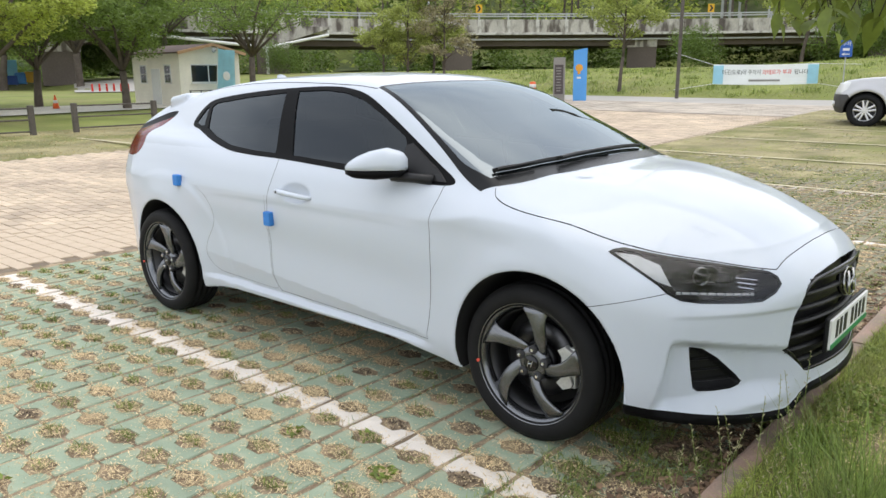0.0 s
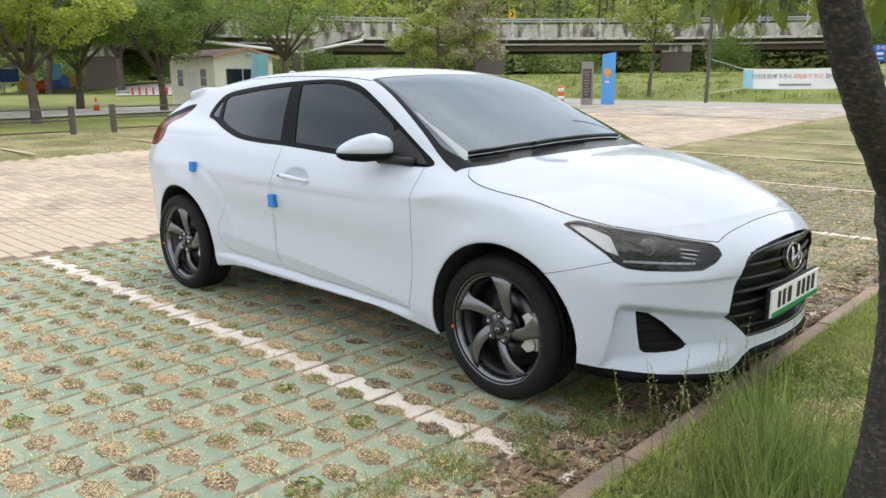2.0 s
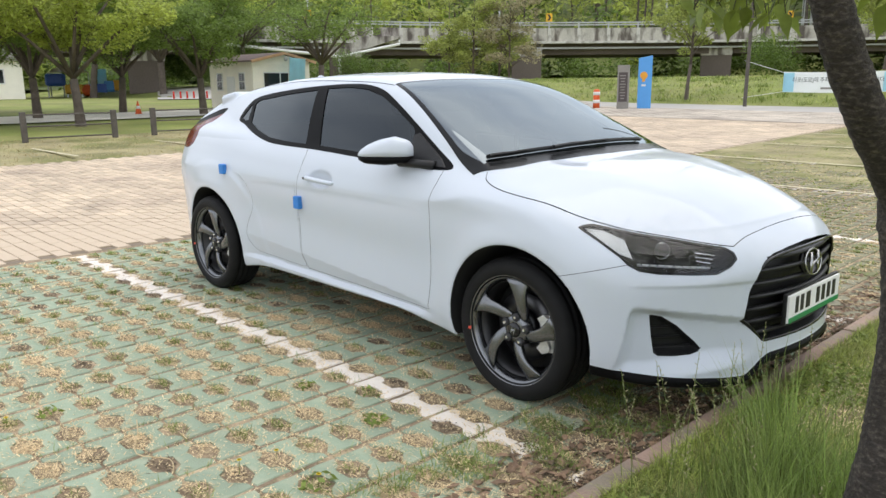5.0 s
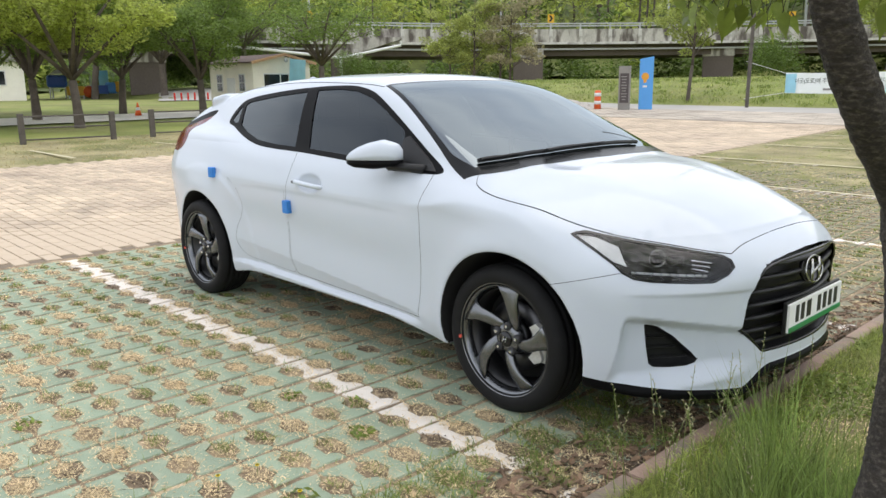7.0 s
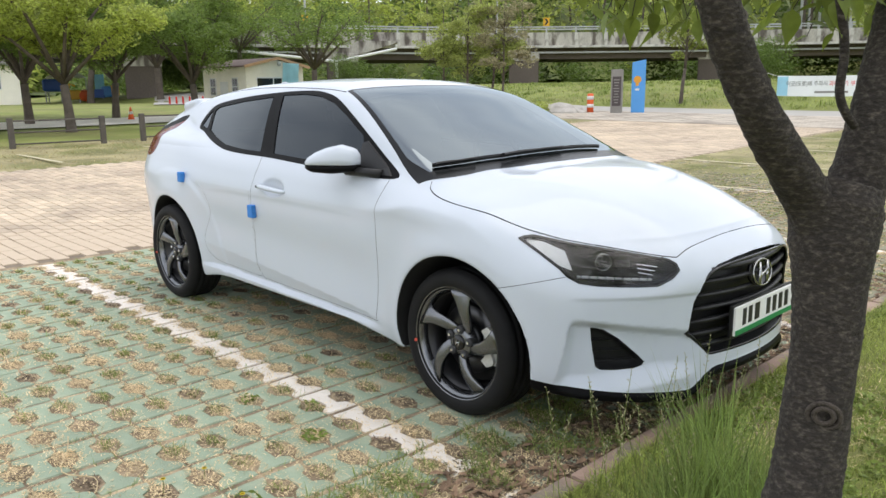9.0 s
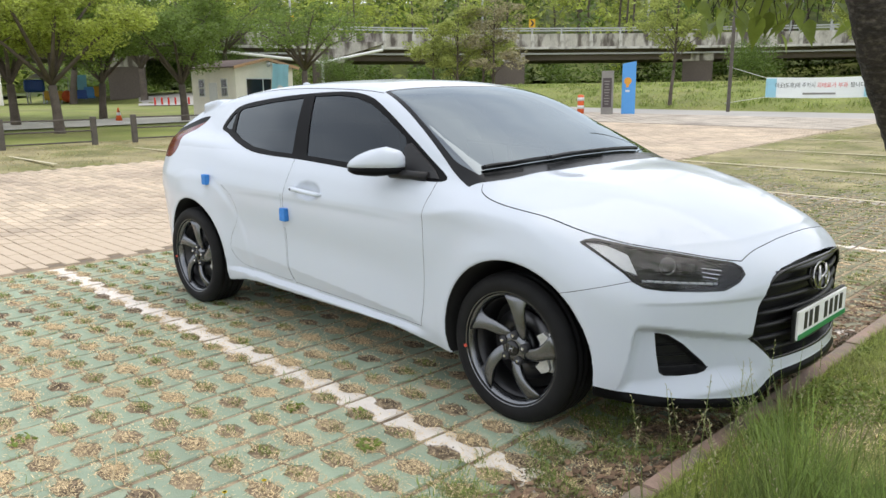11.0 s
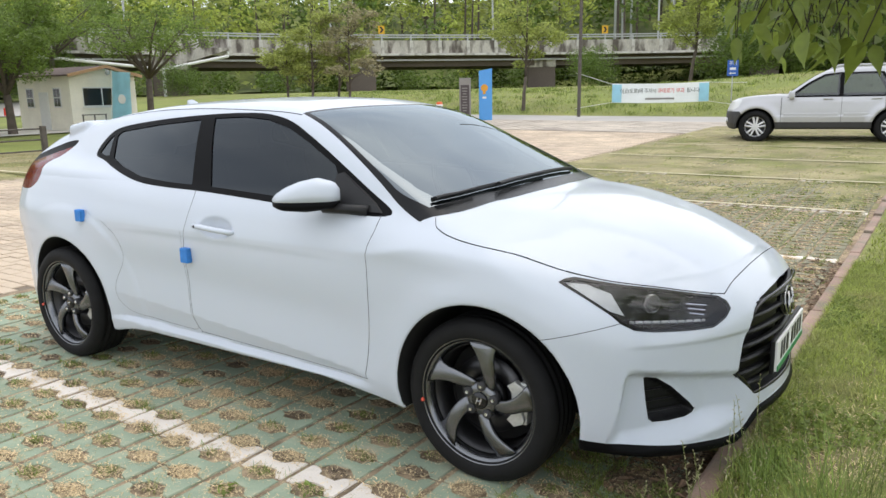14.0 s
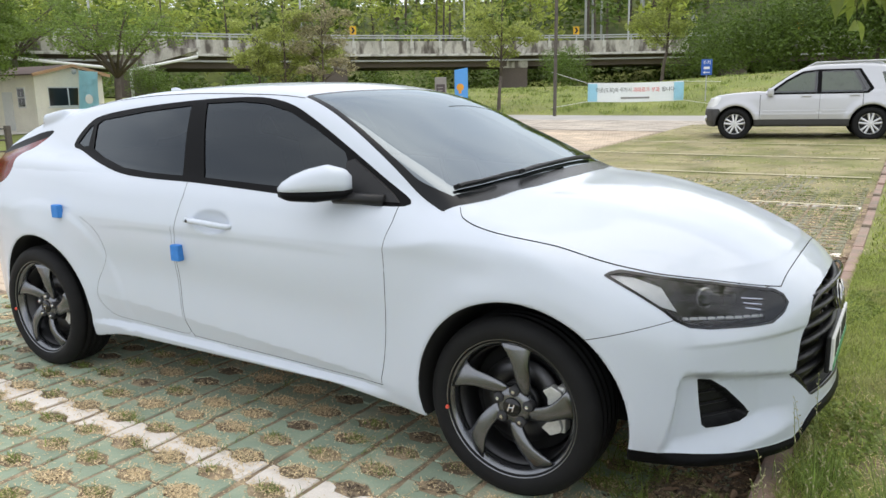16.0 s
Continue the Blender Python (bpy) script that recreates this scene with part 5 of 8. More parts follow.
# the small cream hut
def hut():
    ax, ay = polar(59.6, 43.0)
    h = thing("wooden_hut", pose(ax, ay, gz(ax, ay) + 0.05, 0, 0, 95), "cream clapboard hut with a brown gabled roof", "hut")
    sized(h, 43.0)
    W, L, E, R = 3.9, 4.2, 2.72, 3.14  # front width, length, eaves and ridge
    # front wall faces -y in its own frame
    part("wall", bm_box((W, L, E), (W / 2, L / 2, E / 2), 0.01), M["siding"], h)
    gable = [(0, E - 0.004), (W, E - 0.004), (W / 2, R - 0.05)]
    part("gable", bm_prism(gable, L, "xz", 0.0), M["siding"], h)
    for k in range(16):
        part("board", bm_box((W + 0.03, 0.02, 0.145), (W / 2, -0.012, 0.09 + 0.163 * k), 0.004, Matrix.Rotation(radians(3), 3, "X")), M["siding"], h)
        part("board", bm_box((0.02, L + 0.03, 0.145), (-0.012, L / 2, 0.09 + 0.163 * k), 0.004), M["siding"], h)
    for s in (-1, 1):
        ang = math.atan2(R - E, W / 2)
        ln = math.hypot(R - E, W / 2) + 0.28
        mid = W / 2 + s * (ln / 2) * math.cos(ang)
        part("roof_slope", bm_box((ln, L + 0.6, 0.07), (mid, L / 2, R + 0.03 - (ln / 2) * math.sin(ang)), 0.01, Matrix.Rotation(s * ang, 3, "Y")), M["hut_roof"], h, "brown shingle roof")
        part("barge_board", bm_box((ln, 0.05, 0.15), (mid, -0.32, R + 0.01 - (ln / 2) * math.sin(ang)), 0.01, Matrix.Rotation(s * ang, 3, "Y")), M["hut_trim"], h, "tan barge board")
    win = part("window", bm_box((2.15, 0.05, 0.98), (1.75, -0.03, 1.63), 0.01), M["white_paint"], h, "white window frame")
    part("pane", bm_box((1.04, 0.03, 0.86), (1.21, -0.055, 1.63)), M["dark_glass"], win)
    part("pane", bm_box((0.92, 0.03, 0.86), (2.27, -0.055, 1.63)), M["dark_glass"], win)
    part("sill", bm_box((2.3, 0.12, 0.05), (1.75, -0.06, 1.11)), M["white_paint"], win)
    for y in (1.0, 3.2):
        w2 = part("window", bm_box((0.05, 0.60, 1.0), (-0.03, y, 1.62), 0.01), M["white_paint"], h, "white window frame")
        for dy in (-0.125, 0.125):
            for dz in (-0.23, 0.23):
                part("pane", bm_box((0.02, 0.22, 0.41), (-0.055, y + dy, 1.62 + dz)), M["dark_glass"], w2)
    part("door", bm_box((0.06, 0.75, 1.9), (-0.03, 2.1, 0.95), 0.01), M["white_paint"], h, "white side door")
    part("gable_lamp", bm_lathe([(0.0, -0.16), (0.11, -0.14), (0.13, -0.06), (0.06, 0.0), (0.0, 0.0)], 16, "y"), M["rail_metal"], h, "round grey lamp", True, pose(W / 2, -0.33, 2.84))
    ver = part("railing", bm_box((1.4, 0.04, 0.05), (0.5, -1.0, 0.75)), M["fence_wood"], h, "dark railing in front")
    for x in (-0.15, 0.5, 1.15):
        part("rail_post", bm_box((0.05, 0.05, 0.78), (x, -1.0, 0.39)), M["fence_wood"], ver)
    # two feather flags stand by it
    for k, (fx, fyy) in enumerate(((1.45, -1.0),)):
        fl = thing("feather_flag", h.matrix_basis @ pose(fx, fyy, 0, 0, 6, 0), "light blue printed feather flag beside the hut", "flag")
        sized(fl, 43.0)
        bm = bmesh.new()
        rows = []
        for i in range(9):
            z = 0.15 + 2.75 * i / 8
            rows.append([bm.verts.new((u * 1.15, 0.05 * math.sin(3 * u + 2 * z), z + 0.08 * u)) for u in (0, 0.33, 0.67, 1)])
        for a, b in zip(rows, rows[1:]):
            for q in range(3):
                bm.faces.new((a[q], a[q + 1], b[q + 1], b[q]))
        bmesh.ops.solidify(bm, geom=bm.faces[:], thickness=0.01)
        part("cloth", bm, M["cyan"], fl)
        part("pole", bm_tube([(0, 0, 0), (0, 0, 3.0)], 0.02, 8), M["white_paint"], fl)
        part("emblem", bm_lathe([(0.0, -0.02), (0.22, -0.015), (0.24, 0.0)], 20, "y"), M["white_paint"], fl, "white round print", False, pose(0.56, -0.05, 1.55))


hut()


# road signs and pillars
def signs():
    x, y = polar(30.9, 43.0)
    b = thing("sign_board", pose(x, y, gz(x, y), 0, 0, 32), "tall blue information board with an orange mark", "sign")
    sized(b, 43.0)
    part("board", bm_prism([(-0.36, 0), (0.36, 0), (0.36, 2.85), (-0.36, 2.72)], 0.12, "xz", -0.06, 0.01), M["sign_blue"], b)
    part("mark", bm_lathe([(0.0, -0.075), (0.19, -0.07), (0.20, -0.06)], 20, "y"), M["sign_orange"], b, "orange round mark", False, pose(-0.06, 0, 1.80))
    part("mark_tail", bm_prism([(-0.14, 1.45), (0.02, 1.50), (-0.02, 1.75), (-0.15, 1.75)], 0.012, "xz", -0.074), M["sign_orange"], b, "orange tail")
    part("caption_bar", bm_box((0.22, 0.012, 0.10), (-0.06, -0.066, 1.28)), M["white_paint"], b, "pale bar")
    x, y = polar(32.4, 42.6)
    g = thing("stone_pillar", pose(x, y, gz(x, y), 0, 0, 30), "grey stone guide pillar with a dark panel", "pillar")
    sized(g, 42.6)
    part("shaft", bm_box((0.62, 0.40, 2.35), (0, 0, 1.175), 0.02), M["stone_grey"], g)
    p = part("panel", bm_box((0.46, 0.03, 1.55), (0, -0.205, 1.20), 0.005), M["stone_dark"], g, "dark engraved panel")
    for k in range(9):
        part("text_bar", bm_box((0.30 - 0.05 * (k % 3), 0.006, 0.05), (-0.02, -0.223, 1.80 - 0.15 * k)), M["stone_grey"], p)
    # street pole with the banner
    x, y = polar(24.1, 46.5)
    pz = gz(x, y)
    pole = thing("utility_pole", pose(x, y, pz), "slim dark utility pole on the bank", "pole")
    part("shaft", bm_tube([(0, 0, 0), (0.05, 0, 5), (0.12, 0, 11)], [0.065, 0.06, 0.05], 12), M["fence_wood"], pole)
    ax, ay = polar(21.75, 46.3)
    bx, by = polar(15.15, 46.6)
    d = Vector((bx - ax, by - ay, 0))
    L = d.length
    rz = math.degrees(math.atan2(d.y, d.x))
    ban = thing("banner", pose(ax, ay, 1.0, 0, 0, rz), "white and sky-blue cloth banner with dark and red lettering", "banner")
    kb = nearer(46.4) / 46.4
    sized(ban, 46.4)
    L = L / kb
    nxx, nzz = 24, 6
    bm = bmesh.new()
    grid = [[bm.verts.new((L * i / nxx, 0.03 * math.sin(i * 0.9) + 0.02 * math.sin(j * 1.1 + i * 0.3), 1.09 * j / nzz - 0.05 * math.sin(math.pi * i / nxx))) for j in range(nzz + 1)] for i in range(nxx + 1)]
    for i in range(nxx):
        for j in range(nzz):
            bm.faces.new((grid[i][j], grid[i + 1][j], grid[i + 1][j + 1], grid[i][j + 1]))
    bmesh.ops.solidify(bm, geom=bm.faces[:], thickness=0.006)
    cloth = part("cloth", bm, M["banner"], ban)
    for u0, u1, zz0, zz1 in ((0.0, 0.10, 0.03, 1.03), (0.90, 1.0, 0.03, 1.03)):
        part("blue_end", bm_box((L * (u1 - u0), 0.004, zz1 - zz0), (L * (u0 + u1) / 2, -0.062, (zz0 + zz1) / 2 - 0.01), 0.0), M["cyan"], cloth, "sky-blue end panel")
    face = pose(0, -0.068, 0, 90, 0, 0)
    word("이곳(도로)에 주차시", 0.30, M["ink"], pose(L * 0.275, -0.068, 0.63, 90), cloth, "dark_words", "CENTER", "dark lettering", L * 0.37)
    word("과태료가 부과", 0.30, M["red_ink"], pose(L * 0.615, -0.068, 0.62, 90), cloth, "red_words", "CENTER", "red lettering", L * 0.275)
    word("됩니다", 0.28, M["ink"], pose(L * 0.84, -0.068, 0.63, 90), cloth, "dark_words", "CENTER", "dark lettering", L * 0.13)
    part("small_line", bm_box((L * 0.30, 0.004, 0.10), (L * 0.50, -0.066, 0.19)), M["stone_grey"], cloth, "grey bar of small print")
    for q0, q1 in (((0, 0, 1.06), (-2.1, 0.05, 1.75)), ((0, 0, 0.02), (-2.1, 0.05, -0.3)), ((L, 0, 1.06), (L + 2.0, 0, 1.0)), ((L, 0, 0.02), (L + 2.0, 0, -0.3))):
        part("cord", bm_tube([q0, q1], 0.012, 5), M["white_paint"], ban, "thin cord")
    x, y = polar(13.65, 51.0)
    s = thing("parking_sign", pose(x, y, gz(x, y), 0, 0, 12), "deep blue parking sign on a grey post", "sign")
    sized(s, 48.0)
    part("post", bm_tube([(0, 0, 0), (0, 0, 2.2)], 0.035, 8), M["rail_metal"], s)
    pl = part("plate", bm_box((0.62, 0.03, 0.92), (0, -0.05, 1.98), 0.01), M["sign_deep"], s, "deep blue plate")
    word("주차", 0.26, M["white_paint"], pose(0, -0.069, 2.24, 90), pl, "words", "CENTER", "white lettering")
    part("vehicle_mark", bm_box((0.34, 0.004, 0.14), (0, -0.068, 1.94), 0.0), M["white_paint"], pl, "white mark")
    part("arrow_shaft", bm_box((0.30, 0.004, 0.05), (0.04, -0.068, 1.68)), M["white_paint"], pl, "white arrow")
    part("arrow_head", bm_prism([(-0.22, 1.68), (-0.08, 1.60), (-0.08, 1.76)], 0.004, "xz", -0.070), M["white_paint"], pl, "white arrow head")


signs()


def cone(az, d, tall, striped):
    x, y = polar(az, d)
    c = thing("traffic_cone", pose(x, y, gz(x, y)), "orange traffic cone with white bands" if not striped else "orange and white striped road marker", "cone")
    sized(c, d)
    part("base", bm_box((0.42, 0.42, 0.05), (0, 0, 0.025), 0.015), M["orange"], c)
    if striped:
        part("body", bm_lathe([(0.19, 0.05), (0.17, tall), (0.10, tall + 0.04), (0.0, tall + 0.04)], 20), M["orange"], c, "", True)
        for z in (0.30, 0.72):
            part("band", bm_lathe([(0.1875, z * tall), (0.1935, z * tall), (0.1885, (z + 0.18) * tall), (0.180, (z + 0.18) * tall)], 20, "z", None, True), M["white_paint"], c, "white band", True)
    else:
        part("body", bm_lathe([(0.17, 0.05), (0.03, tall), (0.0, tall)], 20), M["orange"], c, "", True)
        part("band", bm_lathe([(0.112, tall * 0.45), (0.119, tall * 0.45), (0.089, tall * 0.66), (0.082, tall * 0.66)], 20, "z", None, True), M["white_paint"], c, "white band", True)


cone(34.3, 44.0, 1.05, True)
cone(67.6, 43.0, 0.72, False)

# pale rocks and shrubs by the pillar
for k, (az, d, s) in enumerate(((36.3, 43.5, 0.75), (35.4, 43.8, 0.5))):
    x, y = polar(az, d)
    bm = bmesh.new()
    bmesh.ops.create_icosphere(bm, subdivisions=3, radius=1.0)
    for v in bm.verts:
        v.co *= 1 + 0.28 * noise.noise(v.co * 1.3 + Vector((k * 7, 0, 0)))
    bmesh.ops.scale(bm, vec=(1.4 * s, 0.9 * s, 0.65 * s), verts=bm.verts[:])
    rock = new("boulder", mesh_from("boulder", bm, M["rock"], False))
    rock.matrix_basis = pose(x, y, gz(x, y) + 0.10 * s) @ Matrix.Diagonal((0.64, 0.64, 0.64, 1))
    tagged(rock, "pale grey boulder on the grass", "rock", "boulders")


# the road bridge
BRIDGE = [polar(84, 64), polar(70, 62), polar(58.5, 63.0), polar(47, 66.5), polar(36.7, 69.0), polar(25.2, 73.0), polar(17.5, 76.0), polar(8, 80.0), polar(-6, 88)]


def bridge():
    line = [Vector((p[0], p[1], 0)) for p in BRIDGE]
    line = [Vector((*p[:2], 0)) for p in smooth_loop([(v.x, v.y) for v in line], 6, False)]
    b = thing("road_bridge", pose(0, 0, 0), "long concrete road bridge with stained parapets", "bridge")

    def sweep(profile, name, mat, text=""):
        """profile: (offset away from the viewer, z)."""
        bm = bmesh.new()
        rings = []
        for i, p in enumerate(line):
            d = (line[min(i + 1, len(line) - 1)] - line[max(i - 1, 0)]).normalized()
            n = Vector((-d.y, d.x, 0))
            rings.append([bm.verts.new(p + n * o + Vector((0, 0, z))) for o, z in profile])
        k = len(profile)
        for a, c in zip(rings, rings[1:]):
            for q in range(k):
                bm.faces.new((a[q], a[(q + 1) % k], c[(q + 1) % k], c[q]))
        return part(name, bm, mat, b, text)

    sweep([(0, 5.0), (0, 6.15), (0.30, 6.15), (0.30, 5.0)], "parapet", M["concrete"], "stained concrete parapet")
    sweep([(-0.12, 4.86), (-0.12, 5.06), (0.35, 5.06), (0.35, 4.86)], "deck_edge", M["concrete_light"], "concrete deck edge")
    sweep([(0.3, 4.90), (10.6, 4.90), (10.6, 5.15), (0.3, 5.15)], "deck", M["asphalt"], "road deck")
    sweep([(10.3, 5.0), (10.3, 6.1), (10.6, 6.1), (10.6, 5.0)], "parapet", M["concrete"], "stained concrete parapet")
    # girder in the darkened concrete, shade of the deck included
    sweep([(1.2, 3.95), (1.2, 4.90), (9.5, 4.90), (9.5, 3.95)], "girder", M["concrete_shaded"], "girder under the deck with its shade in a dark colour")
    sweep([(0.55, 4.42), (0.55, 4.56), (0.70, 4.56), (0.70, 4.42)], "service_pipe", M["rail_metal"], "pale pipe along the girder")
    rail_z = (6.42, 6.62)
    for z in rail_z:
        sweep([(0.08, z - 0.05), (0.08, z + 0.05), (0.18, z + 0.05), (0.18, z - 0.05)], "guard_rail", M["rail_metal"], "grey steel rail")
    # posts, joints, lamps and marker plates along the line
    acc, nxt, count = 0.0, 0.0, 0
    for a, c in zip(line, line[1:]):
        seg, ln = c - a, (c - a).length
        n = Vector((-seg.y, seg.x, 0)).normalized()
        rz = math.degrees(math.atan2(seg.y, seg.x))
        while nxt < acc + ln:
            p = a + seg * ((nxt - acc) / ln)
            part("rail_post", bm_box((0.12, 0.12, 0.56)), M["rail_metal"], b, "", False, pose(p.x + n.x * 0.13, p.y + n.y * 0.13, 6.40, 0, 0, rz))
            part("pilaster", bm_box((0.30, 0.10, 1.14)), M["concrete_light"], b, "", False, pose(p.x - n.x * 0.03, p.y - n.y * 0.03, 5.57, 0, 0, rz))
            if count % 8 == 4:
                pl = part("chevron_plate", bm_box((0.55, 0.05, 0.70)), M["yellow"], b, "yellow and black chevron plate", False, pose(p.x + n.x * 0.2, p.y + n.y * 0.2, 7.05, 0, 0, rz))
                part("chevron", bm_prism([(-0.18, -0.25), (0.0, -0.25), (0.18, 0.0), (0.0, 0.25), (-0.18, 0.25), (0.0, 0.0)], 0.02, "xz", -0.05), M["ink"], pl)
            if count % 6 == 1:
                q = p + n * 10.8
                lamp = thing("street_lamp", pose(q.x, q.y, 5.1, 0, 0, rz), "tall pale grey street lamp on the bridge", "street lamp", "bridge lamps")
                part("mast", bm_tube([(0, 0, 0), (0, 0, 8.6), (0, -0.5, 9.2), (0, -1.8, 9.35)], [0.11, 0.09, 0.06, 0.05], 8), M["rail_metal"], lamp)
                part("lantern", bm_box((0.3, 0.8, 0.14), (0, -2.1, 9.33), 0.05), M["rail_metal"], lamp)
            nxt += 2.6
            count += 1
        acc += ln
    # piers, with the deck's shade put into the shafts' dark colour
    for az, d in ((67.0, 64), (53.2, 67), (39.9, 71), (26.7, 76), (11.5, 83)):
        x, y = polar(az, d)
        pier = part("pier", bm_box((2.6, 5.0, 2.4), (0, 0, 1.5), 0.08), M["concrete_shaded"], b, "concrete pier", False, pose(x, y, gz(x, y) * 0.6, 0, 0, az))
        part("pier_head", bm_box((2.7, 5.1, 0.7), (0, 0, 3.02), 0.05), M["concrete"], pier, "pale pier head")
        # dark filler added for the shadowed gap between pier head and deck
        part("bearing", bm_box((1.6, 4.0, 0.9), (0, 0, 3.80), 0.05), M["concrete_shaded"], pier, "dark block filling the shaded gap under the deck")
        if az > 50:
            part("pier_cap", bm_prism([(-1.6, 3.3), (1.6, 3.3), (4.6, 4.2), (4.6, 4.35), (-4.6, 4.35), (-4.6, 4.2)], 5.0, "xz", -2.5), M["concrete"], pier, "tapered pier cap")
    # drain pipe hung under the deck
    x0, y0 = polar(62.6, 60.0)
    x1, y1 = polar(53.6, 61.5)
    x2, y2 = polar(49.2, 62.8)
    part("drain_pipe", bm_tube([(x0, y0, 5.1), (x0, y0, 4.65), (x1, y1, 3.65), (x2, y2, 4.65), (x2, y2, 5.0)], 0.11, 10), M["white_paint"], b, "white drain pipe")
    part("drain_pipe", bm_tube([(x1, y1, 3.65), (x1, y1, 1.2)], 0.11, 10), M["white_paint"], b, "white drain pipe")


bridge()


# ---- the silver car across the lot ----
def silver_suv():
    AX = -2.63
    top = curve([-3.62, -3.50, -3.38, -3.2, -3.0, -2.4, -1.8, -1.45, -1.15, -0.85, -0.6, -0.4], [0.85, 1.10, 1.27, 1.42, 1.525, 1.60, 1.60, 1.565, 1.44, 1.24, 1.06, 0.92])
    hood = curve([-0.7, -0.4, 0.0, 0.3, 0.45, 0.58, 0.66], [1.035, 1.01, 0.985, 0.945, 0.91, 0.85, 0.74])
    wide = curve([0.2, 0.35, 0.6, 0.85, 1.0, 1.1], [0.80, 0.87, 0.895, 0.885, 0.855, 0.83])

    def field(x, y, z):
        y = np.abs(y)
        flare = 0.035 * (bump(np.hypot(x, z - 0.345), 0.44, 0.08) + bump(np.hypot(x - AX, z - 0.345), 0.44, 0.08))
        low = smax(y - wide(z) - flare - 0.012 * step(0.60, 0.575, z), (z - hood(x) - 0.05 * y**2 * step(-0.8, -0.4, x) + (1.045 - hood(x)) * step(-0.42, -0.75, x)), 0.06)
        low = smax(low, x - 0.68 + 0.20 * y**2 + 0.10 * y**6 + 0.25 * np.maximum(z - 0.62, 0) + 0.4 * np.maximum(0.42 - z, 0), 0.07)
        low = smax(low, -3.52 + 0.10 * y**4 + 0.5 * np.maximum(0.45 - z, 0) - x, 0.06)
        cab = smax((z - top(x) + 0.05 * y**2) * 0.85, (y - (0.84 - 0.36 * np.maximum(z - 1.0, 0))) * 0.92, 0.06)
        f = smax(smin(low, smax(cab, 0.9 - z, 0.01), 0.03), 0.29 - z, 0.04)
        for cx in (0.0, AX):
            f = smax(f, -smax(np.hypot(x - cx, z - 0.345) - 0.395, 0.55 - y, 0.02), 0.015)
        return f

    glass = [[(-0.74, 1.0), (-1.02, 1.23), (-1.32, 1.40), (-1.60, 1.44), (-1.60, 1.0)], [(-1.68, 1.0), (-1.68, 1.44), (-2.36, 1.44), (-2.58, 1.07), (-2.52, 1.0)],
             [(-2.78, 1.40), (-2.86, 1.12), (-3.26, 1.12), (-3.06, 1.36)]]
    surround = [(-0.60, 0.965), (-1.0, 1.27), (-1.30, 1.44), (-1.60, 1.475), (-2.40, 1.475), (-2.66, 1.06), (-2.55, 0.965)]
    v, q = surface_nets(field, (-3.66, -1.02, 0.2), (1.0, 1.02, 1.78), 0.028)
    t = np.concatenate([q[:, [0, 1, 2]], q[:, [0, 2, 3]]])
    sd = lambda poly: (lambda p: np.where(np.abs(p[:, 1]) > 0.45, poly_distance(p[:, [0, 2]], poly), 1.0))  # noqa: E731
    clad = lambda p: p[:, 2] - 0.445 - 0.235 * step(0.22, 0.34, p[:, 0]) - 0.30 * step(-2.98, -3.10, p[:, 0])  # noqa: E731
    arch = lambda p: np.minimum(np.hypot(p[:, 0], p[:, 2] - 0.345), np.hypot(p[:, 0] - AX, p[:, 2] - 0.345)) - 0.435  # noqa: E731
    wellf = lambda p: arch(p) + 0.037  # noqa: E731
    front_glass = lambda p: np.where((p[:, 0] > -1.36) & (p[:, 0] < -0.52), np.abs(p[:, 1]) - 0.60 - 0.18 * (p[:, 0] + 1.24), 1.0) + np.where(p[:, 2] < 1.0, 1.0, 0.0)  # noqa: E731
    tail = lambda p: np.where(p[:, 0] < -3.0, poly_distance(p[:, [0, 2]], [(-3.34, 0.72), (-3.36, 1.08), (-3.60, 1.08), (-3.60, 0.72)]), 1.0) + np.where(np.abs(p[:, 1]) < 0.55, 1.0, 0.0)  # noqa: E731
    head = lambda p: np.where((p[:, 0] > 0.3) & (np.abs(p[:, 1]) > 0.4), poly_distance(p[:, [0, 2]], [(0.28, 0.94), (0.36, 0.78), (0.46, 0.715), (0.74, 0.715), (0.74, 0.86), (0.50, 0.95)]), 1.0)  # noqa: E731
    seams = [lambda p, c=c: np.where((p[:, 2] > 0.40) & (p[:, 2] < 0.97), np.abs(p[:, 0] - c) - 0.005, 1.0) for c in (-0.50, -1.66, -2.46)]
    for f in (clad, arch, wellf, sd(surround), tail, head, *[sd(g) for g in glass], *seams):
        v, t = slice_mesh(v, t, f)
    gr = gradient(field, v)
    nn = gr / np.maximum(np.linalg.norm(gr, axis=1, keepdims=True), 1e-9)
    fnn = np.cross(v[t[:, 1]] - v[t[:, 0]], v[t[:, 2]] - v[t[:, 0]])
    fl = (fnn * nn[t[:, 0]]).sum(1) < 0
    t[fl] = t[fl][:, ::-1]
    c = v[t].mean(1)
    lab = np.full(len(t), "body", dtype="U12")
    left = c[:, 1] > 0

    def put(name, m):
        lab[m & (lab == "body")] = name

    for s, m in (("l", left), ("r", ~left)):
        put("wellf" + s, (wellf(c) < 0) & m & (c[:, 0] > -1.3))
        put("wellr" + s, (wellf(c) < 0) & m)
    put("cladding", clad(c) < 0)
    for s, m in (("l", left), ("r", ~left)):
        put("tail" + s, (tail(c) < 0) & m)
        put("head" + s, (head(c) < 0) & m)
    for k, g in enumerate(glass):
        put("glass%d%s" % (k, "l"), (sd(g)(c) < 0) & left)
        put("glass%d%s" % (k, "r"), (sd(g)(c) < 0) & ~left)
    for s, m in (("l", left), ("r", ~left)):
        put("surround" + s, (sd(surround)(c) < 0) & m)
    put("screen", (front_glass(c) < 0))
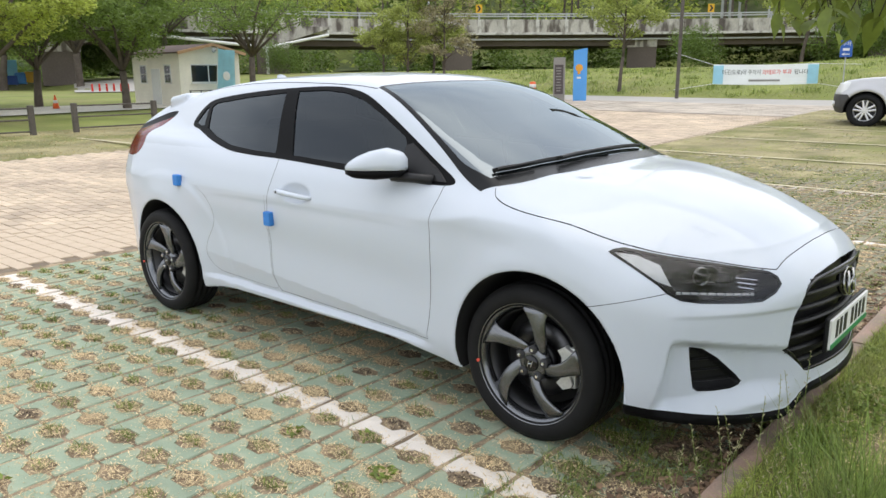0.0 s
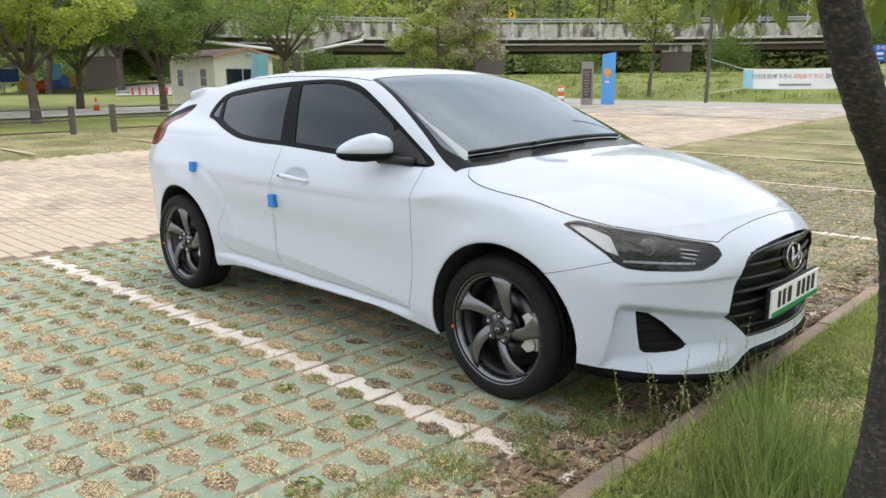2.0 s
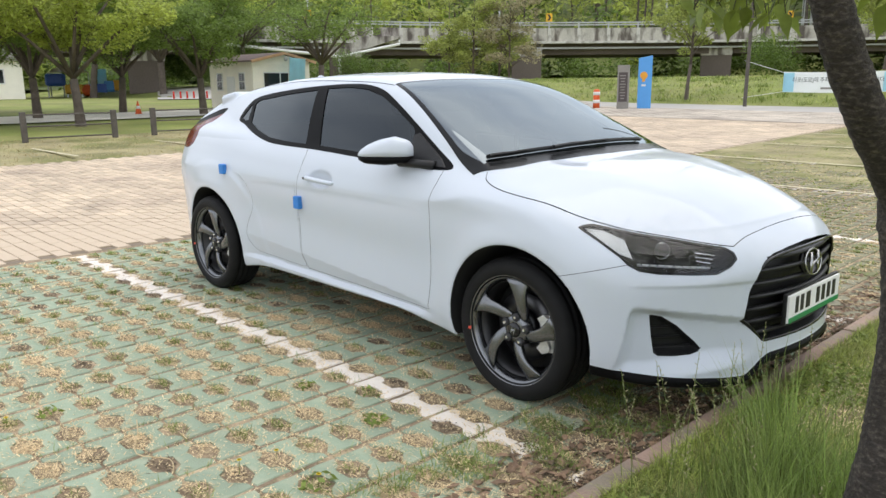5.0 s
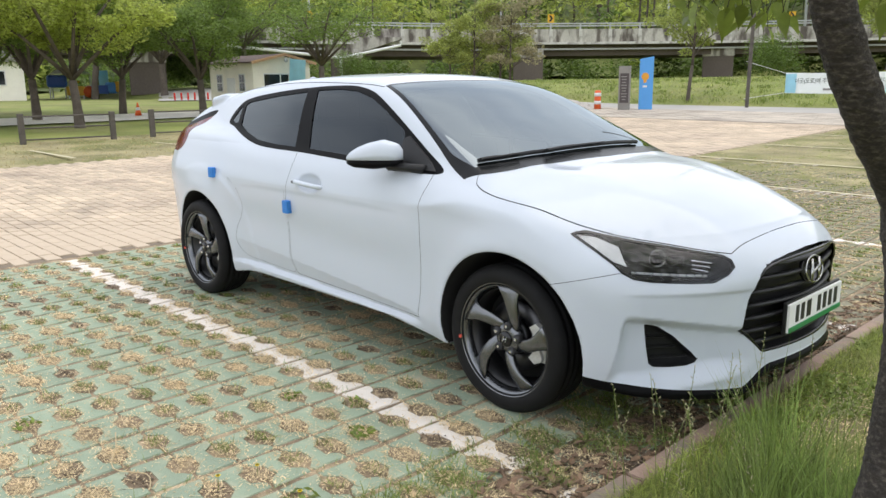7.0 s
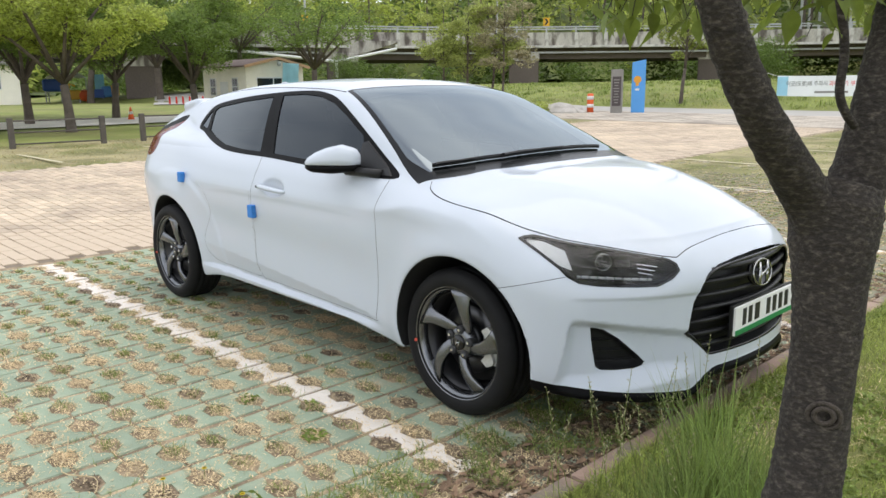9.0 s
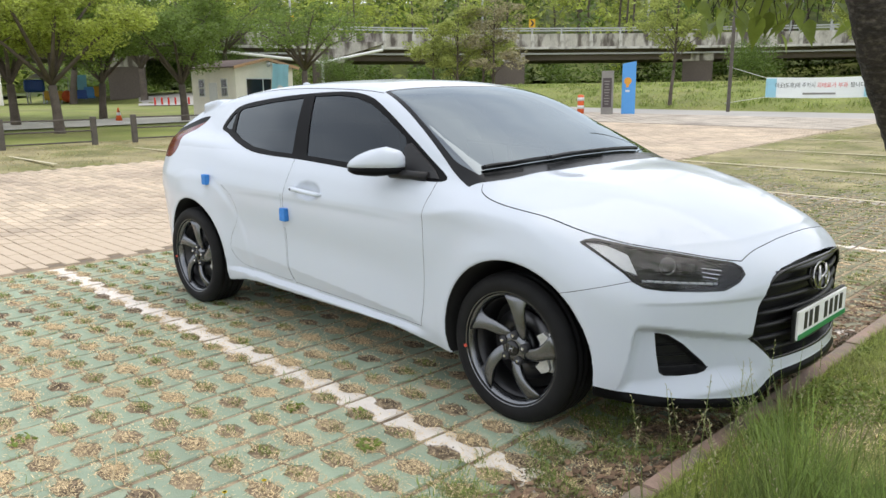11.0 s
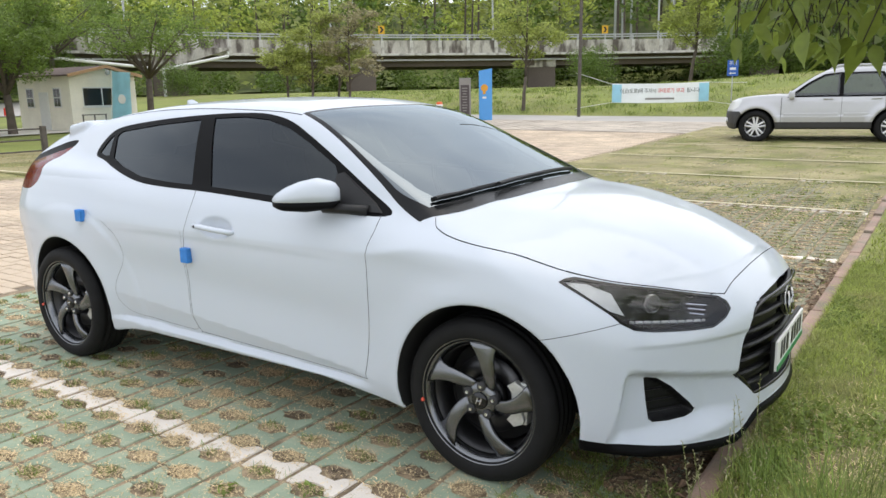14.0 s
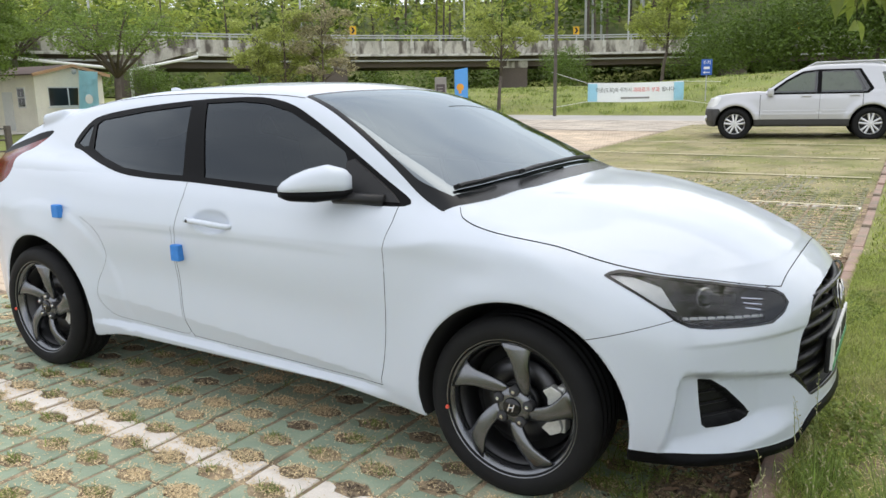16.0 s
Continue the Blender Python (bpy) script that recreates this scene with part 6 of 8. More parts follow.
    for k, f in enumerate(seams):
        for s, m in (("l", left), ("r", ~left)):
            put("gap%d%s" % (k, s), (f(c) < 0) & m)
    base = Vector((-2.49, 14.88, gz(-1.2, 15.3) + 0.01))
    rz = math.degrees(math.atan2(-0.37, -2.606))
    car2 = thing("parked_suv", pose(base.x, base.y + 0.80, base.z, 0, 0, rz), "silver sport utility car with dark grey lower cladding", "car")
    mats = {"body": ("body", M["silver"], ""), "wellf": ("wheel_arch", M["under"], ""), "wellr": ("wheel_arch", M["under"], ""), "cladding": ("cladding", M["grey_cladding"], "dark grey plastic cladding"),
            "tail": ("tail_lamp", M["red_bright"], "red tail lamp"), "head": ("headlamp", M["lamp_white"], "clear headlamp"), "surround": ("window_trim", M["satin_black"], ""),
            "screen": ("windscreen", M["tint"], "dark windscreen"), **{"gap%d" % k: ("seam", M["gap"], "") for k in range(3)}}
    for key in np.unique(lab):
        name, mat, text = mats.get(str(key), mats.get(str(key)[:-1]) or ("side_window", M["pale_glass"], "lightly tinted side window"))
        f = t[lab == key]
        ids, inv = np.unique(f, return_inverse=True)
        me = mesh_of(name, v[ids], inv.reshape(-1, 3), mat, True)
        me.normals_split_custom_set_from_vertices([tuple(n) for n in nn[ids]])
        part(name, me, None, car2, text)
    for y in (0.58, -0.58):
        part("roof_rail", bm_tube([(-1.40, y, 1.53), (-1.55, y, 1.61), (-2.85, y, 1.62), (-3.0, y, 1.54)], 0.025, 8), M["rail_metal"], car2, "silver roof rail")
    for y in (0.97, -0.97):
        part("door_mirror", bm_box((0.13, 0.22, 0.17), (-0.70, y, 1.02), 0.05), M["silver"], car2)
        for x in (-1.40, -2.30):
            part("door_handle", bm_box((0.20, 0.04, 0.035), (x, y * 0.915, 0.93), 0.012), M["silver"], car2)
    for y in (0.892, -0.892):
        part("rub_strip", bm_box((1.06, 0.03, 0.07), (-1.08, y, 0.60), 0.012), M["silver"], car2, "silver rub strip along the door")
        part("rub_strip", bm_box((0.56, 0.03, 0.07), (-1.98, y, 0.60), 0.012), M["silver"], car2, "silver rub strip along the door")
    for y in (0.56, -0.56):
        part("fog_lamp", bm_lathe([(0.0, 0.05), (0.05, 0.045), (0.06, 0.0), (0.0, 0.0)], 16), M["lamp_white"], car2, "round fog lamp", True, pose(0.600, y, 0.48, 0, 90, 0))
    for cx in (0.0, AX):
        for sgn in (1, -1):
            w = new("wheel")
            w.parent = car2
            w.matrix_basis = pose(cx, sgn * 0.79, 0.345, 0, 0, 180 if sgn > 0 else 0)
            part("tyre", bm_lathe([(0.22, -0.10), (0.27, -0.112), (0.32, -0.105), (0.345, -0.08), (0.345, 0.08), (0.32, 0.105), (0.22, 0.10)], 40, "y", None, True), M["rubber"], w, "black tyre", True)
            part("rim", bm_lathe([(0.225, -0.10), (0.235, -0.098), (0.20, -0.06), (0.20, 0.05), (0.225, 0.08)], 40, "y", None, True), M["alloy_light"], w, "silver rim", True)
            part("dish", bm_lathe([(0.0, 0.0), (0.21, 0.0), (0.21, 0.02), (0.0, 0.02)], 32, "y"), M["gap"], w)
            for k in range(5):
                for off in (-13, 13):
                    a = radians(90 + 72 * k + off * 1.6)
                    b = radians(90 + 72 * k + off)
                    part("spoke", bm_tube([(0.05 * math.cos(a), -0.075, 0.05 * math.sin(a)), (0.215 * math.cos(b), -0.07, 0.215 * math.sin(b))], [0.022, 0.024], 6), M["alloy_light"], w)
            part("hub", bm_lathe([(0.0, -0.085), (0.05, -0.08), (0.06, -0.05), (0.0, -0.05)], 20, "y"), M["alloy_light"], w)


silver_suv()


# ---- trees ----
rng = np.random.default_rng(7)


def leaf_cloud(centres, radii, count, size, flat=0.75, seed=0):
    """Many small leaves gathered in clumps: vertices and faces."""
    r = np.random.default_rng(seed)
    k = r.integers(0, len(centres), count)
    d = r.normal(size=(count, 3))
    d /= np.linalg.norm(d, axis=1, keepdims=True)
    rad = np.array(radii)[k] * (0.35 + 0.65 * r.random(count) ** 0.6)
    p = np.array(centres)[k] + d * rad[:, None] * np.array([1, 1, flat])
    a = r.normal(size=(count, 3))
    a[:, 2] *= 0.6
    a /= np.linalg.norm(a, axis=1, keepdims=True)
    b = np.cross(a, r.normal(size=(count, 3)))
    b /= np.linalg.norm(b, axis=1, keepdims=True)
    s = size * (0.6 + 0.8 * r.random(count))[:, None]
    quad = np.stack([p - a * s, p + b * s * 0.42, p + a * s, p - b * s * 0.42], 1).reshape(-1, 3)
    return quad, np.arange(4 * count).reshape(-1, 4)


def tree_meshes(kind, seed):
    """Trunk with limbs, and a crown of leaf clumps."""
    r = np.random.default_rng(seed)
    bm = None
    tips = []
    if kind == "broad":
        H, fork, trunk, spread, n = 7.5, 2.0, 0.19, 3.6, 8
    elif kind == "young":
        H, fork, trunk, spread, n = 6.5, 1.6, 0.078, 1.7, 12
    else:
        H, fork, trunk, spread, n = 7.2, 2.9, 0.18, 3.4, 10
    lean = r.normal(size=2) * 0.12
    base = [(0, 0, -0.2), (lean[0] * 0.3, lean[1] * 0.3, fork * 0.5), (lean[0], lean[1], fork)]
    bm = bm_tube([(0, 0, -0.25), (0, 0, 0.05), *base[1:]], [trunk * 1.7, trunk * 1.25, trunk, trunk * 0.92], 10)
    if kind == "young":
        bm = bm_tube([base[-1], (lean[0] * 1.5, lean[1] * 1.5, H * 0.6), (lean[0] * 2, lean[1] * 2, H * 0.95)], [trunk * 0.9, trunk * 0.5, 0.015], 8, bm)
    for k in range(n):
        a = 2 * math.pi * (k + 0.6 * r.random()) / n
        start = Vector((lean[0], lean[1], fork + (H - fork) * (0.6 * r.random() if kind == "young" else 0.04 * r.random())))
        reach = spread * (0.55 + 0.5 * r.random())
        rise = (H - start.z) * (0.45 + 0.45 * r.random()) if kind != "young" else 0.6 + 0.9 * r.random()
        end = start + Vector((math.cos(a) * reach, math.sin(a) * reach, rise))
        mid = start.lerp(end, 0.5) + Vector((0, 0, 0.12 * rise)) + Vector(r.normal(size=3) * 0.15)
        r0 = trunk * (0.55 if kind != "young" else 0.30)
        bm = bm_tube([start, mid, end], [r0, r0 * 0.6, r0 * 0.2], 7, bm)
        for j in range(5 if kind != "young" else 3):
            u = 0.35 + 0.65 * r.random()
            p = start.lerp(mid, u * 2) if u < 0.5 else mid.lerp(end, u * 2 - 1)
            off = Vector(r.normal(size=3)) * (0.65 if kind != "young" else 0.35)
            off.z = abs(off.z) * 0.7 - 0.15
            bm = bm_tube([p, p + off * 0.6, p + off], [r0 * 0.28, r0 * 0.18, 0.01], 5, bm)
            tips.append(tuple(p + off))
        tips.append(tuple(end))
    if kind == "young":
        tips.append((lean[0] * 2, lean[1] * 2, H * 0.95))
    trunk_me = mesh_from("trunk", bm, M["bark_far"], True)
    radii = [(0.95 if kind != "young" else 0.50) * (0.7 + 0.6 * r.random()) for _ in tips]
    count, size = {"broad": (25000, 0.088), "young": (5200, 0.08), "open": (7500, 0.085)}[kind]
    cv, cf = leaf_cloud(tips, radii, count, size, 0.5, seed + 50)
    mat = {"broad": M["leaf_a"], "young": M["leaf_c"], "open": M["leaf_mid"]}[kind]
    return trunk_me, mesh_of("crown", cv, cf, mat)


def nearer_scale(x, y):
    d = math.hypot(x - EYE0[0], y - EYE0[1])
    return (1.546 - 0.0235 * d) / 1.37 if d < 33 else 1.0


def plant(name, meshes, x, y, s, rz, label, category="tree", group="trees", crown_mat=None, z=None):
    t = thing(name, pose(x, y, gz(x, y) if z is None else z, 0, 0, rz), label, category, group)
    k = s * nearer_scale(x, y)
    t.scale = (k, k, k)
    part("trunk", meshes[0], None, t, "grey-brown trunk with limbs")
    c = part("crown", meshes[1], None, t, "")
    c["kind"] = "stuff"
    return t


broad = [tree_meshes("broad", k) for k in (11, 12, 13)]
for b in (broad[1],):
    b[1].materials.clear()
    b[1].materials.append(M["leaf_mid"])
young = [tree_meshes("young", k) for k in (21, 22)]
opened = [tree_meshes("open", k) for k in (31, 32)]
for az, d, s, k in ((71.3, 31, 0.86, 0), (73.9, 40, 0.95, 1), (63.2, 41, 0.92, 1), (68.6, 47, 1.0, 1), (78.5, 35, 0.95, 2), (84, 30, 0.95, 0), (76.5, 52, 1.1, 1), (81, 46, 1.05, 2), (66.0, 58, 1.1, 0), (70.5, 62, 1.2, 2)):
    plant("lawn_tree", broad[k], *polar(az, d), s, 47 * az, "broad leafy tree with fresh green leaves on the lawn", "tree", "lawn trees")
for az, d, s, k in ((54.7, 41, 0.86, 0), (60.5, 60, 1.0, 1)):
    plant("lawn_tree", opened[k], *polar(az, d), s, 31 * az, "open-crowned tree with several dark stems", "tree", "lawn trees")
for az, d, s, k in ((28.1, 56, 1.5, 0), (16.3, 57, 1.4, 1), (43.6, 54, 1.25, 1), (41.8, 56, 1.25, 0), (45.3, 56, 1.2, 0), (3.0, 58, 1.4, 0)):
    plant("bank_tree", young[k], *polar(az, d), s, 77 * az, "slender young tree with pale green spring leaves on the bank", "tree", "bank trees")
# a half-bare brownish tree among them
bare = tree_meshes("young", 23)
bare[1].materials.clear()
bare[1].materials.append(M["leaf_brown"])
plant("bank_tree", bare, *polar(40.9, 53), 1.2, 10, "slender half-bare tree with brownish twigs on the bank", "tree", "bank trees")


def shrub_mesh(seed, w, h, count, size, mat):
    r = np.random.default_rng(seed)
    cs = [(w * math.cos(a) * q, w * math.sin(a) * q, h * (0.25 + 0.6 * r.random())) for a, q in zip(r.random(14) * 6.28, r.random(14) ** 0.5 * 0.75)]
    v, f = leaf_cloud(cs, [0.42 * h] * len(cs), count, size, 0.8, seed)
    v[:, 2] = np.maximum(v[:, 2], 0.02)
    return mesh_of("foliage", v, f, mat)


shrubs = [shrub_mesh(5, 1.6, 3.0, 6000, 0.075, M["leaf_b"]), shrub_mesh(6, 2.6, 3.6, 9500, 0.085, M["leaf_b"]), shrub_mesh(8, 1.1, 0.8, 900, 0.06, M["leaf_a"])]
for az, d, s, k in ((23.0, 58, 0.95, 0), (10.5, 57, 1.35, 1), (7.0, 57.5, 1.55, 1), (3.2, 59, 1.5, 1), (-1.0, 58, 1.5, 1), (-5, 57, 1.6, 1), (13.2, 62, 1.1, 1),
                    (38.0, 43.6, 0.75, 2), (37.6, 44.5, 0.9, 2), (36.0, 44.6, 0.7, 2), (52.6, 60, 0.8, 0), (60, 62, 1.0, 1), (64.5, 66, 1.0, 1), (31, 44.2, 0.35, 2)):
    x, y = polar(az, d)
    sh = thing("shrub", pose(x, y, gz(x, y) - 0.05, 0, 0, az * 53), "dense dark green shrub on the grass bank" if k < 2 else "low light green shrub", "shrub", "shrubs")
    s = s * nearer_scale(x, y)
    sh.scale = (s, s, s)
    f = part("foliage", shrubs[k], None, sh)
    f["kind"] = "stuff"
# thicket under and behind the bridge
cs, rs = [], []
for k in range(150):
    az = -8 + 80 * rng.random()
    d = 79 + 12 * rng.random() - max(0, az - 20) * 0.12
    x, y = polar(az, d)
    cs.append((x, y, gz(x, y) + 0.6 + 1.3 * rng.random()))
    rs.append(1.4 + 0.8 * rng.random())
v, f = leaf_cloud(cs, rs, 30000, 0.20, 0.8, 91)
tk = new("thicket", mesh_of("thicket", v, f, M["leaf_b"]))
tagged(tk, "dark thicket of shrubs under the bridge", "shrubs", "", "stuff")
# the wooded hill beyond; the undergrowth's dark green includes shade between the crowns
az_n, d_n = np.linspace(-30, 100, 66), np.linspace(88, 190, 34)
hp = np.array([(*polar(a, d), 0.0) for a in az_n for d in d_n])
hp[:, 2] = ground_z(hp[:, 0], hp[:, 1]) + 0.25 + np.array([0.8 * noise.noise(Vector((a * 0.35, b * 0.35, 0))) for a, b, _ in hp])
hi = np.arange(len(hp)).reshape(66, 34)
structure("hillside", mesh_of("hillside", hp, np.stack([hi[:-1, :-1].ravel(), hi[:-1, 1:].ravel(), hi[1:, 1:].ravel(), hi[1:, :-1].ravel()], 1), M["shadow_wood"], True), "undergrowth of the wooded hillside with the crowns' shade in its dark green", "ground")
for name, mat, seed, n in (("wooded_hill", M["leaf_b"], 92, 42000), ("wooded_hill", M["leaf_a"], 93, 40000), ("wooded_hill", M["leaf_c"], 94, 20000)):
    r = np.random.default_rng(seed)
    cs, rs = [], []
    for k in range(320):
        az = -14 + 104 * r.random()
        d = 91 + 62 * r.random() ** 1.2
        x, y = polar(az, d)
        cs.append((x, y, gz(x, y) + (1.5 + 8.5 * r.random())))
        rs.append(1.6 + 1.8 * r.random())
    v, f = leaf_cloud(cs, rs, n, 0.42, 1.0, seed)
    tagged(new(name, mesh_of(name, v, f, mat)), "wooded hillside with layered green foliage behind the bridge", "woods", "", "stuff")
bm = None
for k in range(110):
    x, y = polar(-12 + 100 * rng.random(), 92 + 30 * rng.random())
    bm = bm_tube([(x, y, gz(x, y) - 0.3), (x + rng.normal() * 0.4, y, gz(x, y) + 11)], [0.16, 0.08], 5, bm)
tagged(new("woodland_trunks", mesh_from("woodland_trunks", bm, M["bark_far"])), "thin grey trunks on the wooded hillside", "trunks", "", "stuff")

# tall masts behind the bridge
for az, d, r0 in ((17.6, 98, 0.28), (14.2, 100, 0.5), (21.5, 96, 0.16), (21.0, 97, 0.16), (20.4, 97, 0.14)):
    x, y = polar(az, d)
    mast = thing("steel_mast", pose(x, y, gz(x, y)), "pale grey steel mast standing beyond the bridge", "mast", "masts")
    part("shaft", bm_tube([(0, 0, 0), (0, 0, 14)], [r0, r0 * 0.8], 10), M["rail_metal"], mast)

# covered machines, boxes and bags in a yard far across the lawn
def yard_unit(az, d, w, h, lift, mat, text, bevel):
    x, y = polar(az, d)
    p = thing("yard_unit", pose(x, y, gz(x, y), 0, 0, az), text, "yard unit")
    part("body", bm_box((w, 0.9, h - lift), (0, 0, lift + (h - lift) / 2), bevel, None, 3), M[mat], p)
    for sx in (-1, 1):
        part("leg", bm_box((0.10, 0.6, lift + 0.12), (sx * w * 0.38, 0, lift / 2)), M["rail_metal"], p)
    return p


yard_unit(72.75, 70, 1.5, 1.9, 0.9, "sign_deep", "dark blue covered machine in the yard", 0.25)
digger = yard_unit(71.65, 69, 1.4, 1.0, 0.25, "yellow", "yellow machine with an orange drum in the yard", 0.15)
part("drum", bm_lathe([(0.0, -0.5), (0.42, -0.45), (0.48, 0.0), (0.42, 0.4), (0.0, 0.45)], 20, "y"), M["orange"], digger, "orange drum", True, pose(0.95, 0, 0.55))
part("arm", bm_tube([(-0.3, 0, 0.9), (-0.1, 0, 1.5), (0.3, 0, 1.3)], 0.09, 6), M["yellow"], digger)
yard_unit(70.15, 69, 1.3, 0.8, 0.1, "sign_deep", "dark blue box in the yard", 0.04)
yard_unit(69.9, 72, 0.75, 1.9, 0.5, "cyan", "pale blue upright panel in the yard", 0.03)
yard_unit(69.45, 69, 0.9, 0.95, 0.05, "sign_blue", "blue bulk bag in the yard", 0.22)
yard_unit(68.95, 69, 0.65, 0.95, 0.1, "yellow", "yellow machine in the yard", 0.12)
x, y = polar(71.9, 74)
tent = thing("canopy", pose(x, y, gz(x, y), 0, 0, 71.9), "white canopy on thin posts over the yard", "canopy")
part("cloth", bm_prism([(-1.6, 2.05), (1.6, 2.05), (0.9, 2.45), (-0.9, 2.45)], 2.4, "xz", -1.2), M["white_paint"], tent)
for px_ in (-1.5, 1.5):
    for py_ in (-1.1, 1.1):
        part("post", bm_tube([(px_, py_, -0.1), (px_, py_, 2.07)], 0.04, 6), M["rail_metal"], tent)
# a pale lane beyond the lawn, with low marker posts
lane_az, lane_d = np.linspace(62.0, 66.4, 12), np.linspace(44, 63, 14)
lv = np.array([(EYE0[0] - d * math.sin(radians(a)), EYE0[1] + d * math.cos(radians(a)), 0.0) for a in lane_az for d in lane_d])
lv[:, 2] = ground_z(lv[:, 0], lv[:, 1]) + 0.05
li = np.arange(len(lv)).reshape(12, 14)
structure("back_lane", mesh_of("back_lane", lv, np.stack([li[:-1, :-1].ravel(), li[1:, :-1].ravel(), li[1:, 1:].ravel(), li[:-1, 1:].ravel()], 1), M["asphalt"], True), "pale asphalt lane beyond the lawn", "lane")
for k in range(6):
    a, d = 65.3 - 0.45 * k, 46.0 + 0.6 * (k % 2)
    x, y = EYE0[0] - d * math.sin(radians(a)), EYE0[1] + d * math.cos(radians(a))
    mk = thing("marker_post", pose(x, y, gz(x, y)), "low dark red marker post beside the lane", "post", "marker posts")
    part("post", bm_tube([(0, 0, 0), (0, 0, 0.42), (0, 0, 0.46)], [0.06, 0.055, 0.02], 8), M["red_bright"], mk)
x, y = polar(79.0, 62)
hs = thing("low_house", pose(x, y, gz(x, y), 0, 0, 80), "low cream house with a grey roof", "house")
part("wall", bm_box((9, 6, 2.6), (0, 0, 1.3), 0.02), M["siding"], hs)
part("roof", bm_prism([(-4.9, 2.55), (4.9, 2.55), (3.6, 3.6), (-3.6, 3.6)], 6.8, "xz", -3.4), M["stone_grey"], hs, "grey roof")
for wx in (-2.6, 0.4, 2.9):
    w = part("window", bm_box((1.0, 0.06, 1.0), (wx, -3.02, 1.5), 0.01), M["white_paint"], hs)
    part("pane", bm_box((0.86, 0.04, 0.86), (wx, -3.05, 1.5)), M["dark_glass"], w)
# white goal frame on the lawn
x, y = polar(48.2, 50)
goal = thing("goal_frame", pose(x, y, gz(x, y), 0, 0, 48), "small white goal frame on the bank", "goal")
sized(goal, 50)
part("frame", bm_tube([(-0.8, 0, 0), (-0.7, 0, 1.3), (0.7, 0, 1.3), (0.8, 0, 0)], 0.05, 8), M["white_paint"], goal)
part("brace", bm_tube([(-0.7, 0.0, 1.3), (-0.8, 0.8, 0.0), (0.8, 0.8, 0.0), (0.7, 0, 1.3)], 0.04, 8), M["white_paint"], goal)


# ---- the near tree on the verge ----
def bark_limb(points, radii, seg=28, rough=0.0035, seed=0):
    pts = smooth_loop(points, 10, False)
    rad = np.interp(np.linspace(0, 1, len(pts)), np.linspace(0, 1, len(radii)), radii)
    bm = bm_tube([tuple(p) for p in pts], list(rad), seg)
    bmesh.ops.subdivide_edges(bm, edges=[e for e in bm.edges if abs(e.verts[0].co.z - e.verts[1].co.z) > 0.012], cuts=1)
    bm.normal_update()
    for v in bm.verts:
        q = v.co + Vector((seed, 0, 0))
        ring = noise.noise(Vector((q.x * 14, q.y * 14, q.z * 75)))
        lump = noise.noise(q * 11)
        fine = noise.noise(Vector((q.x * 60, q.y * 60, q.z * 110)))
        v.co += v.normal * (rough * (0.35 * ring + 0.9 * lump + 0.8 * fine))
    return bm


near = thing("verge_tree", pose(0, 0, 0), "forked cherry tree with dark ringed bark in tall grass", "tree")
trunk = part("trunk", bark_limb([(1.585, -1.475, -0.050), (1.580, -1.430, 0.180), (1.574, -1.375, 0.400), (1.569, -1.315, 0.551), (1.564, -1.284, 0.670), (1.558, -1.254, 0.789), (1.548, -1.229, 0.907), (1.540, -1.212, 0.991), (1.535, -1.196, 1.062), (1.537, -1.180, 1.109)],
                                [0.135, 0.098, 0.078, 0.070, 0.068, 0.069, 0.075, 0.088, 0.092, 0.078], 40), M["bark"], near, "dark ringed bark", True)
part("limb", bark_limb([(1.534, -1.233, 0.993), (1.504, -1.266, 1.085), (1.486, -1.337, 1.158), (1.462, -1.446, 1.271), (1.440, -1.511, 1.377), (1.423, -1.558, 1.477), (1.401, -1.594, 1.582), (1.351, -1.660, 1.782)],
                       [0.056, 0.052, 0.046, 0.041, 0.039, 0.037, 0.034, 0.026], 26, rough=0.0035, seed=3), M["bark"], near, "", True)
part("limb", bark_limb([(1.546, -1.192, 0.988), (1.552, -1.157, 1.084), (1.562, -1.135, 1.168), (1.568, -1.114, 1.263), (1.572, -1.074, 1.381), (1.574, -1.037, 1.499), (1.569, -0.939, 1.740), (1.557, -0.764, 2.064)],
                       [0.060, 0.062, 0.058, 0.053, 0.050, 0.048, 0.042, 0.030], 26, rough=0.0035, seed=5), M["bark"], near, "", True)
kp = Vector((1.602, -1.352, 0.656))
out = (Vector((2.12, -2.92, 1.2)) - kp).normalized()
ku, kv = out.cross(Vector((0, 0, 1))).normalized(), Vector((0, 0, 1))
for k, rr in enumerate((0.027, 0.016)):
    ring = [kp + out * (0.006 * k - 0.004) + ku * (rr * 1.15 * math.cos(a)) + kv * (rr * math.sin(a)) for a in np.linspace(0, 2 * math.pi, 25)]
    part("knot_ring", bm_tube(ring, 0.0055, 6, None, False), M["knot"], trunk, "pale ringed branch scar", True)
part("side_twig", bm_tube(smooth_loop([(1.562, -1.217, 1.238), (1.550, -1.249, 1.273), (1.542, -1.261, 1.312), (1.543, -1.255, 1.379), (1.539, -1.268, 1.444), (1.526, -1.286, 1.528)], 4, False), 0.009, 8), M["bark"], near, "", True)


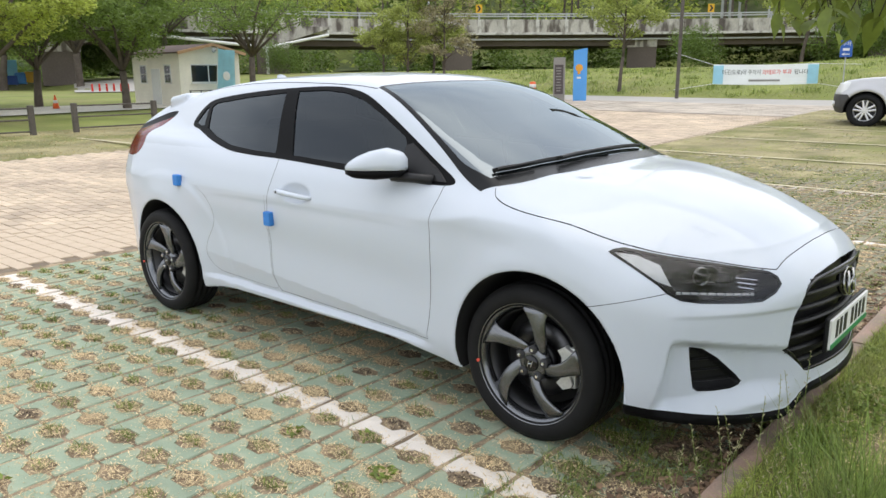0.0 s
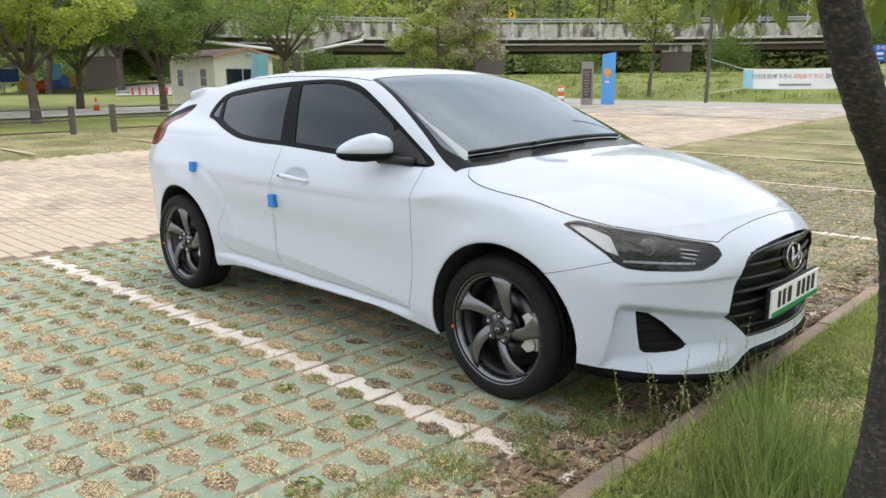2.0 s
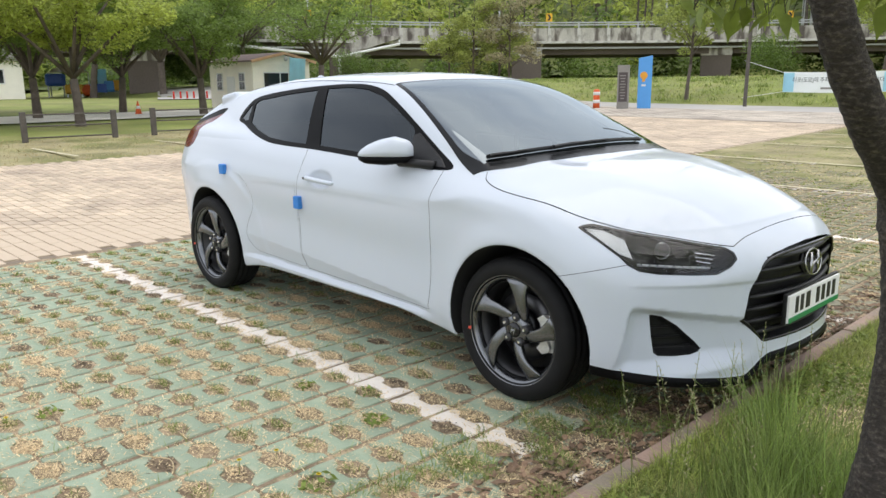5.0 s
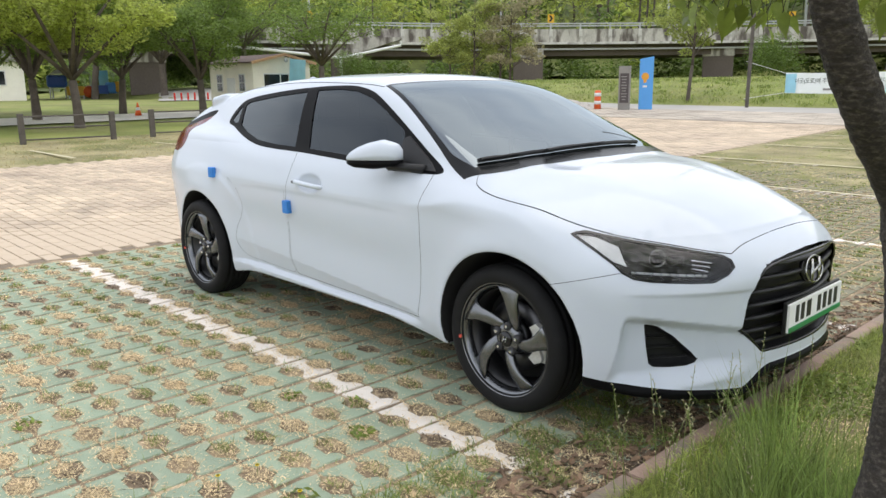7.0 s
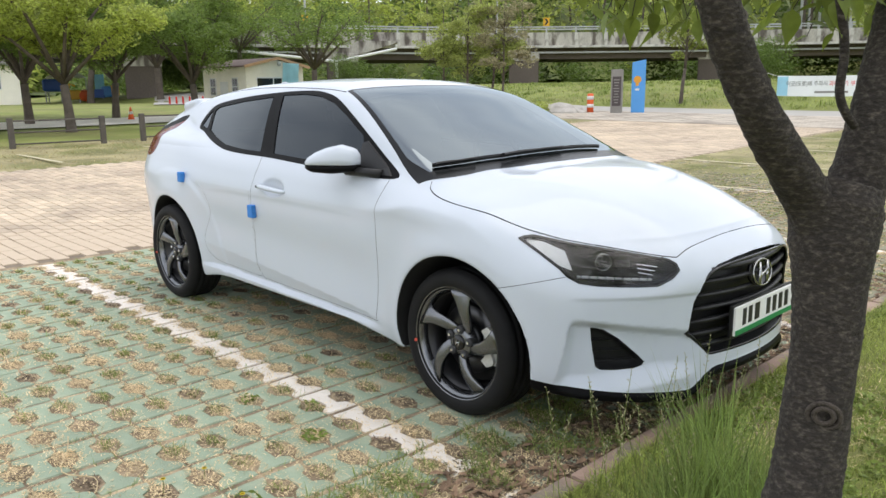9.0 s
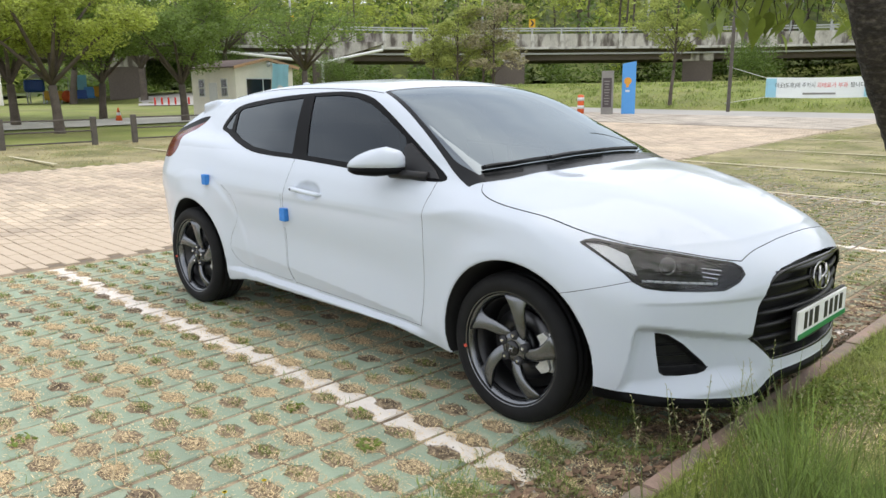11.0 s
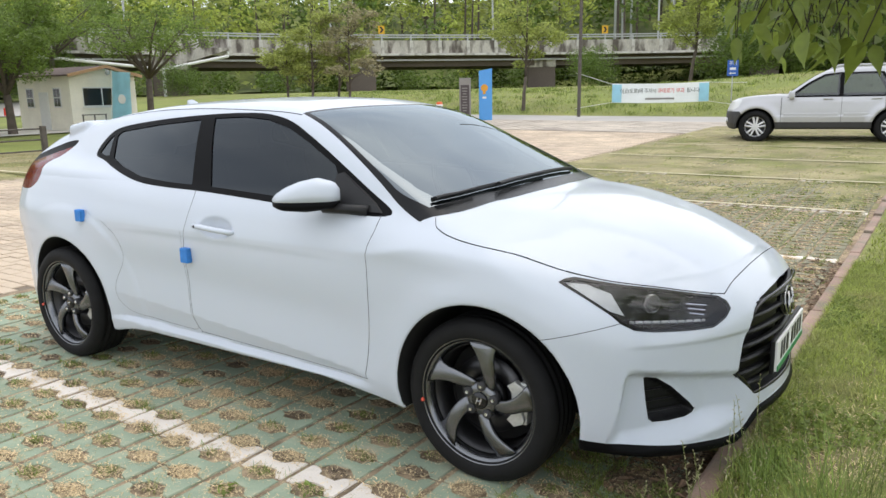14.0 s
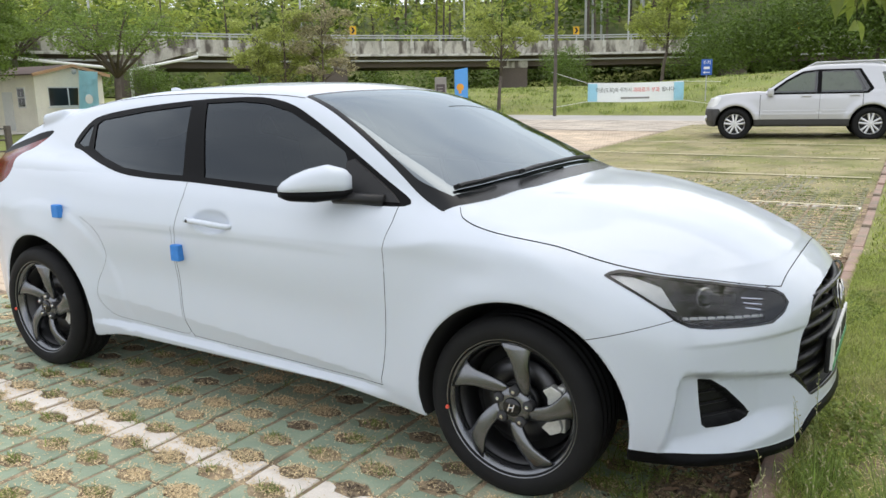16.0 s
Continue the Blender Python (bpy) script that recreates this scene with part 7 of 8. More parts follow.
def leaf_mesh(seed):
    """A pointed leaf with a fold along its midrib, hanging from the origin along +x."""
    r = np.random.default_rng(seed)
    L, W = 0.066 + 0.018 * r.random(), 0.015 + 0.005 * r.random()
    v, f = [], []
    n = 7
    for i in range(n):
        u = i / (n - 1)
        w = W * math.sin(math.pi * min(u * 1.08, 1.0) ** 0.75) * (1 - 0.35 * u)
        z = -0.25 * L * u * u * (0.4 + r.random() * 0.1)
        v += [(u * L, -w, z + 0.35 * w), (u * L, 0, z), (u * L, w, z + 0.35 * w)]
    for i in range(n - 1):
        a = 3 * i
        f += [(a, a + 3, a + 4, a + 1), (a + 1, a + 4, a + 5, a + 2)]
    return mesh_of("leaf", v, f, M["leaf_near"], True)


leaves = [leaf_mesh(k) for k in range(5)]
lr = np.random.default_rng(17)
part("branch", bm_tube(smooth_loop([(1.64, -1.20, 1.72), (1.45, -1.0, 1.84), (1.15, -0.80, 1.88), (0.80, -0.62, 1.84)], 5, False), [0.026] * 6 + [0.018] * 6 + [0.010] * 4, 8), M["bark"], near, "", True)
# twigs: where they hang down to, and how long they are
for k in range(84):
    if k >= 64:
        tip = Vector((0.95 + 0.28 * lr.random(), -1.50 + 0.40 * lr.random(), 1.45 + 0.12 * lr.random()))
    elif k >= 44:
        tip = Vector((1.36 + 0.26 * lr.random(), -1.28 + 0.42 * lr.random(), 1.42 + 0.14 * lr.random()))
    elif k < 30:
        tip = Vector((0.84 + 0.48 * lr.random(), -1.10 + 0.60 * lr.random(), 1.48 + 0.15 * lr.random()))
    else:
        tip = Vector((1.10 + 0.42 * lr.random(), -1.30 + 0.80 * lr.random(), 1.49 + 0.20 * lr.random()))
    away = Vector((lr.normal() * 0.10 + 0.08, lr.normal() * 0.12, 0.22 + 0.12 * lr.random()))
    pts = smooth_loop([tuple(tip + away), tuple(tip + away * 0.5 + Vector((0, 0, 0.04))), tuple(tip)], 5, False)
    tw = part("twig", bm_tube([tuple(p) for p in pts], list(np.linspace(0.0024, 0.0010, len(pts))), 5), M["bark"], near, "")
    for j in range(8):
        u = 0.2 + 0.8 * j / 7
        p = pts[min(int(u * (len(pts) - 1)), len(pts) - 1)]
        yaw = 360 * lr.random()
        m = Matrix.Translation(tuple(p)) @ pose(0, 0, 0, 0, 0, yaw) @ pose(0, 0, 0, lr.normal() * 30, 8 + 62 * lr.random(), 0)
        lf = new("leaf", leaves[int(lr.integers(0, 5))])
        lf.parent = tw
        s = 0.8 + 0.45 * lr.random()
        lf.matrix_basis = m @ Matrix.Diagonal((s, s, s, 1))
# the high crown over the walk
cs = [(1.6 + 1.9 * math.cos(a) * q, -1.3 + 1.9 * math.sin(a) * q, 2.5 + 1.6 * h) for a, q, h in zip(lr.random(40) * 6.28, lr.random(40) ** 0.5, lr.random(40))]
v, f = leaf_cloud(cs, [0.45] * 40, 3200, 0.045, 0.7, 71)
part("crown", mesh_of("crown", v, f, M["leaf_near"]), None, near, "fresh green crown")["kind"] = "stuff"


# ---- paving blocks, bricks and what grows between ----
PX, PY = 0.25, 0.1545          # one block's length and width
X0, Y0 = 0.138, -1.0757        # a joint line, and the far edge of the white row
rp = np.random.default_rng(3)


def block_outline():
    """Half-holes are notched into both long sides."""
    a, b, g = PX / 2 - 0.0115, PY / 2 - 0.0048, 0.043
    n = [(-a, -b), (-0.084, -b), (-0.060, -b + 0.018), (-0.040, -b + g), (0.040, -b + g), (0.060, -b + 0.018), (0.084, -b), (a, -b), (a, 0)]
    return n + [(-x, -y) for x, y in n]


def block_mesh(name, mat, seed):
    """A block with worn, uneven edges."""
    r = np.random.default_rng(seed)
    out = [(x + r.normal() * 0.0035, y + r.normal() * 0.0028) for x, y in block_outline()]
    k = len(out)
    top = [(x * 0.968, y * 0.955, 0.0) for x, y in out]
    edge = [(x, y, -0.004 - 0.003 * r.random()) for x, y in out]
    low = [(x, y, -0.035) for x, y in out]
    f = [(k + i, k + (i + 1) % k, (i + 1) % k, i) for i in range(k)]
    f += [(2 * k + i, 2 * k + (i + 1) % k, k + (i + 1) % k, k + i) for i in range(k)]
    # top in three strips
    f += [(0, 1, 2, 3, 13, 14, 15, 16, 17), (3, 4, 12, 13), (4, 5, 6, 7, 8, 9, 10, 11, 12)]
    return mesh_of(name, top + edge + low, f, mat)


paving = bpy.data.objects["pavement_soil"]
green_meshes = [block_mesh("grass_block", M["green_block"], k) for k in range(12)]
white_meshes = [block_mesh("line_block", M["white_block"], k + 40) for k in range(12)]
far_v, far_f, white_v, white_f, moss_v, moss_f = [], [], [], [], [], []
holes = []
proto_v, proto_f = np.array([v.co for v in green_meshes[0].vertices]), [tuple(p.vertices) for p in green_meshes[0].polygons]
for row in range(-16, 128):
    yc = Y0 - PY / 2 + row * PY
    white = row % 16 == 0
    for col in range(-18, 3):
        xc = X0 - PX / 2 + col * PX
        if not -4.44 < xc - PX / 2 or xc + PX / 2 > 0.66:
            continue
        if row < 130:
            holes.append((xc, yc - PY / 2))
        z = float(ground_z(xc, yc)) + 0.035
        tilt = (rp.normal() * 0.5, rp.normal() * 0.6)
        # the last blocks by the kerb have sunk and lie half buried
        sunk = 0.012 * max(0.0, xc - 0.15) / 0.4 * rp.random() if yc < 0.2 else 0.0
        m = pose(xc, yc, z - sunk + rp.normal() * 0.0012, tilt[0], tilt[1], rp.normal() * 0.4)
        near_part = -3.7 < xc < 0.66 and -3.2 < yc < -0.92
        if near_part:
            me = (white_meshes if white else green_meshes)[int(rp.integers(0, 12))]
            ob = new("line_block" if white else "grass_block", me)
            ob.parent = paving
            ob.matrix_basis = m
        else:
            pts = np.array([m @ Vector(v) for v in proto_v])
            (vs, fs) = (white_v, white_f) if white else (moss_v, moss_f) if yc > 1.2 else (far_v, far_f)
            base = len(vs) * len(proto_v)
            vs.append(pts)
            fs.extend([tuple(i + base for i in f) for f in proto_f])
# the bays go on behind the walk
rb = np.random.default_rng(88)
for row in range(-44, -16):
    yc = Y0 - PY / 2 + row * PY
    (vs, fs) = (white_v, white_f) if row % 16 == 0 else (far_v, far_f)
    for col in range(-18, 3):
        xc = X0 - PX / 2 + col * PX
        if -4.44 < xc - PX / 2 and xc + PX / 2 <= 0.66:
            m = pose(xc, yc, float(ground_z(xc, yc)) + 0.035, rb.normal() * 0.5, rb.normal() * 0.6, rb.normal() * 0.4)
            base = len(vs) * len(proto_v)
            vs.append(np.array([m @ Vector(v) for v in proto_v]))
            fs.extend([tuple(i + base for i in f) for f in proto_f])
for nm, vs, fs, mat, text in (("mossy_blocks", moss_v, moss_f, M["mossy_block"], "overgrown greyish grass blocks of the far bays"), ("grass_blocks", far_v, far_f, M["green_block_far"], "green concrete grass blocks"), ("line_blocks", white_v, white_f, M["white_block"], "white painted blocks of the bay lines")):
    part(nm, mesh_of(nm, np.concatenate(vs), fs, mat), None, paving, text)["kind"] = "stuff"


def blades(name, pts, heights, widths, lean, mat, label, category, parent=None, seed=0, droop=0.5):
    """Curved blades, each of a quad and a tip."""
    r = np.random.default_rng(seed)
    pts, n = np.asarray(pts, float), len(pts)
    a = r.random(n) * 2 * np.pi
    d = np.stack([np.cos(a), np.sin(a), np.zeros(n)], 1)
    side = np.stack([-np.sin(a), np.cos(a), np.zeros(n)], 1)
    h, w = np.asarray(heights)[:, None], np.asarray(widths)[:, None]
    ln = (np.asarray(lean) * (0.3 + r.random(n)))[:, None]
    up = np.array([0, 0, 1.0])
    mid = pts + up * h * 0.55 + d * ln * h * 0.35
    tip = pts + up * h * (1 - droop * 0.3 * ln) + d * ln * h * 1.0
    v = np.stack([pts - side * w / 2, pts + side * w / 2, mid + side * w * 0.42, mid - side * w * 0.42, tip], 1).reshape(-1, 3)
    i = np.arange(n) * 5
    me = bpy.data.meshes.new(name)
    me.vertices.add(len(v))
    me.vertices.foreach_set("co", v.ravel())
    loops = np.concatenate([np.stack([i, i + 1, i + 2, i + 3], 1), np.stack([i + 3, i + 2, i + 4, i * 0 - 1], 1)], 1).reshape(-1)
    loops = loops[loops >= 0]
    me.loops.add(len(loops))
    me.loops.foreach_set("vertex_index", loops.astype(np.int32))
    starts = np.empty(2 * n, np.int32)
    starts[0::2], starts[1::2] = np.arange(n) * 7, np.arange(n) * 7 + 4
    me.polygons.add(2 * n)
    me.polygons.foreach_set("loop_start", starts)
    me.polygons.foreach_set("loop_total", np.tile([4, 3], n).astype(np.int32))
    me.materials.append(mat)
    me.update(calc_edges=True)
    ob = new(name, me)
    if parent:
        ob.parent = parent
        ob["kind"], ob["label"] = "stuff", label
    else:
        tagged(ob, label, category, "", "stuff")
    return ob


holes = np.array(holes)
gr = np.random.default_rng(5)
dist = np.hypot(holes[:, 0] - 1.5, holes[:, 1] + 3.1)
# straw, weeds or dark litter in the holes, thinning out with distance
sp, wp, dp = [], [], []
for (hx, hy), dd in zip(holes, dist):
    near_hole = dd < 6.5
    patch = noise.noise(Vector((hx * 1.1, hy * 1.1, 2.0)))
    pick = gr.random() + 0.35 * patch
    n = int((430 if dd < 4.6 else 150 if dd < 7 else 42 if dd < 10 else 12) * (0.6 + 0.7 * gr.random()))
    dark = pick < 0.14 and near_hole
    green = pick > 0.50
    if dark or (near_hole and gr.random() < 0.12):
        k = 60 if dark else 22
        q = gr.normal(size=(k, 2)) * [0.034, 0.018]
        dp.append(np.c_[hx + q[:, 0], hy + q[:, 1], np.full(k, -0.002)])
    n = n // 5 if dark else int(n * 0.6) if green else n
    wide = gr.random() < 0.4
    q = gr.normal(size=(n, 2)) * ([0.070, 0.033] if wide else [0.053, 0.030])
    q += gr.normal(size=2) * [0.012, 0.006]
    z = np.where((np.abs(q[:, 0]) > 0.066) | (np.abs(q[:, 1]) > 0.038), 0.0008, 0.0015)
    sp.append(np.c_[hx + q[:, 0], hy + q[:, 1], z])
    if green:
        k = int(gr.integers(30, 110)) if dd < 7 else 26 if dd < 11 else 9
        q = gr.normal(size=(k, 2)) * [0.030, 0.015] + gr.normal(size=2) * [0.02, 0.006]
        wp.append(np.c_[hx + q[:, 0], hy + q[:, 1], np.full(k, -0.009)])
# bits along the joints between the blocks' ends
n = 30000
jx = X0 + PX * gr.integers(-17, 3, n) + gr.normal(size=n) * 0.008
jy = -3.3 + 8.5 * gr.random(n)
jn = np.array([noise.noise(Vector((a * 3.1, b * 3.1, 7.0))) for a, b in zip(jx, jy)])
keep = (jx < 0.66) & (jn > -0.10)
sp.append(np.c_[jx, jy, np.full(n, -0.008)][keep][:16000])
keep = (jx < 0.66) & (jn < -0.12)
wp.append(np.c_[jx, jy, np.full(n, -0.010)][keep][:4500])
n = 9000
rx, ry = -4.3 + 4.9 * gr.random(n), Y0 + PY * gr.integers(-15, 30, n) + gr.normal(size=n) * 0.007
rn = np.array([noise.noise(Vector((a * 2.3, b * 2.3, 11.0))) for a, b in zip(rx, ry)])
sp.append(np.c_[rx, ry, np.full(n, -0.001)][rn > -0.05])
sp, wp, dp = np.concatenate(sp), np.concatenate(wp), np.concatenate(dp)
for q in (sp, wp, dp):
    q[:, 2] += ground_z(q[:, 0], q[:, 1]) + 0.035


def grain(q):
    """Pieces get broader with distance, where single straws no longer show."""
    return np.clip(np.hypot(q[:, 0] - 1.5, q[:, 1] + 3.1) / 4.0, 0.7, 3.0)


blades("straw", sp, 0.0025 + 0.0035 * gr.random(len(sp)), (0.0040 + 0.0034 * gr.random(len(sp))) * grain(sp), 2.0 + 3.0 * gr.random(len(sp)), M["straw"], "dry straw in the holes of the blocks", "straw", None, 1, 0.1)
blades("litter", dp, 0.003 + 0.006 * gr.random(len(dp)), 0.004 + 0.006 * gr.random(len(dp)), 2.0 + 2.0 * gr.random(len(dp)), M["litter"], "dark brown litter in the holes of the blocks", "litter", None, 3, 0.1)
blades("weeds", wp, 0.010 + 0.030 * gr.random(len(wp)) ** 1.4, (0.0022 + 0.0022 * gr.random(len(wp))) * grain(wp), np.full(len(wp), 1.5), M["weed"], "small green weeds in the holes of the blocks", "weeds", None, 2)
# the far bays are overgrown
n = 42000
fx, fy2 = -4.4 + 5.05 * gr.random(n), 2.5 + 17.0 * gr.random(n)
keep = gr.random(n) < np.clip((fy2 - 2.5) / 6, 0.12, 1)
fx, fy2 = fx[keep], fy2[keep]
blades("bay_grass", np.c_[fx, fy2, ground_z(fx, fy2) + 0.02], 0.018 + 0.022 * gr.random(len(fx)), 0.006 + 0.006 * gr.random(len(fx)), np.full(len(fx), 1.6), M["dry_blade"], "yellowed grass over the far bays", "grass", None, 4)
n = 26000
fx, fy2 = -4.4 + 5.05 * gr.random(n), 2.5 + 17.0 * gr.random(n)
keep = gr.random(n) < np.clip((fy2 - 2.0) / 8, 0.1, 1)
fx, fy2 = fx[keep], fy2[keep]
blades("bay_grass", np.c_[fx, fy2, ground_z(fx, fy2) + 0.02], 0.018 + 0.028 * gr.random(len(fx)), 0.006 + 0.006 * gr.random(len(fx)), np.full(len(fx), 1.4), M["grass"], "green grass over the far bays", "grass", None, 6)
n = 16000
fx, fy2 = -16.3 + 4.8 * gr.random(n), -6 + 22.0 * gr.random(n)
blades("lot_grass", np.c_[fx, fy2, ground_z(fx, fy2) + 0.03], 0.015 + 0.02 * gr.random(n), 0.007 + 0.006 * gr.random(n), np.full(n, 1.6), M["dry_blade"], "yellowed grass over the bays by the fence", "grass", None, 7)
for k in range(-3, 7):
    yl = -1.15 + 2.47 * k
    z0 = float(ground_z(-13.8, yl)) + 0.05
    ln = new("bay_line", mesh_from("bay_line", bm_box((3.9, 0.075, 0.006), (-13.7, yl, z0 - 0.012), 0.0, None), M["line_far"]))
    tagged(ln, "faded white bay line in the dry grass", "line", "bay lines", "structure")

for k in range(3, 7):
    yl = Y0 - PY / 2 + 16 * k * PY
    ln = sheet("bay_line", -4.3, 0.60, yl - 0.035, yl + 0.035, 0.022, M["line_far"], "faded white bay line in the dry grass", 40, 1)

# bricks of the lane
lane = bpy.data.objects["pavement_lane"]
BL, BW = 0.24, 0.12
bv = np.array([(-0.5, -0.5, 0), (0.5, -0.5, 0), (0.5, 0.5, 0), (-0.5, 0.5, 0)])
brick_me = []
for k in range(3):
    a, b = BL / 2 - 0.0045, BW / 2 - 0.0045
    top = [(-a + 0.004, -b + 0.004, 0), (a - 0.004, -b + 0.004, 0), (a - 0.004, b - 0.004, 0), (-a + 0.004, b - 0.004, 0)]
    mid = [(-a, -b, -0.005), (a, -b, -0.005), (a, b, -0.005), (-a, b, -0.005)]
    low = [(x, y, -0.03) for x, y, _ in mid]
    f = [(0, 1, 2, 3)] + [(4 + i, 4 + (i + 1) % 4, (i + 1) % 4, i) for i in range(4)] + [(8 + i, 8 + (i + 1) % 4, 4 + (i + 1) % 4, 4 + i) for i in range(4)]
    brick_me.append(mesh_of("brick", top + mid + low, f, M["brick"]))
bp, bf = np.array([v.co for v in brick_me[0].vertices]), np.array([list(p.vertices) for p in brick_me[0].polygons])
allv, cnt, singles = [], 0, 0
rows_n = int((16.8 + 8) / BW)
for r_ in range(rows_n):
    yc = -8 + (r_ + 0.5) * BW
    xs = -4.47 - BL / 2 - BL * np.arange(0, 31) - (BL / 2 if r_ % 2 else 0)
    xs = xs[xs > -11.45]
    for xc in xs:
        z = float(ground_z(xc, yc)) + 0.035 + gr.normal() * 0.0012
        if xc > -6.1 and -2.6 < yc < 1.6 and singles < 300:
            ob = new("brick", brick_me[singles % 3])
            ob.parent = lane
            ob.matrix_basis = pose(xc, yc, z, gr.normal() * 0.3, gr.normal() * 0.3, 0)
            singles += 1
        else:
            allv.append(bp + np.array([xc, yc, z]))
allv = np.array(allv)
ff = (bf[None] + 12 * np.arange(len(allv))[:, None, None]).reshape(-1, 4)
part("bricks", mesh_of("bricks", allv.reshape(-1, 3), ff, M["brick"]), None, lane, "buff paving bricks")["kind"] = "stuff"
# coarser paving of the turning area
sq = bpy.data.objects["pavement_square"]
allv = []
for r_ in range(int(4.5 / 0.225)):
    yc = 16.9 + (r_ + 0.5) * 0.225
    for xc in np.arange(-23.5 + (0.225 if r_ % 2 else 0), 3.6, 0.45):
        allv.append(bp * np.array([2, 2, 1]) + np.array([xc, yc, float(ground_z(xc, yc)) + 0.035]))
allv = np.array(allv)
ff = (bf[None] + 12 * np.arange(len(allv))[:, None, None]).reshape(-1, 4)
part("pavers", mesh_of("pavers", allv.reshape(-1, 3), ff, M["square_paver"]), None, sq, "buff paving blocks")["kind"] = "stuff"

# grass of the verge: short by the kerb, tall round the tree
def worn(x, y):
    """Bare patches in the verge."""
    n = np.array([noise.noise(Vector((a * 1.3, b * 1.3, 5.0))) + 0.5 * noise.noise(Vector((a * 4, b * 4, 9.0))) for a, b in zip(x, y)])
    return np.exp(-(((x - 1.05) / 0.30) ** 2 + ((y - 0.1) / 0.5) ** 2)) + np.clip(n - 0.15, 0, 1) * 1.6


n = 120000
vx, vy = 0.782 + 2.4 * gr.random(n) ** 1.45, -3.3 + 6.9 * gr.random(n)
keep = gr.random(n) > worn(vx, vy) * 0.8
vx, vy = vx[keep], vy[keep]
h = 0.018 + 0.040 * gr.random(len(vx)) ** 1.3
blades("verge_grass", np.c_[vx, vy, np.full(len(vx), 0.034)], h, 0.0022 + 0.002 * gr.random(len(vx)), 0.8 + 1.2 * gr.random(len(vx)), M["grass"], "short green grass of the verge", "grass", None, 8)
# coarser grass on the verge farther off
ro = np.random.default_rng(61)
n = 60000
vx, vy = 0.80 + 7.5 * ro.random(n), -8.5 + 17.5 * ro.random(n)
keep = ((vx > 3.0) | (vy < -3.1) | (vy > 3.4)) & (ro.random(n) > worn(vx, vy) * 0.8)
vx, vy = vx[keep], vy[keep]
blades("verge_grass", np.c_[vx, vy, ground_z(vx, vy) + 0.069], 0.022 + 0.040 * ro.random(len(vx)) ** 1.3, 0.007 + 0.006 * ro.random(len(vx)), 0.8 + 1.2 * ro.random(len(vx)), M["grass"], "short green grass of the verge farther off", "grass", None, 31)
n = 70000
vx, vy = 0.80 + 1.3 * gr.random(n), -2.6 + 2.7 * gr.random(n)
tall = np.exp(-(((vx - 1.34) / 0.22) ** 2 + ((vy + 1.10) / 0.32) ** 2)) + 0.8 * np.exp(-(((vx - 1.50) / 0.30) ** 2 + ((vy + 1.65) / 0.45) ** 2)) + 0.35 * np.exp(-(((vx - 1.25) / 0.30) ** 2 + ((vy + 1.30) / 0.60) ** 2)) + 0.65 * np.exp(-(((vx - 1.10) / 0.12) ** 2 + ((vy + 0.85) / 0.16) ** 2)) + 0.50 * np.exp(-(((vx - 0.89) / 0.07) ** 2 + ((vy + 0.42) / 0.22) ** 2))
clump = np.array([noise.noise(Vector((a * 9, b * 9, 1.7))) for a, b in zip(vx, vy)])
tall = np.clip(tall, 0, 1.0) * (0.75 + 0.5 * clump)
keep = gr.random(n) < tall * 0.75
vx, vy, tall = vx[keep], vy[keep], tall[keep]
h = 0.04 + tall * (0.10 + 0.42 * gr.random(len(vx)) ** 1.8)
blades("tall_grass", np.c_[vx, vy, np.full(len(vx), 0.034)], h, 0.0024 + 0.002 * gr.random(len(vx)), np.full(len(vx), 0.55), M["tall_grass"], "tall thin green grass round the tree", "grass", None, 15)
# broad-leaved weeds among the short grass, dry bits on the bare spots
n = 5200
vx, vy = 0.80 + 0.75 * gr.random(n) ** 1.2, -2.2 + 4.6 * gr.random(n)
keep = np.array([noise.noise(Vector((a * 3.2, b * 3.2, 4.4))) for a, b in zip(vx, vy)]) > 0.02
v, f = leaf_cloud(np.c_[vx, vy, np.full(n, 0.052)][keep], np.full(keep.sum(), 0.022), int(keep.sum() * 4), 0.013, 0.7, 61)
tagged(new("verge_weeds", mesh_of("verge_weeds", v, f, M["weed"])), "low broad-leaved weeds among the short grass", "weeds", "", "stuff")
n = 26000
vx, vy = 0.79 + 1.4 * gr.random(n) ** 1.2, -1.6 + 5.6 * gr.random(n)
keep = gr.random(n) < np.clip(worn(vx, vy) * 1.1, 0.04, 0.8)
vx, vy = vx[keep], vy[keep]
blades("verge_straw", np.c_[vx, vy, np.full(len(vx), 0.038)], 0.005 + 0.008 * gr.random(len(vx)), 0.0028 + 0.003 * gr.random(len(vx)), np.full(len(vx), 4.0), M["straw"], "dry cut grass on the verge", "straw", None, 23, 0.1)
n = 38000
vx, vy = 0.84 + 5.0 * gr.random(n), 1.5 + 17.5 * gr.random(n)
blades("verge_grass", np.c_[vx, vy, ground_z(vx, vy) + 0.068], 0.025 + 0.035 * gr.random(n), 0.006 + 0.005 * gr.random(n), np.full(n, 1.3), M["grass"], "short green grass of the verge", "grass", None, 9)
n = 42000
lx, ly = -34 + 60 * gr.random(n), 24.4 + 14 * gr.random(n) ** 1.3
blades("bank_grass", np.c_[lx, ly, ground_z(lx, ly) - 0.01], 0.04 + 0.05 * gr.random(n), 0.014 + 0.014 * gr.random(n), np.full(n, 1.2), M["grass"], "rough grass on the bank", "grass", None, 10)

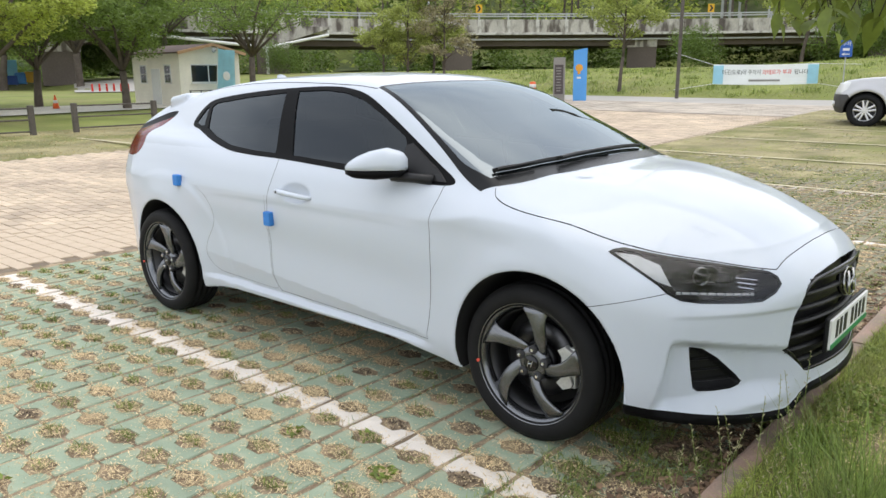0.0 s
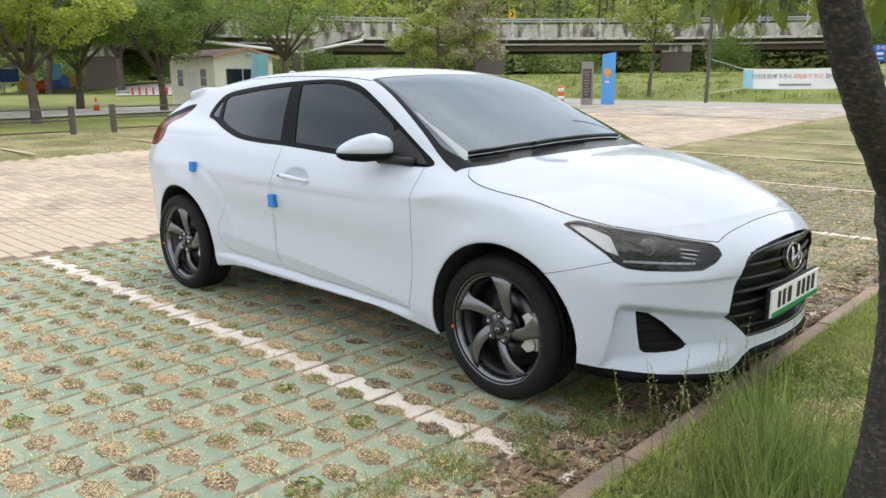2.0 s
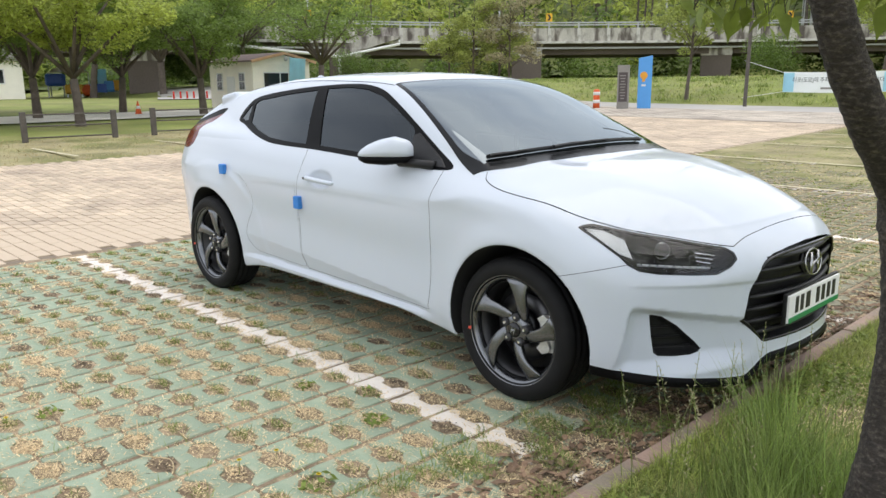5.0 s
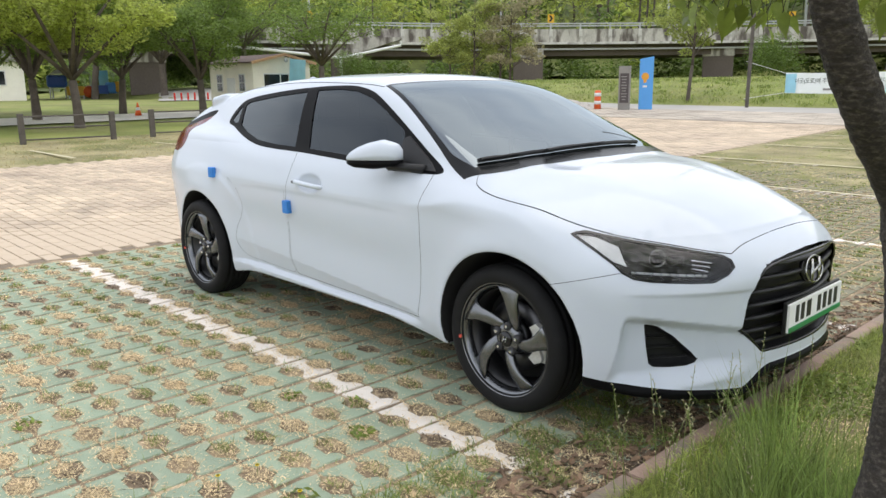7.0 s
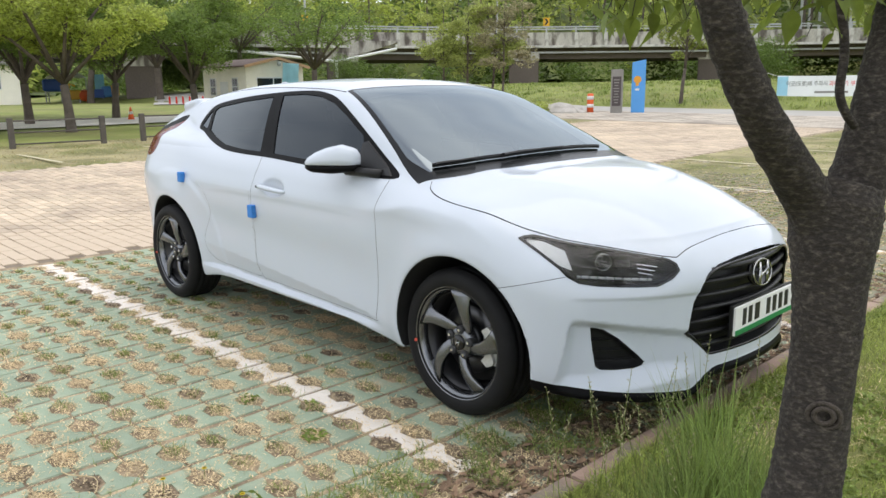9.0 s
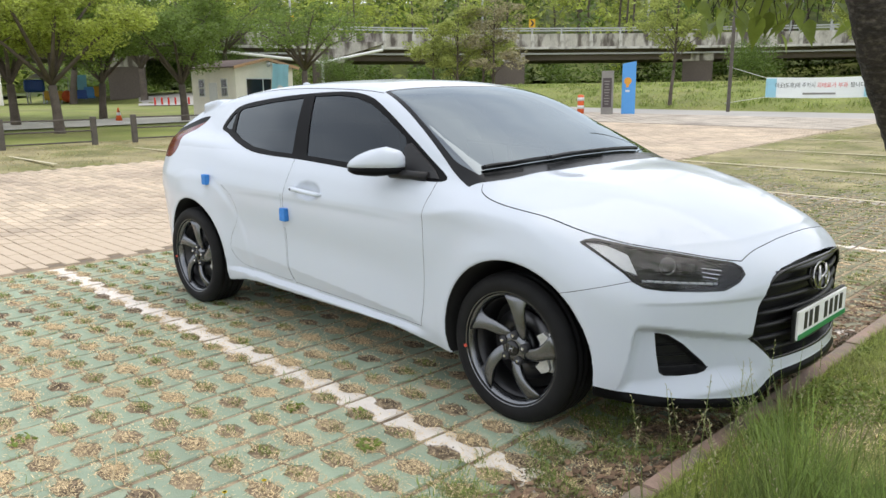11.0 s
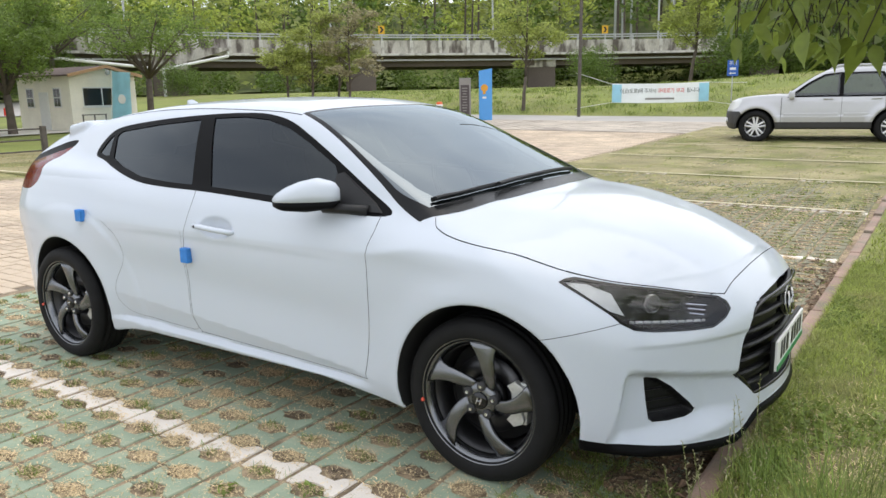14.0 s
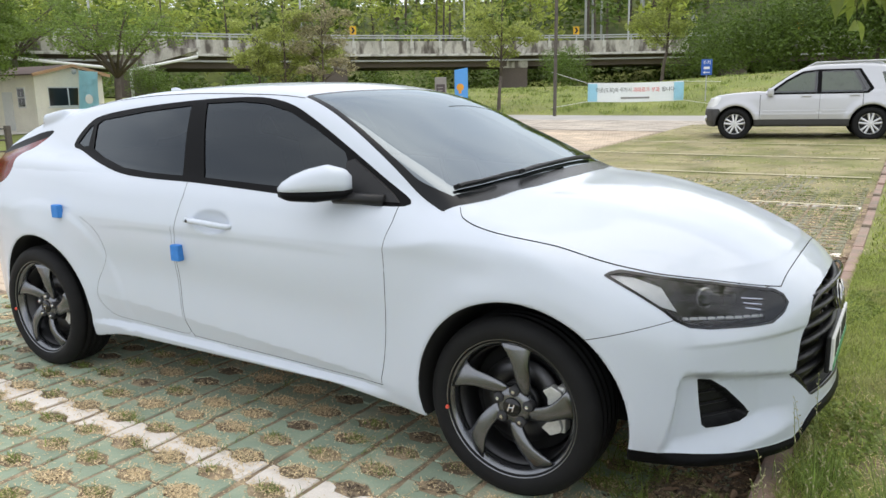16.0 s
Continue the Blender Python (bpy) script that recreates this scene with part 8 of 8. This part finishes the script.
n = 520
cx, cy = -30 + 52 * gr.random(n), 24.6 + 12 * gr.random(n) ** 1.2
r0 = 0.10 + 0.16 * gr.random(n)
tx, ty = (np.repeat(cx, 26) + gr.normal(size=n * 26) * np.repeat(r0, 26)), (np.repeat(cy, 26) + gr.normal(size=n * 26) * np.repeat(r0, 26))
blades("bank_tufts", np.c_[tx, ty, ground_z(tx, ty) - 0.02], (0.10 + 0.14 * gr.random(n * 26)), 0.016 + 0.014 * gr.random(n * 26), np.full(n * 26, 0.9), M["weed"], "taller green tufts on the bank", "grass", None, 27)

# weeds, dead leaves and sunken grass between line and kerb
# leaf litter, laid dark and thick to add shade under the front bumper
n = 9000
vx, vy = 0.25 + 0.445 * gr.random(n) ** 0.55, -1.25 + 2.6 * gr.random(n)
blades("kerb_litter", np.c_[vx, vy, np.full(n, -0.004)], 0.004 + 0.007 * gr.random(n), 0.006 + 0.007 * gr.random(n), 2.0 + 2.0 * gr.random(n), M["litter"], "dark leaf litter along the kerb, also darkening the shaded ground under the bumper", "litter", None, 24, 0.1)
n = 20000
vx, vy = 0.10 + 0.60 * gr.random(n) ** 0.7, -3.0 + 3.2 * gr.random(n)
clump = np.array([noise.noise(Vector((a * 5, b * 5, 0.3))) for a, b in zip(vx, vy)])
keep = clump > 0.08
blades("edge_grass", np.c_[vx, vy, np.full(n, -0.007)][keep], 0.012 + 0.035 * gr.random(keep.sum()), 0.002 + 0.002 * gr.random(keep.sum()), np.full(keep.sum(), 1.4), M["weed"], "sparse green grass by the kerb", "grass", None, 12)
n = 11000
vx, vy = 0.0 + 0.70 * gr.random(n) ** 0.6, -3.0 + 3.4 * gr.random(n)
keep = (vy < -0.95) | (gr.random(n) < 0.06)
vx, vy = vx[keep], vy[keep]
n = len(vx)
blades("edge_straw", np.c_[vx, vy, np.full(n, -0.003)], 0.004 + 0.007 * gr.random(n), 0.0022 + 0.002 * gr.random(n), np.full(n, 4.5), M["straw"], "dry straw by the kerb", "straw", None, 13, 0.1)
n = 1300
vx, vy = 0.30 + 0.40 * gr.random(n) ** 0.5, -1.75 + 5.5 * gr.random(n) ** 1.5
v, f = [], []
for a, b in zip(vx, vy):
    rz, L, W = gr.random() * 6.28, 0.012 + 0.020 * gr.random(), 0.006 + 0.008 * gr.random()
    c, s = math.cos(rz), math.sin(rz)
    z = -0.003 + 0.012 * gr.random()
    i = len(v)
    for u, w, zz in ((-1, 0, 0), (-0.3, -1, 0.006 * gr.random()), (0.5, -0.8, 0.012 * gr.random()), (1, 0, 0.008), (0.5, 0.8, 0.014 * gr.random()), (-0.3, 1, 0.010 * gr.random())):
        v.append((a + c * u * L - s * w * W, b + s * u * L + c * w * W, z + zz))
    f += [(i, i + 1, i + 2, i + 3), (i, i + 3, i + 4, i + 5)]
tagged(new("dead_leaves", mesh_of("dead_leaves", v, f, M["dead_leaf"])), "brown dead leaves gathered along the kerb", "leaves", "", "stuff")

# seed stalks in front of the bumper and in the tall grass
for k in range(54):
    if k < 9:
        bx_, by_ = 0.60 + 0.16 * gr.random(), -1.15 + 0.75 * gr.random()
    else:
        bx_, by_ = 0.84 + 0.50 * gr.random(), -1.35 + 1.15 * gr.random()
    H = 0.14 + 0.10 * gr.random() if k < 9 else 0.30 + 0.18 * gr.random()
    st = thing("seed_stalk", pose(bx_, by_, -0.01, 0, 0, 360 * gr.random()), "thin grass stalk with a feathery seed head", "grass stalk", "seed stalks")
    top = Vector((0.05 + 0.05 * gr.random(), 0, H))
    part("stem", bm_tube([(0, 0, 0), top * 0.5 + Vector((-0.01, 0, 0.02)), top], [0.0015, 0.0012, 0.0008], 4), M["weed"], st)
    bm = None
    for j in range(9):
        u = 0.72 + 0.28 * j / 8
        p = Vector((top.x * u * u, 0, H * u))
        a = j * 2.4
        q = p + Vector((math.cos(a), math.sin(a), 0.9)) * (0.011 * (1.25 - u) * 2)
        bm = bm_tube([p, p.lerp(q, 0.6), q], [0.0006, 0.0018, 0.0005], 4, bm)
    part("seed_head", bm, M["seed"], st)["kind"] = "stuff"

# yellow flowers in a few holes and by the tree
for hx, hy, H in ((-0.237 - 0.0, -1.85, 0.05), (-0.23, -2.0, 0.07), (-1.24, -2.47, 0.05), (0.03, -1.85, 0.06), (1.58, -2.05, 0.22), (1.62, -2.0, 0.20), (1.55, -2.1, 0.26), (1.66, -2.08, 0.18), (1.60, -1.95, 0.24)):
    fl = thing("yellow_flower", pose(hx, hy, -0.012), "small yellow flower on a thin green stem", "flower", "yellow flowers")
    part("stem", bm_tube([(0, 0, 0), (0.006, 0, H)], 0.0012, 4), M["weed"], fl)
    bm = None
    for j in range(8):
        a = j * math.pi / 4
        bm = bm_box((0.009, 0.006, 0.002), (0.006 + 0.0035 * math.cos(a), 0.0035 * math.sin(a), H + 0.001), 0.0, Matrix.Rotation(a, 3, "Z"), 1, bm)
    part("bloom", bm, M["flower"], fl)
# a few broad-leaved weeds
for hx, hy, s, n in ((-0.237, -1.394, 1.0, 60), (0.013, -1.85, 1.3, 26), (-1.24, -2.31, 1.0, 24), (-0.74, -1.39, 0.9, 22), (-0.49, -1.24, 0.9, 20)):
    v, f = leaf_cloud([(hx, hy, 0.008)], [0.055 * s], n, 0.014 * s, 0.35, int(abs(hx) * 100))
    w = new("green_weed", mesh_of("green_weed", v, f, M["weed"]))
    tagged(w, "low green weed in a hole of the blocks", "weed", "green weeds", "stuff")
# dry stalk lying on the blocks
tw = new("dry_stalk", mesh_from("dry_stalk", bm_tube(smooth_loop([(-0.86, -2.10, 0.03), (-0.78, -2.13, 0.012), (-0.62, -2.20, 0.008), (-0.50, -2.13, 0.006), (-0.40, -2.16, 0.004)], 4, False), 0.0022, 6), M["straw"]))
tagged(tw, "pale dry plant stalk lying on the blocks", "stalk")
